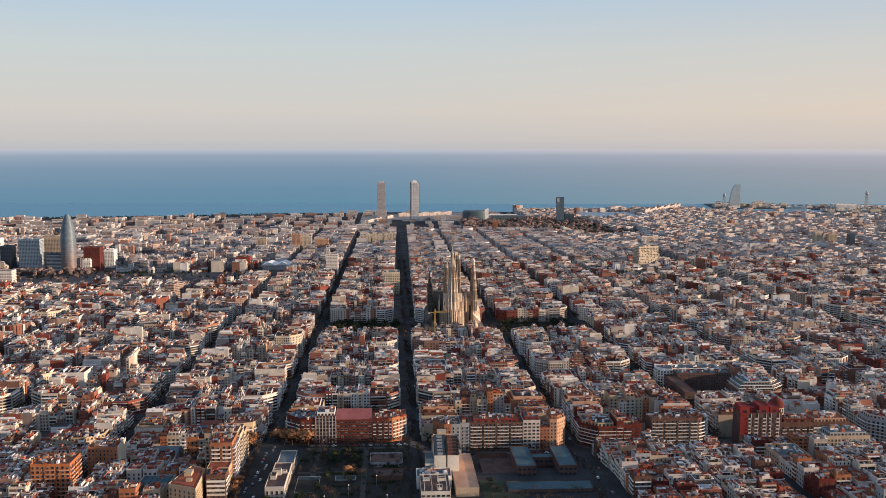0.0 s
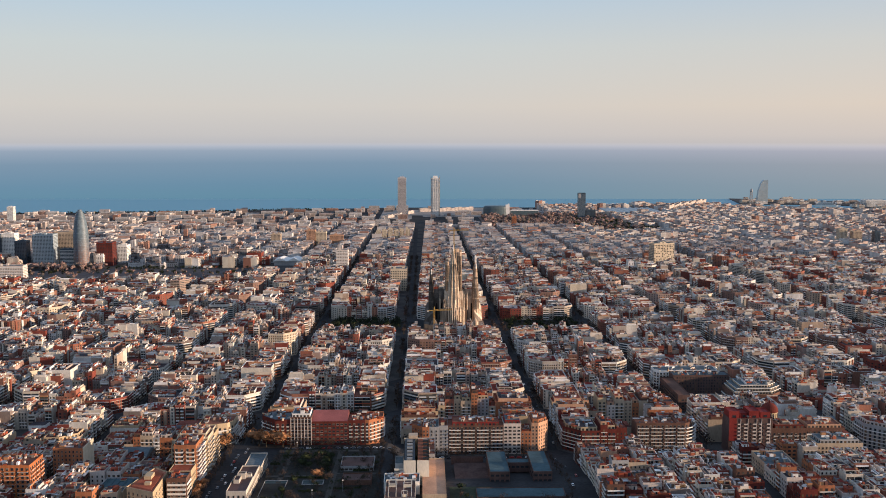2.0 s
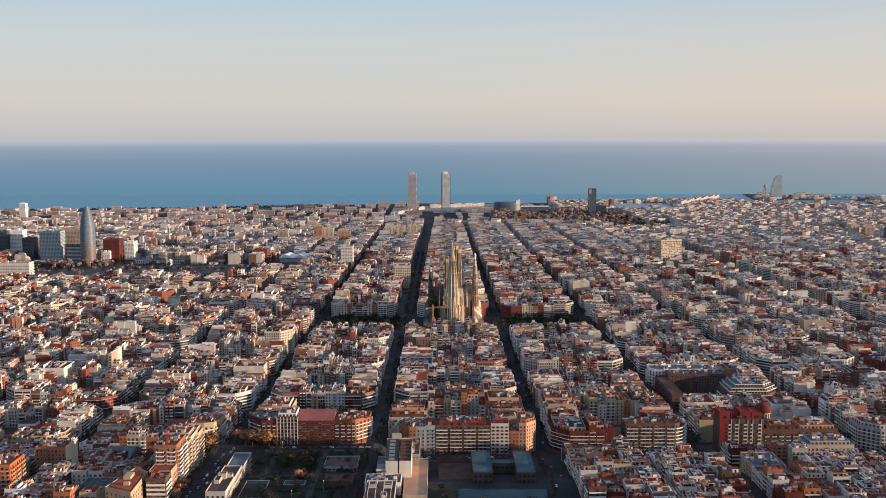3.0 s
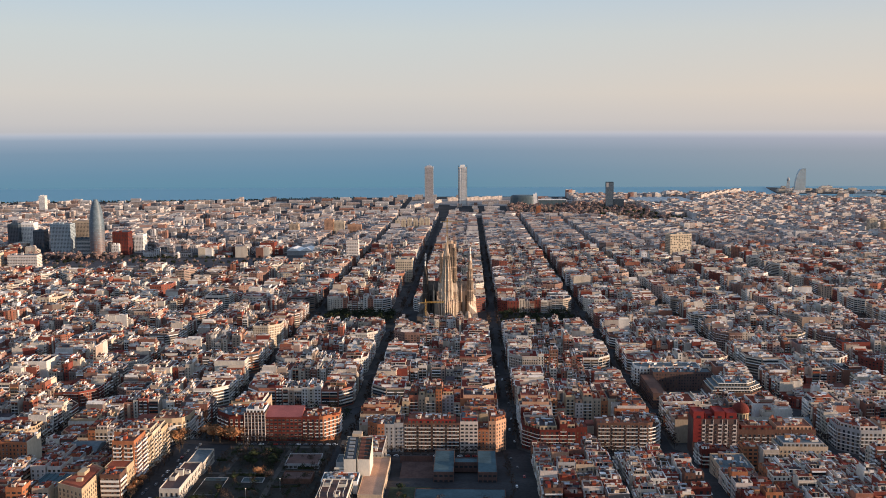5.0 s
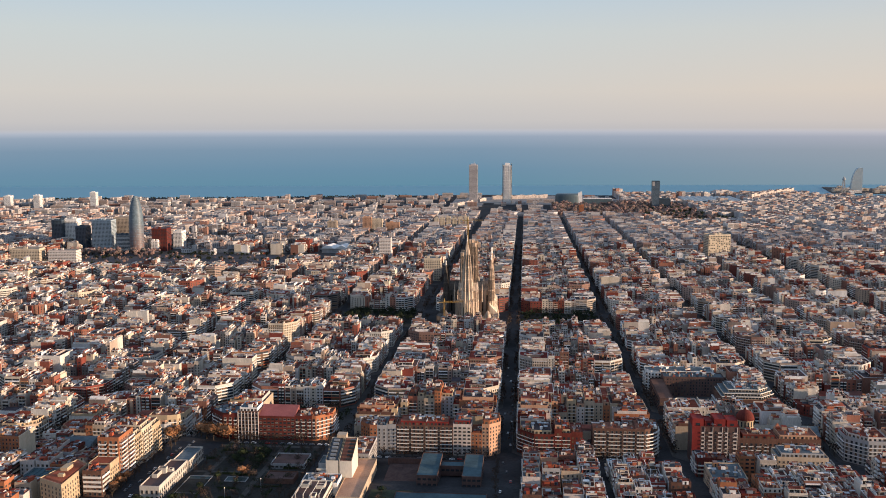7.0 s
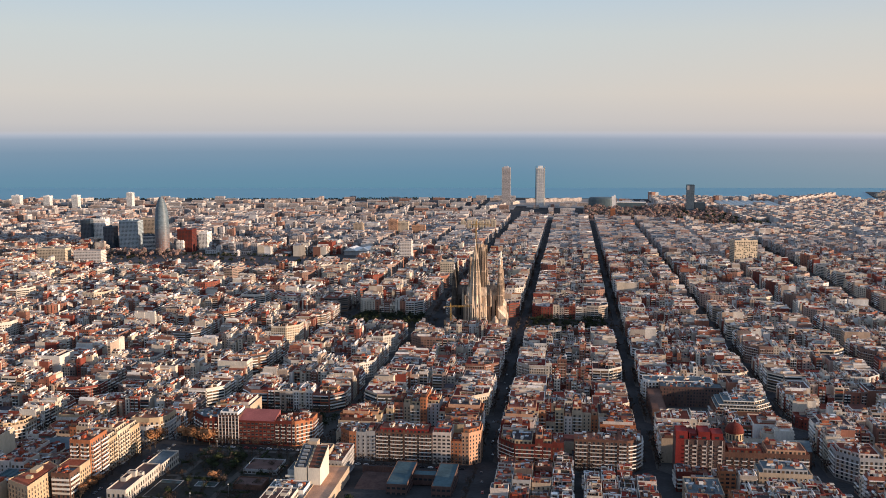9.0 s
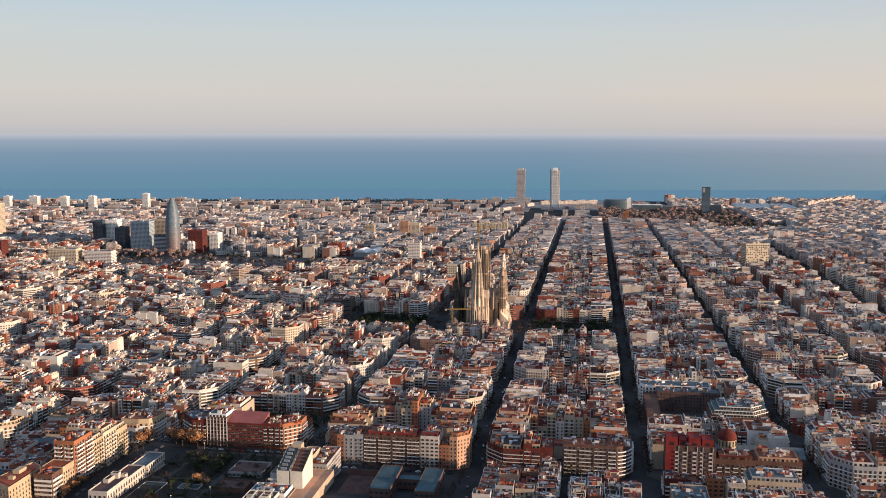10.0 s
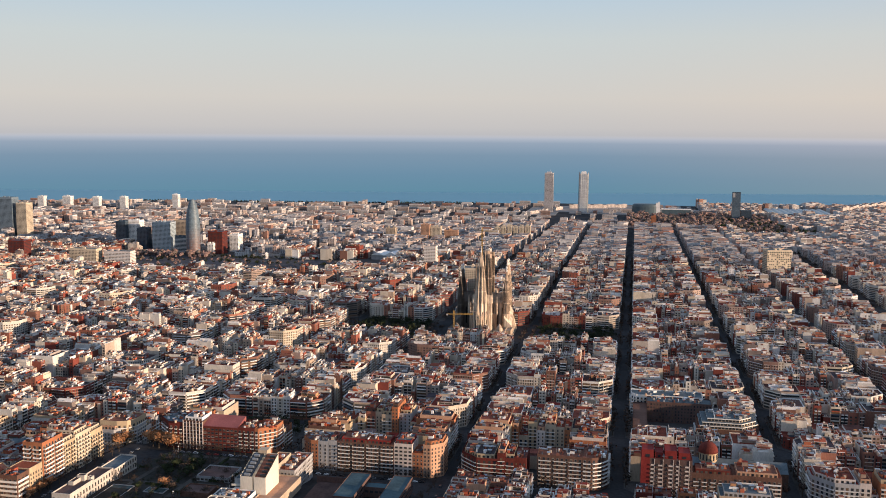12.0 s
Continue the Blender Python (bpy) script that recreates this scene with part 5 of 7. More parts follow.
def house(label, poly, edges, h, wall=None, roof=None, style="windows", floor=3.1, bay=2.8, deep=1.1, single=True, penthouse=None, clutter=4, group="", zg=None, name="apartment_house", rng=rng, category="building", rim=0.9, rail=False, penthouse_h=3.0, split=1, high=0.95, panel=None):
    """A town house with its walls, roof terrace, windows, balconies and roof structures as parts.
    style: windows, balconies, wide or plain. single: each window an object of its own."""
    p = np.asarray(poly, float)
    c = p.mean(0)
    zg = ground_z(c[1], c[0]) if zg is None else zg
    t = thing(name, (c[0], c[1], zg), label, category, group)
    q = [tuple(v) for v in p - c]
    n = len(q)
    g = Geo()
    g.body(q, -2, h, 0, 1, rim=rim)
    wall_ob = part("wall", g, [wall or O_WALL, roof or O_ROOF], t)
    panes = Geo()
    for k in edges:
        a, b = q[k], q[(k + 1) % n]
        length = math.dist(a, b)
        if length < 3 or style == "plain":
            continue
        ww, wh, sill = {"windows": (1.2, 1.7, 0.9), "balconies": (1.9, 2.1, 0.5), "wide": (2.4, 1.5, 1.0)}[style]
        bb = {"windows": bay, "balconies": max(bay, 3.4), "wide": max(bay, 3.2)}[style]
        cols, rows = max(1, int(length / bb)), int((h - 0.6) / floor)
        if single and k != 2:
            for r in range(rows):
                for i in range(cols):
                    o = part("window", window_mesh(ww, wh, (r * 7 + i * 5 + k) % 4 == 0), None, wall_ob)
                    o.matrix_local = edge_pose(a, b, (i + 0.5) * length / cols, 0.6 + r * floor + sill, 0.0)
        else:
            panes.quads(facade_quads(a, b, 0.6, h, floor=floor, bay=bb, w=ww, h=wh, sill=sill), 0)
        if style == "balconies":
            for r in range(1, rows):
                for i in range(split):
                    span = length / split
                    o = part("balcony", balcony_mesh(span - (1.0 if split == 1 else 2.2), deep, high, not rail, panel), None, t)
                    o.matrix_local = edge_pose(a, b, (i + 0.5) * span, 0.6 + r * floor, 0.0)
    if panes.f:
        part("glazing", panes, [M_GLASS], wall_ob, "rows of dark windows", kind="stuff")
    e = np.subtract(q[1], q[0])
    ax = e / np.hypot(*e)
    ay = np.array([-ax[1], ax[0]])
    qa = np.asarray(q)
    ru, rv = qa @ ax, qa @ ay
    mu, mv = (ru.max() + ru.min()) / 2, (rv.max() + rv.min()) / 2
    hu, hv = (ru.max() - ru.min()) / 2 - 1.2, (rv.max() - rv.min()) / 2 - 1.2
    ang = math.degrees(math.atan2(ax[1], ax[0]))
    top = h
    if penthouse:
        g = Geo()
        k = 0.84
        inner = [tuple(v) for v in qa.mean(0) + (qa - qa.mean(0)) * k]
        g.body(inner, h, h + penthouse_h, 0, 1, rim=0.5)
        ph = part("penthouse", g, [penthouse, roof or O_ROOF], t, "set-back penthouse storey")
        g = Geo()
        for k in edges:
            a, b = inner[k], inner[(k + 1) % n]
            g.quads(facade_quads(a, b, h, h + penthouse_h, floor=2.9, bay=3.0, w=1.9, h=1.9, sill=0.3), 0)
        if g.f:
            part("glazing", g, [M_GLASS], ph, kind="stuff")
        top, hu, hv = h + penthouse_h, hu * 0.8, hv * 0.8
    extra = Geo()
    for m in range(min(26, int(4 * hu * hv / 15)) if clutter else 0):
        at = ax * (mu + rng.uniform(-0.9, 0.9) * hu) + ay * (mv + rng.uniform(-0.9, 0.9) * hv)
        pick = rng.random()
        if pick < 0.55:
            extra.box(at[0], at[1], top, rng.uniform(0.8, 2.6), rng.uniform(0.8, 3.2), rng.uniform(0.8, 2.6), 0, None, radians(ang))
        elif pick < 0.75:
            extra.box(at[0], at[1], top, 0.3, rng.uniform(3, 8), rng.uniform(0.9, 1.7), 0, None, radians(ang + rng.choice((0, 90))))
        elif pick < 0.88:
            extra.box(at[0], at[1], top + 2.2, rng.uniform(2, 4), rng.uniform(2, 4), 0.2, 1, None, radians(ang))
            extra.box(at[0], at[1], top, 1.2, 1.4, 2.2, 0, None, radians(ang))
        else:
            extra.box(at[0], at[1], top, 0.14, 0.14, rng.uniform(3, 5.5), 1)
    if extra.f:
        part("roof_clutter", extra, [M_HUT, M_METAL], t, "low walls, tanks and sheds on the roof", kind="stuff")
    for m in range(min(clutter, 4)):
        at = ax * (mu + rng.uniform(-0.75, 0.75) * hu) + ay * (mv + rng.uniform(-0.75, 0.75) * hv)
        if m < (min(clutter, 4) + 1) // 2:
            o = part("stair_hut", hut_mesh(m % 2), None, t)
            o.matrix_local = pose(at[0], at[1], top, 0, 0, ang) @ Matrix.Diagonal((rng.uniform(2.2, 4.2), rng.uniform(2.4, 5.0), rng.uniform(2.0, 3.3), 1))
        else:
            o = part("chimney", chimney_mesh(), None, t)
            o.matrix_local = pose(at[0], at[1], top, 0, 0, ang) @ Matrix.Diagonal((rng.uniform(0.8, 1.4), rng.uniform(0.8, 2.2), rng.uniform(1.5, 2.6), 1))
    return t


def rect(x0, x1, y0, y1):
    return [(x0, y0), (x1, y0), (x1, y1), (x0, y1)]


F = -455.0   # the front of the first row
# the brick row by the gardens
house("dark brick corner house with white balcony bands", [(-119, F + 13), (-106, F), (-93, F), (-93, F + 24), (-119, F + 24)], (0, 1, 4), 21.5, M_BRICK, M_FLATROOF, "balconies", clutter=8, deep=1.3, high=0.45, split=3, zg=57.6)
t = house("grey concrete house with tall white pilasters", rect(-93, -75, F, F + 22), (0, 2), 23.5, M_BROWN, M_FLATROOF, "wide", clutter=5, penthouse=M_WHITE, bay=3.0, zg=57.6)
for k in range(7):
    g = Geo()
    g.box(-8.7 + 2.9 * k, -11.35, 0, 0.5, 0.7, 23.9, 0)
    part("pilaster", g, M_SHELL, t, "tall white pilaster")
for k in range(1, 8):
    g = Geo()
    g.box(0, -11.25, 0.3 + 3.1 * k, 17.6, 0.5, 0.35, 0)
    part("floor_band", g, M_GREY, t, "grey concrete floor band")
t = house("dark red brick house under a faded pink roof", rect(-75, -44, F, F + 18), (0, 2), 20, M_BRICK, M_PINKROOF, "wide", clutter=0, bay=2.6, zg=57.6)
g = Geo()
g.add([(-15.5, -9.6, 20.7), (15.5, -9.6, 20.7), (15.5, 9, 25.5), (-15.5, 9, 25.5), (-15.5, 9, 19.5), (15.5, 9, 19.5)], [[0, 1, 2, 3], [2, 5, 4, 3], [0, 3, 4], [1, 5, 2]], 0)
part("sloping_roof", g, M_PINKROOF, t, "faded pink tiled roof")
house("red brick house with white balcony fronts", rect(-44, -29, F, F + 22), (0, 2), 20.5, M_BRICK, M_TERRA, "balconies", clutter=6, high=0.45, split=3, zg=57.6)
house("orange brick corner house with white balconies", [(-29, F), (-26, F), (-14, F + 12), (-14, F + 26), (-29, F + 26)], (0, 1, 2), 20.5, M_ORANGE, M_TERRA, "balconies", clutter=5, high=0.5, zg=57.6)
# the row across the avenue
house("tan brick corner house", [(11, F + 9), (20, F), (26, F), (26, F + 24), (11, F + 24)], (0, 1, 4), 24, M_ORANGE, M_TERRA, "windows", clutter=6)
house("plain grey rendered house", rect(26, 34, F, F + 24), (0, 2), 24, M_GREY, M_FLATROOF, "windows", clutter=4)
house("pale grey rendered house", rect(34, 42, F, F + 24), (0, 2), 25, M_GREY, M_TERRA, "windows", clutter=4)
house("long dark-fronted house with white balconies and a red penthouse", rect(42, 90, F, F + 20), (0, 2), 25, M_BROWN, M_TERRA, "balconies", floor=3.05, deep=1.5, clutter=9, penthouse=M_REDPAINT, high=0.4, split=4, panel=M_WHITE)
house("white house with a red penthouse storey", rect(90, 105, F, F + 22), (0, 2), 26.5, M_SHELL, M_FLATROOF, "wide", clutter=4, penthouse=M_REDPAINT)
house("low orange brick house", rect(105, 114, F, F + 22), (0, 2), 19.5, M_ORANGE, M_TERRA, "windows", clutter=3)
house("cream and orange rounded corner house in low sun", [(114, F), (120, F), (129, F + 9), (129, F + 26), (114, F + 26)], (0, 1, 2), 27, M_SALMON, M_TERRA, "windows", clutter=5, penthouse=M_ORANGE)
# dark-roofed block with curved balconies on its corner
house("brown house with a long row of pale balconies", rect(205, 240, F, F + 20), (0, 2), 26, M_BROWN, M_TERRA, "balconies", clutter=6, high=0.45, split=3)
house("brown corner house with stacked curved balconies", [(240, F), (247, F), (254, F + 4), (259, F + 12), (259, F + 28), (240, F + 28)], (0, 1, 2, 3), 26, M_BROWN, M_TERRA, "balconies", clutter=5, deep=1.8, high=0.6)
# tall red-topped block
t = house("tall dark brown block with narrow balconies under red roof volumes", rect(284, 322, -459, -441), (0, 1, 2), 31, M_DARKBROWN, M_TERRA, "windows", bay=3.2, clutter=3)
for u, w in ((-10.5, 2.2), (-4.5, 3.0), (3.0, 3.0), (8.0, 1.6), (15.0, 2.6)):
    for r in range(1, 9):
        g = Geo()
        g.box(u, -9.6, 0.6 + 3.2 * r, w, 1.2, 0.22, 0)
        g.box(u, -10.15, 0.82 + 3.2 * r, w, 0.1, 1.0, 0)
        part("balcony", g, M_SHELL, t, "narrow pale balcony")
    g = Geo()
    g.box(u + w / 2 + 0.5, -9.2, 0, 0.4, 0.5, 31.4, 0)
    part("fin", g, M_SHELL, t, "pale wall fin")
g = Geo()
g.body(rect(-18.9, -12.4, -9.5, 8.5), 12, 31.6, 0, 0, rim=0.6)
part("stair_shaft", g, [M_REDPAINT], t, "deep red stair shaft")
for x, w, d, h in ((-14, 9, 14, 6.0), (-5.5, 6, 13, 4.2), (3, 9, 16, 6.4), (13, 8.5, 14, 5.0)):
    g = Geo()
    g.body(rect(x - w / 2, x + w / 2, -d / 2, d / 2), 31, 31 + h, 0, 0, rim=0.6)
    g.box(x, -d / 2 - 0.06, 32, w * 0.35, 0.1, 2.0, 1)
    part("roof_volume", g, [M_REDPAINT, M_PANE], t, "deep red roof volume")
house("brown block with stepped red and white roof terraces", rect(322, 352, -459, -443), (0, 1, 2), 22, M_BROWN, M_TERRA, "balconies", bay=3.6, clutter=8, split=5, high=0.35, penthouse=M_BRICK)
house("brick house with pale balconies and a cluttered roof", rect(352, 387, F, F + 24), (0, 2), 21, M_BROWN, M_TERRA, "balconies", clutter=8, penthouse=M_SALMON)

# domed church behind the tall block
t = thing("church", (337, -410, ground_z(-410)), "brick church with a red-brown dome", "church")
g = Geo()
g.body(rect(-14, 60, -12, 12), -2, 14, 0, 1, rim=0.2)
g.add([(-14, -12.3, 14), (60, -12.3, 14), (60, 12.3, 14), (-14, 12.3, 14), (-14, 0, 19.5), (60, 0, 19.5)], [[0, 1, 5, 4], [2, 3, 4, 5], [1, 2, 5], [3, 0, 4]], 1)
part("nave", g, [M_BROWN, M_FLATROOF], t, "brick nave with a dark pitched roof")
g = Geo()
lathe(g, [(7.4, 10), (7.4, 25)], 16, 0)
for k in range(16):
    a = (k + 0.5) * math.pi / 8
    g.box(7.3 * math.cos(a), 7.3 * math.sin(a), 19, 0.9, 0.5, 4.5, 1, turn=a + math.pi / 2)
drum = part("drum", g, [M_CREAM, M_PANE], t, "pale drum with arched windows")
g = Geo()
lathe(g, [(8.0, 24.6), (8.0, 25.2)] + [(7.6 * math.cos(a), 25.2 + 7.2 * math.sin(a)) for a in np.linspace(0, 1.45, 9)], 24, 0)
lathe(g, [(0.8, 32.2), (0.8, 33.6), (0.1, 35)], 8, 0)
part("dome", g, M_BRICK, t, "red-brown tiled dome")
g = Geo()
g.body(rect(21, 26, -16, -12), 0, 22, 0, 0, rim=0.5)
g.prism(rect(21.2, 25.8, -15.8, -12.2), 22, 25.5, 1, 1, 0.8)
part("bell_gable", g, [M_CREAM, M_TILE], t, "small pale bell gable")

# brick works round a dark yard, the white-banded block behind it and the stepped corner block
house("long brown brick wing of the old works", rect(278, 291, -320, -246), (0, 1, 3), 16, M_DARKBROWN, M_BROWN, "wide", single=False, clutter=0)
house("brown brick works with rows of small windows", rect(291, 352, -252, -234), (0, 2), 20, M_DARKBROWN, M_FLATROOF, "windows", single=False, clutter=2)
house("white-banded block with a curved end", [(276, -226), (281, -232), (345, -232), (345, -212), (276, -212)], (0, 1, 2, 4), 21, M_WHITE, M_FLATROOF, "balconies", single=False, deep=1.6, clutter=6)
t = house("white stepped corner block with terraces", [(335, -320), (374, -320), (389, -306), (389, -282), (335, -282)], (0, 1, 2, 4), 16, M_BROWN, M_TERRA, "balconies", single=False, deep=1.6, clutter=0, high=0.75)
for k, s in enumerate((0.93, 0.86, 0.7)):
    g = Geo()
    base = np.array([(-28, -18), (11, -18), (26, -4), (26, 20), (-28, 20)], float) * s + (-1, 2)
    g.body([tuple(v) for v in base], 16 + 2.9 * k, 18.7 + 2.9 * k, 0, 1, rim=0.2)
    g.prism([tuple(v) for v in base * 1.03], 18.4 + 2.9 * k, 19.1 + 2.9 * k, 3, 1)
    for i in range(3):
        g.quads(facade_quads(base[i], base[i + 1], 16 + 2.9 * k, 18.8 + 2.9 * k, floor=2.7, bay=3, w=2.5, h=1.7, sill=0.4), 2)
    part("terrace_storey", g, [M_TAN, M_FLATROOF, M_PANE, M_WHITE], t, "set-back storey under a white eaves band")
extra = Geo()
roof_clutter(extra, rect(-20, 16, -10, 14), 24.8, random.Random(2), True)
part("roof_clutter", extra, CITY, t, "low walls and huts on the roof", kind="stuff")

# ---- below the first row: gardens side ----
# houses along the street by the gardens, lit from the open side
S = "houses along the garden street"
house("cream corner house with rounded balconies", [(-172, -452), (-156, -452), (-148, -449), (-144, -441), (-144, -424), (-172, -424)], (0, 1, 2, 3), 25, M_CREAM, M_TERRA, "balconies", group=S, clutter=6, split=1, high=0.7, deep=1.0)
for y0, y1, h, m in ((-544, -527, 29.5, M_CREAM), (-527, -507, 33, M_IVORY), (-507, -489, 31, M_CREAM)):
    house("cream apartment house with set-back top floors", rect(-171, -147, y0, y1), (0, 1), h - 3, m, M_TERRA, "balconies", group=S, clutter=6, penthouse=M_IVORY, bay=3.2, split=2, high=0.8, deep=1.4, panel=m)
house("red brick house with deep cream balconies", rect(-162, -146, -570, -545), (0, 1), 33, M_ORANGE, M_TERRA, "balconies", group=S, deep=1.9, clutter=6, split=2, high=0.8)
t = house("cream house with a red tiled roof terrace", rect(-162, -146, -586, -571), (0, 1), 19, M_CREAM, M_TILE, "windows", group=S, clutter=0)
g = Geo()
g.prism(rect(-7.4, 7.4, -6.9, 6.9), 18.9, 19.6, 0, 0, 0.1)
part("tiled_roof", g, M_REDTILE, t, "low red tiled roof")
house("white banded low house on the street corner", rect(-160, -146, -600, -587), (0, 1), 18.5, M_BROWN, M_FLATROOF, "balconies", group=S, clutter=7, high=1.4, deep=0.5, floor=3.3)
t = house("cream house with vertical window slits", [(-183, -615), (-162, -626), (-163, -585), (-174, -577)], (0, 1), 18, M_CREAM, M_TILE, "windows", group=S, clutter=0, bay=3.6)
g = Geo()
g.prism([(-10.4, -12.4), (6.4, -21.0), (5.6, 13.2), (-3.0, 19.6)], 17.9, 18.7, 0, 0, 0.06)
g.box(-2, 4, 18.5, 5, 9, 2.6, 1)
g.box(1, -10, 18.5, 4, 3, 2.2, 1)
part("tiled_roof", g, [M_REDTILE, M_CREAM], t, "low red tiled roof with small huts")

# long low arcaded building at the edge of the gardens
t = thing("arcaded_hall", (-109, -550, ground_z(-556)), "long low cream hall with rows of arched windows", "building")
ar = [(rect(-9, 5, -52, -22), 10.5, M_DARKBROWN), (rect(-8, 5, -22, 4), 9.5, M_DARKBROWN), (rect(-7, 6, 4, 36), 8.5, M_FLATROOF)]
for poly, h, m in ar:
    g = Geo()
    g.body(poly, -2, h, 0, 1, rim=0.9, thick=0.6)
    w_ob = part("wing", g, [M_STONEWASH, m], t, "cream wing with a dark roof terrace")
    for k in range(4):
        a, b = poly[k], poly[(k + 1) % 4]
        n = int(math.dist(a, b) / 3.4)
        for i in range(n):
            for r, hh in ((0, 2.6), (1, 2.6)):
                o = part("window", window_mesh(1.5, hh), None, w_ob)
                o.matrix_local = edge_pose(a, b, (i + 0.5) * math.dist(a, b) / n, 1.2 + r * 4.4, 0.0)
for x, y, w, d, h in ((-5, -30, 4, 10, 3.5), (-3, -24, 6, 4, 5), (2, -21, 3, 4, 3)):
    g = Geo()
    g.body(rect(x - w / 2, x + w / 2, y - d / 2, y + d / 2), 9.4, 9.4 + h, 0, 1, rim=0.5)
    part("roof_pavilion", g, [M_STONEWASH, M_DARKBROWN], t)

# white twin block with sloping roofs and its low annexes
t = thing("twin_block", (8, -549, ground_z(-556)), "white twin block with steep sloping roofs and blank end walls", "building")
for x0, x1, dark in ((-2, 7, M_PANE), (8, 17, M_TERRA)):
    g = Geo()
    z0, z1 = 20, 29
    v = [(x0, -16, -2), (x1, -16, -2), (x1, 9, -2), (x0, 9, -2), (x0, -16, z0), (x1, -16, z0), (x1, 9, z1), (x0, 9, z1)]
    g.add(v, [[0, 1, 5, 4], [1, 2, 6, 5], [2, 3, 7, 6], [3, 0, 4, 7]], 0)
    g.add([(x0 + 0.6, -15.4, z0 - 0.4), (x1 - 0.6, -15.4, z0 - 0.4), (x1 - 0.6, 8.4, z1 - 0.4), (x0 + 0.6, 8.4, z1 - 0.4)], [[0, 1, 2, 3]], 1)
    wing = part("wing", g, [M_OFFWHITE, dark], t, "white wing with a sloping roof")
    for k in range(6):
        g = Geo()
        u = k / 6
        y, z = -14 + 22 * u, z0 + (z1 - z0) * (u + 0.04)
        g.box((x0 + x1) / 2 + (2 if x0 > 0 else 0), y, z - 0.3, (x1 - x0) * 0.45, 1.4, 1.5, 0)
        part("skylight", g, M_PANE if x0 > 0 else M_METAL, wing, "row of roof lights")
for r in range(4):
    g = Geo()
    g.box(-5.5, -13, 2 + 3.3 * r, 7, 4.5, 0.3, 0)
    g.box(-5.5, -15.1, 2.3 + 3.3 * r, 7, 0.2, 1.2, 0)
    part("balcony", g, M_OFFWHITE, t, "white balcony on the end wall")
g = Geo()
g.body(rect(-8.5, -2.1, -11, 6), -2, 15, 0, 1)
part("side_wing", g, [M_GREY, M_FLATROOF], t, "lower grey side wing")
g = Geo()
g.box(5, 12, -2, 7, 7, 33, 0)
part("lift_tower", g, M_TAN, t, "tan lift tower")
house("grey block with a terracotta roof behind the twin block", rect(16, 30, -521, -480), (0, 1, 2, 3), 17, M_GREY, M_TERRA, "windows", clutter=5)
house("plain beige block beside the twin block", rect(7, 17, -530, -493), (0, 1), 19, M_TAN, M_TERRA, "windows", clutter=3)
house("low flat annex with a brown roof terrace", rect(20, 37, -602, -526), (0, 1, 3), 6.5, M_TAN, M_SALMON, "plain", clutter=0)
house("low white-rimmed block with a dark flat roof", rect(-8, 18, -584, -566), (0, 1, 3), 9, M_WHITE, M_FLATROOF, "plain", clutter=1)
t = house("low white workshop with an open white roof frame", rect(-6, 15, -622, -586), (0, 1, 3), 11, M_OFFWHITE, M_DARKBROWN, "wide", clutter=0)
for k in range(4):
    g = Geo()
    g.box(-8 + 5.3 * k, -2, 14, 0.3, 26, 0.4, 0)
    for y in (-14, 10):
        g.box(-8 + 5.3 * k, y, 11, 0.5, 0.5, 3, 0)
    part("roof_frame", g, M_OFFWHITE, t, "white steel roof frame")
for x, y, w, d, h in ((-6, 8, 5, 6, 2.6), (3, -10, 4, 7, 1.6), (5, 6, 6, 4, 2.2)):
    g = Geo()
    g.body(rect(x - w / 2, x + w / 2, y - d / 2, y + d / 2), 11, 11 + h, 0, 1, rim=0.3)
    part("roof_hut", g, [M_OFFWHITE, M_DARKBROWN], t)

# school with grey flat roofs round a red-brown yard
t = thing("school", (93, -535, ground_z(-545)), "low brick school with teal-grey flat roofs", "school")
for poly, h in ((rect(-22, -7, -22, 26), 9), (rect(11, 25, -22, 26), 9), (rect(-7, 11, 8, 18), 5.5), (rect(-34, 30, -62, -44), 5), (rect(-50, -24, 27, 29), 3.5)):
    g = Geo()
    g.body(poly, -2, h, 0, 1, rim=0.5)
    for k in range(4):
        g.quads(facade_quads(poly[k], poly[(k + 1) % 4], 0.4, h, floor=4, bay=3.4, w=2.4, h=1.6, sill=1.2), 2)
    part("wing", g, [M_DARKBROWN, M_TEALROOF, M_PANE], t, "brick wing under a teal-grey flat roof")
g = Geo()
g.prism(rect(-48, -20, -20, 25), -0.1, 0.12, 0, 0)
part("yard", g, M_YARD, t, "red-brown playground")

# small dense houses across the next street
D = "small houses of the hillside quarter"
dr = random.Random(21)
LABELS = (("small terracotta-coloured house with a roof terrace", (M_ORANGE, M_BRICK, M_ORANGE)), ("small red brick house with a roof terrace", (M_BRICK, M_BRICK, M_ORANGE)), ("narrow tan house with a cluttered roof terrace", (M_TAN, M_BROWN, M_SALMON)), ("narrow grey house with a flat roof", (M_GREY, O_WALL)), ("narrow pale house with a red roof terrace", (M_SHELL, M_OFFWHITE)))


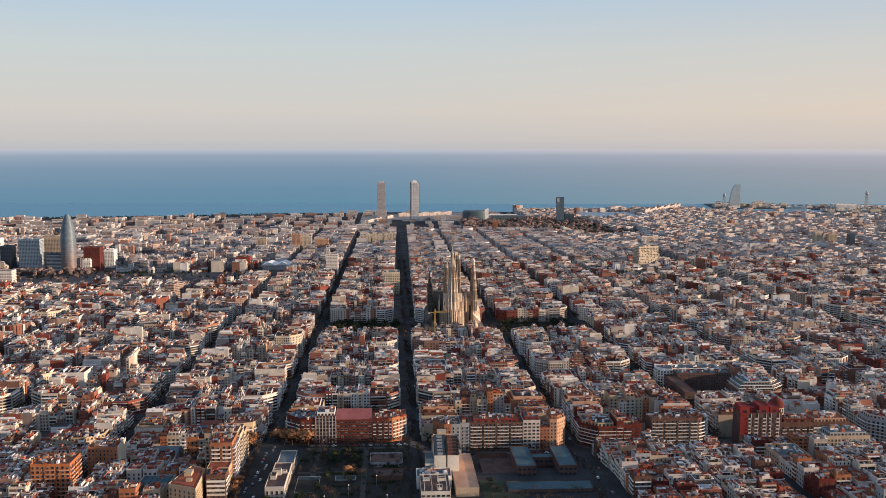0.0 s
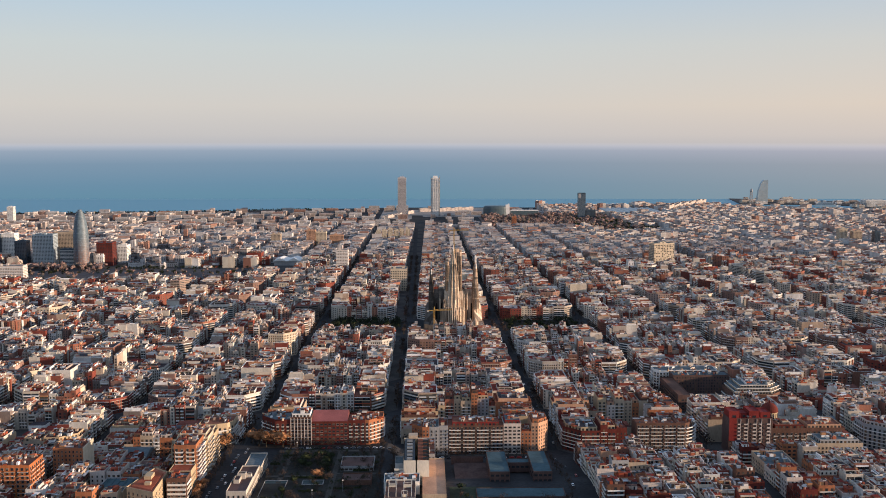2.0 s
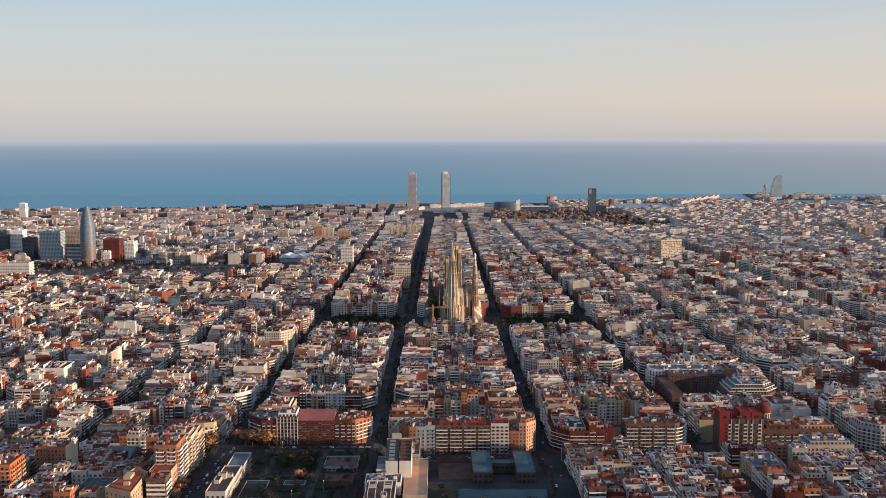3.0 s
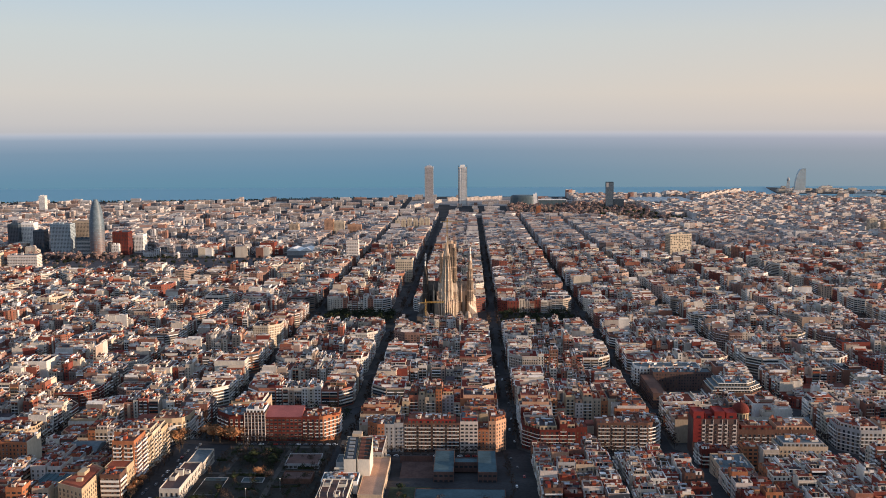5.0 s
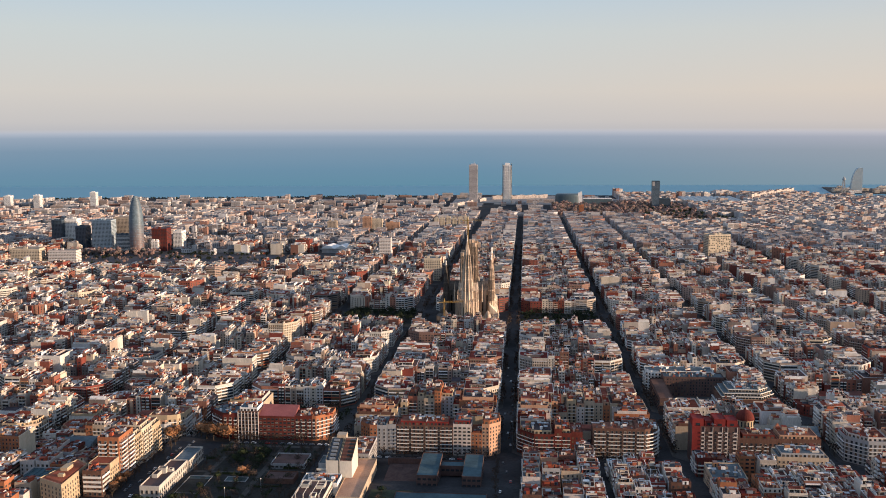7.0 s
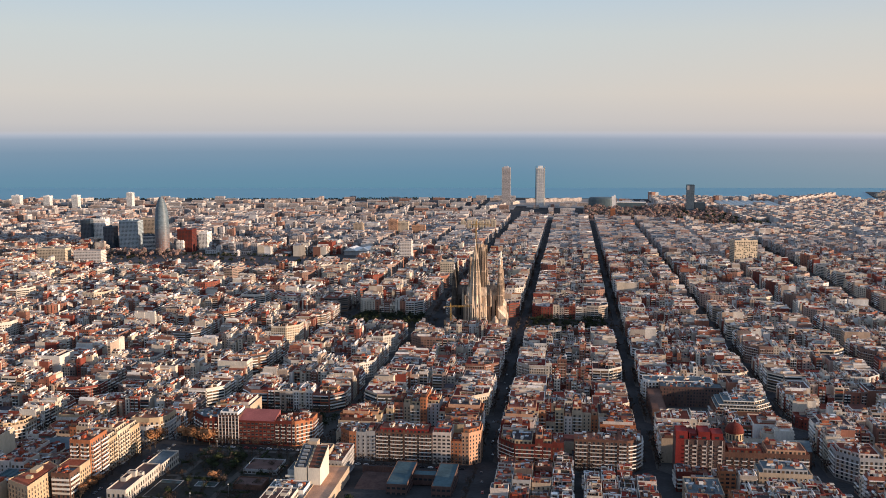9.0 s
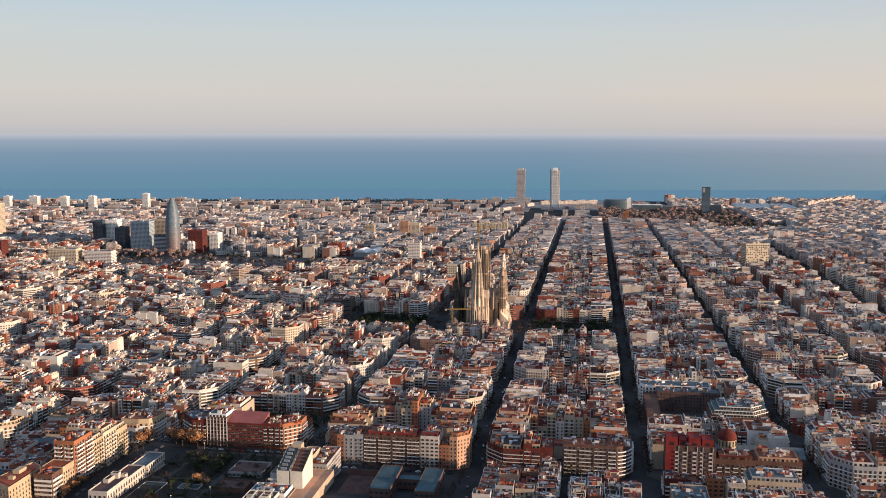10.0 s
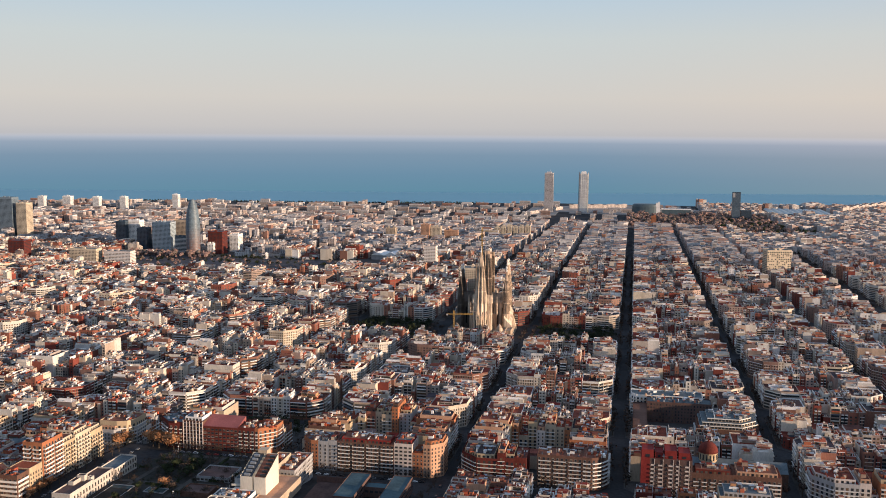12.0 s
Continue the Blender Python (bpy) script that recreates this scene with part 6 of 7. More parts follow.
def row_of_houses(x0, x1, top, bottom, open_edges, lo, hi, group, as_things, skip=None):
    """A row of narrow houses down the hillside, between two lanes."""
    y = top
    while y > bottom:
        d = dr.uniform(8, 14)
        if skip and skip(y, d):
            y -= 4
            continue
        poly = rect(x0 + dr.uniform(0, 1.0), x1 - dr.uniform(0, 1.0), y - d, y)
        h = dr.uniform(lo, hi) if dr.random() < 0.8 else dr.uniform(hi, hi * 1.3)
        if as_things:
            lab, walls = dr.choice(LABELS)
            house(lab, poly, open_edges, h, dr.choice(walls), dr.choice((M_TERRA, M_TERRA, M_FLATROOF, M_REDPAINT if "red" in lab else M_TERRA, O_ROOF)), dr.choice(("windows", "windows", "balconies", "wide")), single=False, clutter=3, group=group, rng=dr, rim=dr.uniform(0.6, 1.4), high=dr.choice((0.4, 0.9)))
        else:
            apartment(district("front"), poly, open_edges, ground_z(y - d / 2), h, dr, True)
        y -= d + (0.3 if dr.random() < 0.85 else 5)


for x0, x1, e in ((147, 161, (0, 3)), (161, 175, (0,)), (175, 189, (0,)), (189, 204, (0, 1)), (212, 224, (0, 3)), (224, 236, (0,)), (236, 248, (0,)), (248, 262, (0, 1))):
    row_of_houses(x0, x1, -474.0 if x0 < 200 else -500.0, -650, e, 7, 13, D, x0 < 176 or x0 > 246)
for x0, x1, e in ((280, 293, (0, 3)), (293, 306, (0, 1)), (309, 322, (0, 3)), (322, 335, (0, 1)), (338, 350, (0, 3)), (350, 362, (0,)), (362, 375, (0,)), (375, 388, (0, 1)), (414, 427, (0, 3)), (427, 440, (0,)), (440, 453, (0, 1)), (456, 468, (0, 3))):
    row_of_houses(x0, x1, -478.0, -650, e, 8, 15, D, x0 < 322, (lambda y, d: y - d < -492 and y > -520) if 330 <= x0 < 388 else (lambda y, d: y - d < -514 and y > -553) if 275 < x0 < 310 else None)
house("cream office block with rows of small windows", rect(337, 374, -516, -496), (0, 1, 3), 21, M_TAN, M_FLATROOF, "windows", clutter=8, bay=2.9, penthouse=M_GREY)
house("low cream workshop under white roof parapets", rect(283, 308, -550, -518), (0, 1, 3), 12, M_TAN, M_FLATROOF, "windows", clutter=5, bay=3.4)
# hillside houses to the east
W = "houses of the eastern hillside"
for x0, x1, e in ((-215, -203, (0, 1)), (-227, -215, (0, 3)), (-240, -229, (0, 1)), (-252, -240, (0, 3)), (-281, -268, (0, 1)), (-294, -281, (0,)), (-308, -294, (0,)), (-322, -308, (0, 3)), (-340, -326, (0, 1)), (-354, -340, (0, 3))):
    row_of_houses(x0, x1, -474.0, -650, e, 7, 14, W, x0 > -235, (lambda y, d: y - d < -462 and y > -504 or y - d < -567 and y > -597) if -235 < x0 < -204 else (lambda y, d: y - d < -565 and y > -595) if -290 < x0 < -252 else (lambda y, d: y - d < -512 and y > -545) if -270 < x0 < -225 else None)
house("orange brick tower with stacked balconies", rect(-286, -258, -592, -568), (0, 1, 3), 26, M_BRIGHTBRICK, M_TERRA, "balconies", clutter=6, deep=1.2, high=0.9, panel=M_BRIGHTBRICK, split=3)
t = house("orange brick tower with a cream side wall", [(-262, -540), (-239, -541), (-240, -517), (-262, -517)], (0, 1, 3), 26, M_ORANGE, M_TERRA, "windows", clutter=4)
g = Geo()
g.add([(11.9, -12.3, 0), (11.3, 11.9, 0), (11.3, 11.9, 27.4), (11.9, -12.3, 27.4), (12.4, -12.3, 0), (11.8, 11.9, 0), (11.8, 11.9, 27.4), (12.4, -12.3, 27.4)], [[4, 5, 6, 7], [3, 7, 6, 2], [0, 4, 7, 3], [1, 2, 6, 5]], 0)
part("side_wall", g, M_IVORY, t, "blank cream side wall")
# low workshop under a blue-grey roof and a dark shed among the hillside houses
t = house("low workshop under a blue-grey metal roof", rect(-211, -188, -593, -571), (0, 1, 3), 9, M_GREY, M_TEALROOF, "wide", clutter=0, group=W)
for k in range(5):
    g = Geo()
    g.box(-9 + 4.5 * k, 0, 9, 0.3, 21, 0.35, 0)
    part("roof_seam", g, M_TEALROOF, t, "raised roof seam")
t = house("dark grey workshop with a pitched roof", rect(-232, -204, -500, -470), (0, 1, 3), 10, M_DARKBROWN, M_FLATROOF, "wide", clutter=0, group=W)
g = Geo()
g.add([(-14.2, -15.2, 10.6), (14.2, -15.2, 10.6), (14.2, 15.2, 10.6), (-14.2, 15.2, 10.6), (-14.2, 0, 14.5), (14.2, 0, 14.5)], [[0, 1, 5, 4], [2, 3, 4, 5], [1, 2, 5], [3, 0, 4]], 0)
part("pitched_roof", g, M_FLATROOF, t, "dark pitched roof")
row_of_houses(-186, -174, -474, -566, (0, 1), 6, 11, W, True)
row_of_houses(-201, -188, -505, -568, (0, 3), 6, 12, W, True)
row_of_houses(-201, -188, -596, -650, (0, 3), 6, 12, W, True)

for x0, x1 in ((-392, -366), (-420, -394), (-450, -424), (468, 496), (496, 521), (546, 572), (574, 600)):
    y = -474.0
    while y > -650:
        d = dr.uniform(11, 18)
        apartment(district("front"), rect(x0 + 1, x1 - 1, y - d, y), (0, 1, 3), ground_z(y), dr.uniform(10, 22), dr, True)
        y -= d + (0.3 if dr.random() < 0.8 else 7)

# ---- the rest of the first row ----
G = "apartment houses of the first row"
for k, poly, edges, h in near_lots:
    if not -3 <= k <= 3 or k in (-3, 3) and np.mean(poly, 0)[1] > -430 or k in (-2, 2) and np.mean(poly, 0)[1] > -385:
        apartment(district("front"), poly, edges, ground_z(np.mean([q[1] for q in poly])), h, rng, True)
        continue
    lab = rng.choice(("cream apartment house with a cluttered roof terrace", "tan apartment house with balconies", "terracotta-toned apartment house with a flat roof", "pale grey apartment house with roof huts"))
    h = h * 0.86 if k < -1 else h
    wall = rng.choice((M_CREAM, M_SHELL, O_WALL)) if lab.startswith("cream") else M_TAN if lab.startswith("tan") else M_ORANGE if lab.startswith("terra") else M_GREY
    if k == 1 and np.mean(poly, 0)[1] < -410:
        lab, wall = "dark red brick apartment house with a cluttered roof", M_BRICK
    house(lab, poly, edges, h, wall, None, rng.choice(("windows", "balconies", "balconies", "balconies")), single=False, clutter=rng.randint(3, 6), group=G, penthouse=rng.choice((None, M_SALMON, M_CREAM, M_SHELL, M_BROWN)), high=rng.choice((0.35, 0.5, 0.9)))

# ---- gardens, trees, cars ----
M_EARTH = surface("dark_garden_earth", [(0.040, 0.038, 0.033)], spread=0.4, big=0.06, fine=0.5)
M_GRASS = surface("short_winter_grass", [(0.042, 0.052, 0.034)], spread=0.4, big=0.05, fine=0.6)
g = Geo()
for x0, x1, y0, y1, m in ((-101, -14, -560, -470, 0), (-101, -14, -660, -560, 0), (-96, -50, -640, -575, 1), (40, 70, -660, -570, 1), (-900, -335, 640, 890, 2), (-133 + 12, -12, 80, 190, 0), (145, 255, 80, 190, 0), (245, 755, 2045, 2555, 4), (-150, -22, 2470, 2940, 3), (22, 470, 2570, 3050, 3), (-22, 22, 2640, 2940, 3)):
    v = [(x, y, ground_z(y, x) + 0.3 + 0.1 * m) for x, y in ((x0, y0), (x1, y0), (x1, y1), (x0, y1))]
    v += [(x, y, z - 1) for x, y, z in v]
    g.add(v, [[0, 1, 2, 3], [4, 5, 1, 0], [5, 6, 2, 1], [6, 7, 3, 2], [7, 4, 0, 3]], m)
# park earth is tinted like the haze-paled crowns, to lighten their gaps
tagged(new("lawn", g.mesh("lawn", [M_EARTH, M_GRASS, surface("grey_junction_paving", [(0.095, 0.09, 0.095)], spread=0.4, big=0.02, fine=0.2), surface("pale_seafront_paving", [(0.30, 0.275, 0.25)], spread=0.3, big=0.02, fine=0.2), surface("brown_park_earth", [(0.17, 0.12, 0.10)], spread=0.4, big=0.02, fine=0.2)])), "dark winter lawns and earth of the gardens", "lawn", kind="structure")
house("low garden pavilion with a dark flat roof", rect(-44, -18, -532, -508), (0, 1, 2, 3), 4, M_GREY, M_DARKBROWN, "wide", single=False, clutter=0, name="garden_pavilion")
house("low garden shed with a dark roof", rect(-40, -18, -566, -550), (0, 1, 2, 3), 3.5, M_BROWN, M_DARKBROWN, "wide", single=False, clutter=0, name="garden_pavilion")


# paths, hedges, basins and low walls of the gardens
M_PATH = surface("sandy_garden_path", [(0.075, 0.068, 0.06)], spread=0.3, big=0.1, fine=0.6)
M_BASIN = surface("dark_green_basin_water", [(0.015, 0.04, 0.042)], rough=0.45, spec=0.2, spread=0.3, bump=0.1)
for x0, x1, y0, y1 in ((-100, -16, -478, -473), (-50, -46, -560, -478), (-50, -46, -660, -560), (-90, -86, -560, -478), (-100, -50, -546, -542), (-46, -16, -540, -537), (-900, -335, 694, 712), (-900, -335, 748, 758), (-900, -335, 806, 824), (-610, -596, 640, 890), (-480, -466, 640, 890)):
    pg = Geo()
    za, zb = ground_z(y0, x0) + 0.45, ground_z(y1, x0) + 0.45
    pg.add([(x0, y0, za), (x1, y0, za), (x1, y1, zb), (x0, y1, zb), (x0, y0, za - 0.4), (x1, y0, za - 0.4), (x1, y1, zb - 0.4), (x0, y1, zb - 0.4)], [[0, 1, 2, 3], [4, 5, 1, 0], [5, 6, 2, 1], [6, 7, 3, 2], [7, 4, 0, 3]], 0)
    tagged(new("garden_path", pg.mesh("garden_path", [M_PATH])), "sandy path between dark lawns", "path", kind="structure")
for cx, cy, w, d in ((-90, -572, 17, 34), (-62, -560, 16, 9)):
    b = thing("garden_basin", (cx, cy, ground_z(cy, cx) + 0.3), "rectangular dark green water basin with a stone rim", "pond")
    pg = Geo()
    pg.body(rect(-w / 2, w / 2, -d / 2, d / 2), 0, 0.3, 0, 1, rim=0.35, thick=0.5)
    part("rim", pg, [M_GREY, M_BASIN], b)
hr = random.Random(4)
for _ in range(22):
    x, y = hr.uniform(-98, -24), hr.uniform(-640, -484)
    w, d = (hr.uniform(6, 18), 1.2) if hr.random() < 0.5 else (1.2, hr.uniform(6, 18))
    hg = thing("hedge", (x, y, ground_z(y, x) + 0.2), "clipped dark hedge in the gardens", "hedge", "hedges of the gardens")
    pg = Geo()
    pg.prism(rect(-w / 2, w / 2, -d / 2, d / 2), 0, hr.uniform(0.9, 1.8), 0, 0, 0.06)
    lobe = np.array([[hr.uniform(-w / 2, w / 2), hr.uniform(-d / 2, d / 2), hr.uniform(0.5, 1.7)] for _ in range(60)])
    e1, e2 = np.array([[hr.gauss(0, 0.35) for _ in range(3)] for _ in range(60)]), np.array([[hr.gauss(0, 0.35) for _ in range(3)] for _ in range(60)])
    pg.quads(np.stack([lobe - e1, lobe - e2, lobe + e1, lobe + e2], 1), 0)
    part("foliage", pg, [M_LEAF_DARK], hg)
for x, y in ((-58, -600), (-74, -622), (-84, -482), (-38, -580), (-30, -622)):
    lp = thing("lamp_post", (x, y, ground_z(y, x) + 0.3), "thin pale garden lamp post", "street lamp", "lamp posts of the gardens")
    pg = Geo()
    lathe(pg, [(0.16, 0), (0.1, 9)], 6, 0)
    part("pole", pg, M_METAL, lp)
    pg = Geo()
    lathe(pg, [(0.1, 9), (0.45, 9.2), (0.4, 9.6), (0.05, 9.8)], 8, 0)
    part("lantern", pg, M_WHITE, lp)


def crown_quads(r, cx, cy, cz, rx, rz, n, size):
    """Leaf clumps: small tilted quads, thick near the outside, with gaps."""
    out = np.zeros((n, 4, 3))
    lobes = [(r.gauss(0, 0.5) * rx, r.gauss(0, 0.5) * rx, r.uniform(-0.4, 0.5) * rz, r.uniform(0.4, 0.7)) for _ in range(7)]
    for i in range(n):
        lx, ly, lz, lr = lobes[i % 7]
        a, b = r.uniform(0, 2 * math.pi), r.uniform(-1, 1)
        k = lr * r.uniform(0.55, 1.05)
        c = np.array([cx + lx * 0.8 + rx * k * math.cos(a) * math.sqrt(1 - b * b), cy + ly * 0.8 + rx * k * math.sin(a) * math.sqrt(1 - b * b), cz + lz * 0.8 + rz * k * b])
        u = np.array([r.gauss(0, 1), r.gauss(0, 1), r.gauss(0, 1)])
        u /= np.linalg.norm(u)
        w = np.cross(u, [r.gauss(0, 1), r.gauss(0, 1), r.gauss(0, 1)])
        w /= np.linalg.norm(w)
        s = size * r.uniform(0.5, 1.1)
        out[i] = [c - u * s, c - w * s * 0.7, c + u * s, c + w * s * 0.7]
    return out


def limb(g, a, b, r0, r1, mat=0):
    a, b = np.asarray(a, float), np.asarray(b, float)
    d = b - a
    d /= np.linalg.norm(d)
    s = np.cross(d, [0.3, 0.9, 0.1])
    s /= np.linalg.norm(s)
    q = np.cross(d, s)
    an = np.arange(5) * 2 * math.pi / 5
    ring = np.outer(np.cos(an), s) + np.outer(np.sin(an), q)
    g.add(np.r_[a + ring * r0, b + ring * r1], [[i, (i + 1) % 5, 5 + (i + 1) % 5, 5 + i] for i in range(5)] + [[5, 6, 7, 8, 9]], mat)


def clump(g, r, cx, cy, cz, rx, rz, mat):
    """An uneven knot of twigs that fills the inside of a far crown."""
    rings, seg = 4, 6
    v = []
    for i in range(rings + 1):
        a = math.pi * i / rings
        for k in range(seg):
            q = r.uniform(0.6, 1.05)
            b = 2 * math.pi * (k + 0.5 * (i % 2)) / seg
            v.append((cx + rx * q * math.sin(a) * math.cos(b), cy + rx * q * math.sin(a) * math.sin(b), cz + rz * q * math.cos(a)))
    f = [[i * seg + k, (i + 1) * seg + k, (i + 1) * seg + (k + 1) % seg, i * seg + (k + 1) % seg] for i in range(rings) for k in range(seg)]
    g.add(v, f, mat)


TREES = {}


def tree_model(kind, seed):
    r = random.Random(seed)
    leaf, n, rx, rz, h, label = {"plane": (M_LEAF_BROWN, 420, 4.2, 3.6, 5.6, "plane tree with rust-brown winter leaves"), "dark": (M_LEAF_DARK, 460, 4.4, 3.4, 5.0, "dark evergreen garden tree"), "bare": (M_TWIG, 260, 3.4, 3.4, 5.4, "almost bare street tree with thin brown twigs")}[kind]
    t = thing("tree", (0, 0, 0), label, "tree", "trees of the gardens and streets")
    g = Geo()
    limb(g, (0, 0, -0.5), (r.uniform(-0.3, 0.3), r.uniform(-0.3, 0.3), h * 0.5), 0.32, 0.22)
    for k in range(6):
        a = k * 1.05 + r.uniform(-0.3, 0.3)
        limb(g, (0, 0, h * (0.38 + 0.03 * k)), (rx * 0.6 * math.cos(a), rx * 0.6 * math.sin(a), h + r.uniform(-1, 1.8)), 0.15, 0.05)
    part("trunk", g, M_BARK, t, "dark trunk with limbs")
    g = Geo()
    g.quads(crown_quads(r, 0, 0, h + 0.6, rx, rz, n, 0.55 if kind != "bare" else 0.4), 0)
    if kind != "bare":
        for _ in range(3):
            clump(g, r, r.uniform(-1.4, 1.4), r.uniform(-1.4, 1.4), h + r.uniform(0.2, 1.2), rx * 0.7, rz * 0.62, 0)
    part("crown", g, leaf, t)
    return t


def plant(kind, x, y, s, r):
    seed = r.randint(0, 2)
    m = pose(x, y, ground_z(y, x), 0, 0, r.uniform(0, 360)) @ Matrix.Scale(s, 4)
    if (kind, seed) not in TREES:
        TREES[(kind, seed)] = tree_model(kind, seed * 11 + len(kind))
        TREES[(kind, seed)].matrix_basis = m
        return
    c = copy_thing(TREES[(kind, seed)], m)
    c.matrix_basis = m


tr = random.Random(9)
for x, y in ((-127, -450), (-120, -457), (-113, -460), (-106, -459), (-99, -461), (-121, -448), (-146, -455), (-150, -462)):
    plant("plane", x, y, tr.uniform(1.3, 1.7), tr)
for x, y in ((-141, -592), (-141, -581), (-141, -570), (-60, -552)):
    plant("plane", x, y, tr.uniform(0.8, 1.0), tr)
for k in range(16):
    plant("bare", -92 + k * 5.2 + tr.uniform(-1, 1), -461 + tr.uniform(-1, 1), tr.uniform(0.6, 0.95), tr)
for k in range(18):
    plant("bare", 20 + k * 6.2 + tr.uniform(-1, 1), -461 + tr.uniform(-1.5, 1), tr.uniform(0.6, 0.95), tr)
for k in range(13):
    for x in (-12, -3):
        plant("bare", x + tr.uniform(-1, 1), -472 - k * 13 + tr.uniform(-2, 2), tr.uniform(0.7, 1.0), tr)
for k in range(12):
    plant("bare", -139 + tr.uniform(-1, 1), -478 - k * 12, tr.uniform(0.6, 1.0), tr)
    plant("bare", 128 + tr.uniform(-1, 1), -478 - k * 13, tr.uniform(0.5, 0.9), tr)
for _ in range(15):
    plant("dark", tr.uniform(-80, -54), tr.uniform(-530, -492), tr.uniform(0.6, 0.9), tr)
for _ in range(16):
    plant(tr.choice(("dark", "bare")), tr.uniform(-98, -20), tr.uniform(-640, -545), tr.uniform(0.5, 1.0), tr)
for _ in range(8):
    plant("dark", tr.uniform(-118, -100), tr.uniform(-625, -608), tr.uniform(0.6, 0.9), tr)
for _ in range(10):
    plant(tr.choice(("dark", "bare")), tr.uniform(42, 66), tr.uniform(-640, -575), tr.uniform(0.4, 0.7), tr)


def tree_mass(label, spots, leaf, n, size, filled=False):
    g = Geo()
    for x, y, s in spots:
        z = ground_z(y, x)
        limb(g, (x, y, z - 0.5), (x, y, z + 5 * s), 0.3 * s, 0.15 * s, 1)
        g.quads(crown_quads(tr, x, y, z + 6.2 * s, 4.0 * s, 3.6 * s, n, size * s), 0)
        if filled:
            for _ in range(1 + (s > 1.4)):
                clump(g, tr, x + tr.uniform(-2, 2) * s, y + tr.uniform(-2, 2) * s, z + tr.uniform(5, 7) * s, 3.4 * s, 2.8 * s, 0)
    tagged(new("street_trees", g.mesh("street_trees", [leaf, M_BARK])), label, "trees", kind="stuff")


spots = []
for k in range(-4, 6):
    for s in ((-2.4, -1, 1, 2.4) if k == 5 else (-1, 1)):
        for y in np.arange(-455, 1500 if k == 5 else 1100 if k in (0, 1, 2, 3, -1) else 260, 7.5):
            jy = (y - ROW0) % PITCH
            if 24 < jy < PITCH - 24 and seen_wedge(k * PITCH, y, 0) and tr.random() < 0.8:
                spots.append((k * PITCH + s * 6.5 + tr.uniform(-0.6, 0.6), y + tr.uniform(-1.5, 1.5), tr.uniform(0.8, 1.2)))
for j in range(0, 6):
    for x in np.arange(-330, 430, 9.0):
        jx = x % PITCH
        if 24 < jx < PITCH - 24 and not (j == 0 and -150 < x < 140) and tr.random() < 0.85:
            spots += [(x + tr.uniform(-1, 1), ROW0 + j * PITCH + s * 6.5, tr.uniform(0.8, 1.2)) for s in (-1, 1)]
tree_mass("rows of thin bare street trees", spots, M_TWIG, 24, 1.1)
spots = [(tr.uniform(-118, -14), tr.uniform(82, 188), tr.uniform(0.9, 1.5)) for _ in range(110)] + [(tr.uniform(146, 254), tr.uniform(82, 188), tr.uniform(0.8, 1.3)) for _ in range(100)]
tree_mass("dark evergreen trees of the squares beside the basilica", spots, M_LEAF_DARK, 90, 0.9)
spots = [(tr.uniform(-85, -18), tr.uniform(-385, -342), tr.uniform(0.7, 1.1)) for _ in range(40)]
tree_mass("dark trees of the open court behind the brick row", spots, M_LEAF_DARK, 60, 0.9)
spots = [(tr.uniform(-99, -16), tr.uniform(-645, -480), tr.uniform(0.35, 0.8)) for _ in range(110)]
tree_mass("dense dark shrubs of the gardens", [q for q in spots if abs(q[0] + 90) > 12 or abs(q[1] + 572) > 20], M_LEAF_DARK, 110, 0.6)
spots = [(tr.uniform(-99, -16), tr.uniform(-645, -480), tr.uniform(0.5, 0.95)) for _ in range(80)] + [(tr.uniform(36, 130), tr.uniform(-645, -600), tr.uniform(0.5, 0.9)) for _ in range(40)]
tree_mass("bare brown trees of the gardens", [q for q in spots if abs(q[0] + 90) > 12 or abs(q[1] + 572) > 20], M_TWIG, 110, 0.55)
# leaf colours paled and greyed for the haze over the far park
M_PARK = surface("hazy_winter_park_leaves", [(0.26, 0.17, 0.145), (0.20, 0.14, 0.115), (0.28, 0.18, 0.15), (0.16, 0.13, 0.105)], "island", spread=0.35, bump=0)
spots = [(tr.uniform(-900, -340), tr.choice((tr.uniform(645, 690), tr.uniform(780, 800), tr.uniform(860, 888))), tr.uniform(0.7, 1.3)) for _ in range(170)]
tree_mass("dark trees of the wide junction", spots, M_LEAF_DARK, 60, 1.2)
spots = [(tr.uniform(-900, -690), tr.uniform(842, 905), tr.uniform(1.2, 1.9)) for _ in range(80)] + [(tr.uniform(-900, -340), tr.uniform(650, 885), tr.uniform(0.7, 1.2)) for _ in range(110)] + [(tr.uniform(250, 750), tr.uniform(2050, 2540), tr.uniform(1.5, 2.6)) for _ in range(430)] + [(tr.uniform(605, 845), tr.uniform(1795, 2060), tr.uniform(1.2, 2.0)) for _ in range(70)]
tree_mass("brown winter trees of the far park and the junction", spots, M_PARK, 30, 1.1, True)

spots = [(tr.uniform(605, 845), tr.uniform(1795, 2060), tr.uniform(1.2, 2.0)) for _ in range(45)] + [(tr.uniform(560, 760), tr.uniform(2050, 2400), tr.uniform(1.5, 2.2)) for _ in range(40)]
spots += [(x, float(np.interp(x, [q[0] for q in coast], [q[1] for q in coast])) - tr.uniform(30, 80), tr.uniform(0.7, 1.1)) for x in np.arange(-1900, -380, 5.0)]
tree_mass("dark evergreen trees along the beach and in the far park", spots, M_LEAF_DARK, 30, 1.2, True)

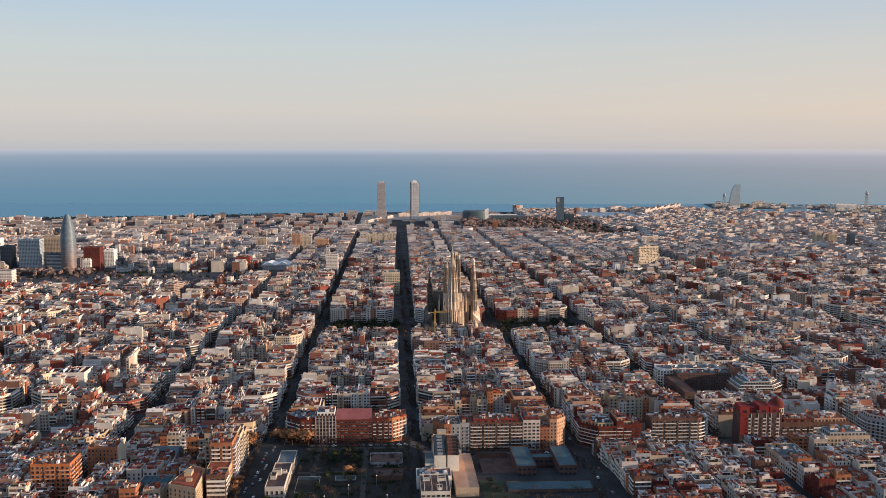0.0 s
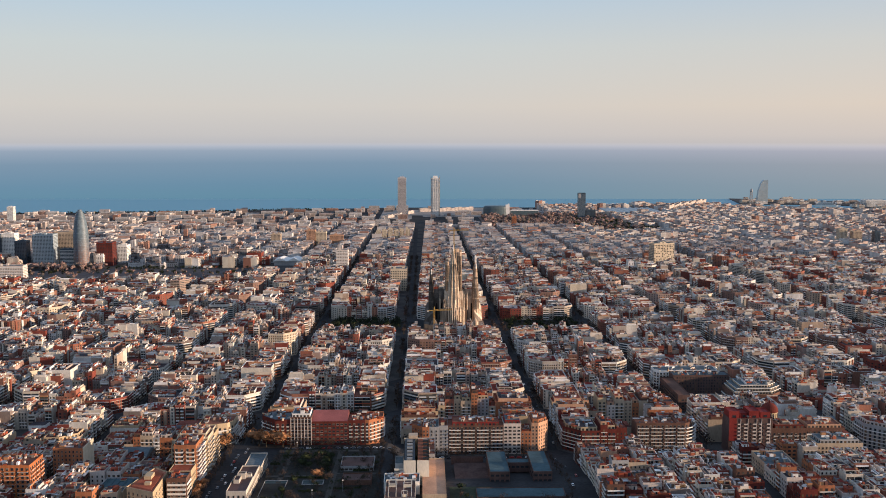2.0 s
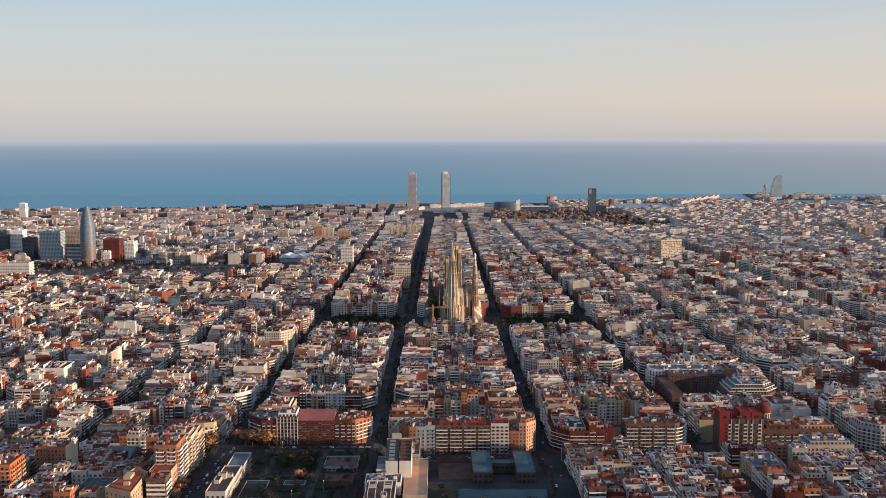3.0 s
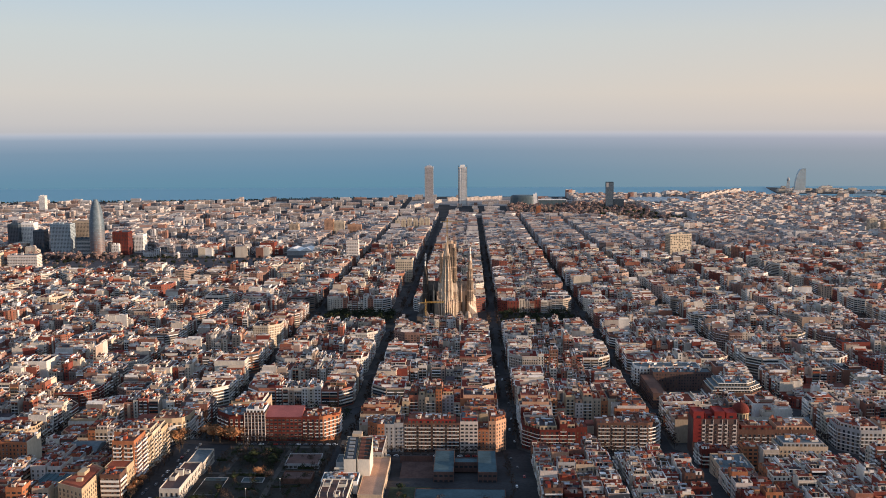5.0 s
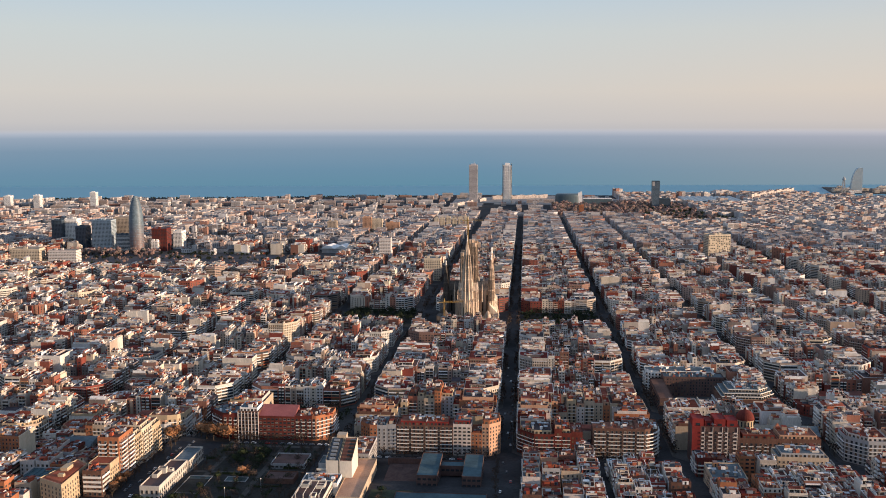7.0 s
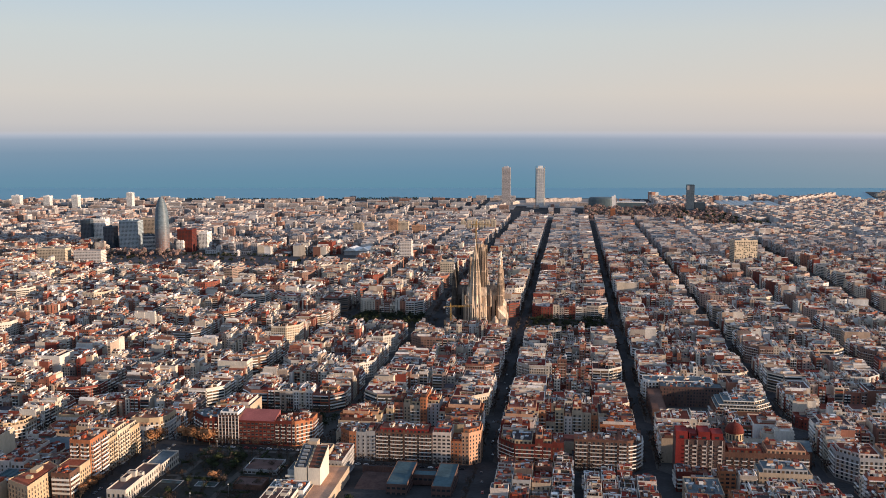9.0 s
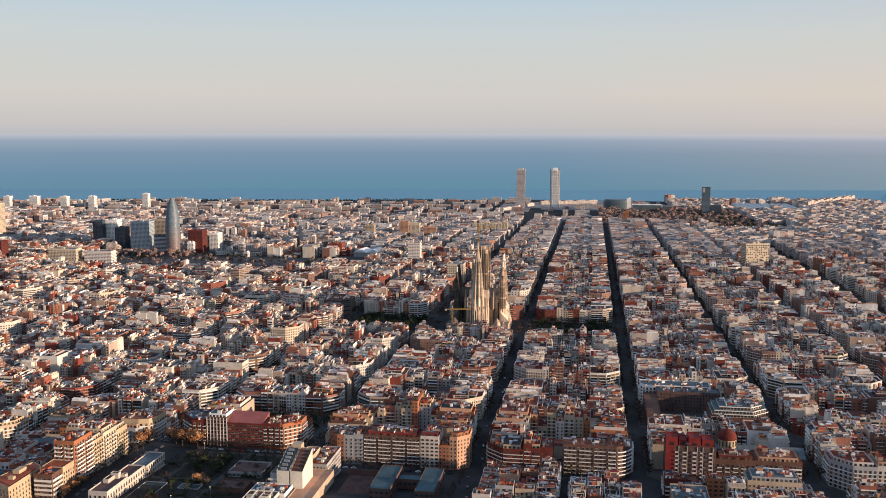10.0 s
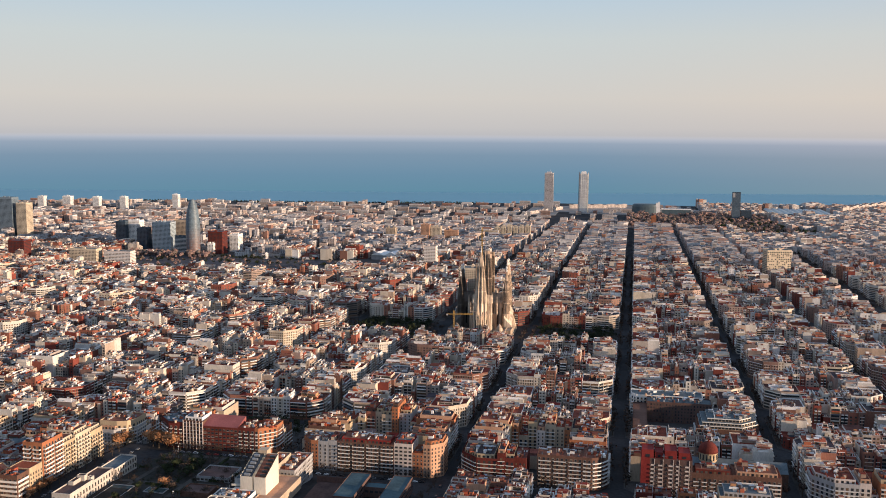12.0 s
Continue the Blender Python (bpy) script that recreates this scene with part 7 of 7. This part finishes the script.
M_CARS = [surface("car_paint_white", [(0.72, 0.72, 0.70)], rough=0.3, spec=0.5, spread=0.05, bump=0), surface("car_paint_grey", [(0.16, 0.17, 0.18)], rough=0.3, spec=0.5, spread=0.05, bump=0), surface("car_paint_black", [(0.02, 0.02, 0.022)], rough=0.3, spec=0.5, spread=0.05, bump=0), surface("car_paint_red", [(0.35, 0.03, 0.02)], rough=0.3, spec=0.5, spread=0.05, bump=0)]
M_TYRE = surface("tyre_rubber", [(0.02, 0.02, 0.02)], spread=0.2)
CAR = {}


def car_model(k):
    name = ("white", "dark grey", "black", "red")[k]
    c = thing("car", (0, 0, 0), f"{name} small car parked or waiting on the asphalt", "car", "cars on the streets")
    g = Geo()
    side = [(-2.1, 0.35), (2.1, 0.35), (2.15, 0.75), (1.9, 0.9), (-2.0, 0.95), (-2.15, 0.7)]
    v = [(x, y, z) for y in (-0.85, 0.85) for x, z in side]
    g.add(v, [list(range(6)), list(range(11, 5, -1))] + [[i, 6 + i, 6 + (i + 1) % 6, (i + 1) % 6] for i in range(6)], 0)
    body = part("body", g, M_CARS[k], c)
    g = Geo()
    g.prism(rect(-1.7, 0.9, -0.78, 0.78), 0.9, 1.42, 0, 1, 0.2)
    part("cabin", g, [M_PANE, M_CARS[k]], body, "glazed cabin")
    for x in (-1.35, 1.35):
        for y in (-0.8, 0.8):
            g = Geo()
            a = np.arange(12) * math.pi / 6
            v = np.r_[np.c_[x + 0.33 * np.cos(a), 0 * a + y - 0.1, 0.33 + 0.33 * np.sin(a)], np.c_[x + 0.33 * np.cos(a), 0 * a + y + 0.1, 0.33 + 0.33 * np.sin(a)]]
            g.add(v, [list(range(12)), list(range(23, 11, -1))] + [[i, (i + 1) % 12, 12 + (i + 1) % 12, 12 + i] for i in range(12)], 0)
            part("wheel", g, M_TYRE, c)
    return c


def park(x, y, turn):
    k = tr.choice((0, 0, 0, 1, 1, 2, 3))
    m = pose(x, y, ground_z(y, x) + 0.02, 0, 0, turn)
    if k not in CAR:
        CAR[k] = car_model(k)
        CAR[k].matrix_basis = m
    else:
        copy_thing(CAR[k], m)


for k in range(15):
    park(-95 + 6.2 * k + tr.uniform(-0.6, 0.6), -466.6, tr.choice((0, 180)))
for k in range(14):
    park(30 + 6.6 * k + tr.uniform(-0.6, 0.6), -465.8, tr.choice((0, 180)))
for k in range(16):
    park(tr.choice((-135, -131.5, -127)), -470 - 9 * k + tr.uniform(-1, 1), 90)
for k in range(5):
    park(tr.choice((132, 135.5, 139)), -476 - 31 * k + tr.uniform(-2, 2), 90)
for k in range(10):
    park(tr.choice((-4, 0, 4)), -380 + 34 * k + tr.uniform(-8, 8), 90)
    park(133.3 + tr.choice((-3, 1, 4)), -420 + 30 * k + tr.uniform(-8, 8), 90)

# ---- the wide city, past what can be counted ----
DISTRICT = {"grid_near": "cream and terracotta apartment blocks with cluttered roof terraces", "grid_left": "sunlit apartment blocks in a regular street grid", "grid_right": "pale apartment blocks in a regular street grid",
            "grid_far": "far pale apartment blocks towards the sea", "harbour": "white sheds and terminals on the harbour quay", "front": "mixed hillside houses with cluttered roof terraces", "courtyards": "low sheds and workshops in the courtyards of the blocks", "old_town": "dense pale old town houses on narrow lanes", "seafront": "mid-rise reddish and cream seafront flats", "east_quarter": "mixed slabs, sheds and offices of the eastern quarter"}
for name, geo in districts.items():
    # far quarters take the haze-paled colours; the old town only their walls
    tagged(new("city_blocks", geo.mesh("city_blocks", CITY_HAZED if name in ("seafront", "grid_far", "east_quarter") else [M_HAZED_WALL] + CITY[1:] if name == "old_town" else CITY)), DISTRICT.get(name, "apartment blocks of the city"), "buildings", kind="stuff")
tagged(new("pavement", pavement.mesh("pavement", [M_PAVE])), "pavement slabs with kerbs round the blocks, darkened for street shade", "pavement", kind="structure")
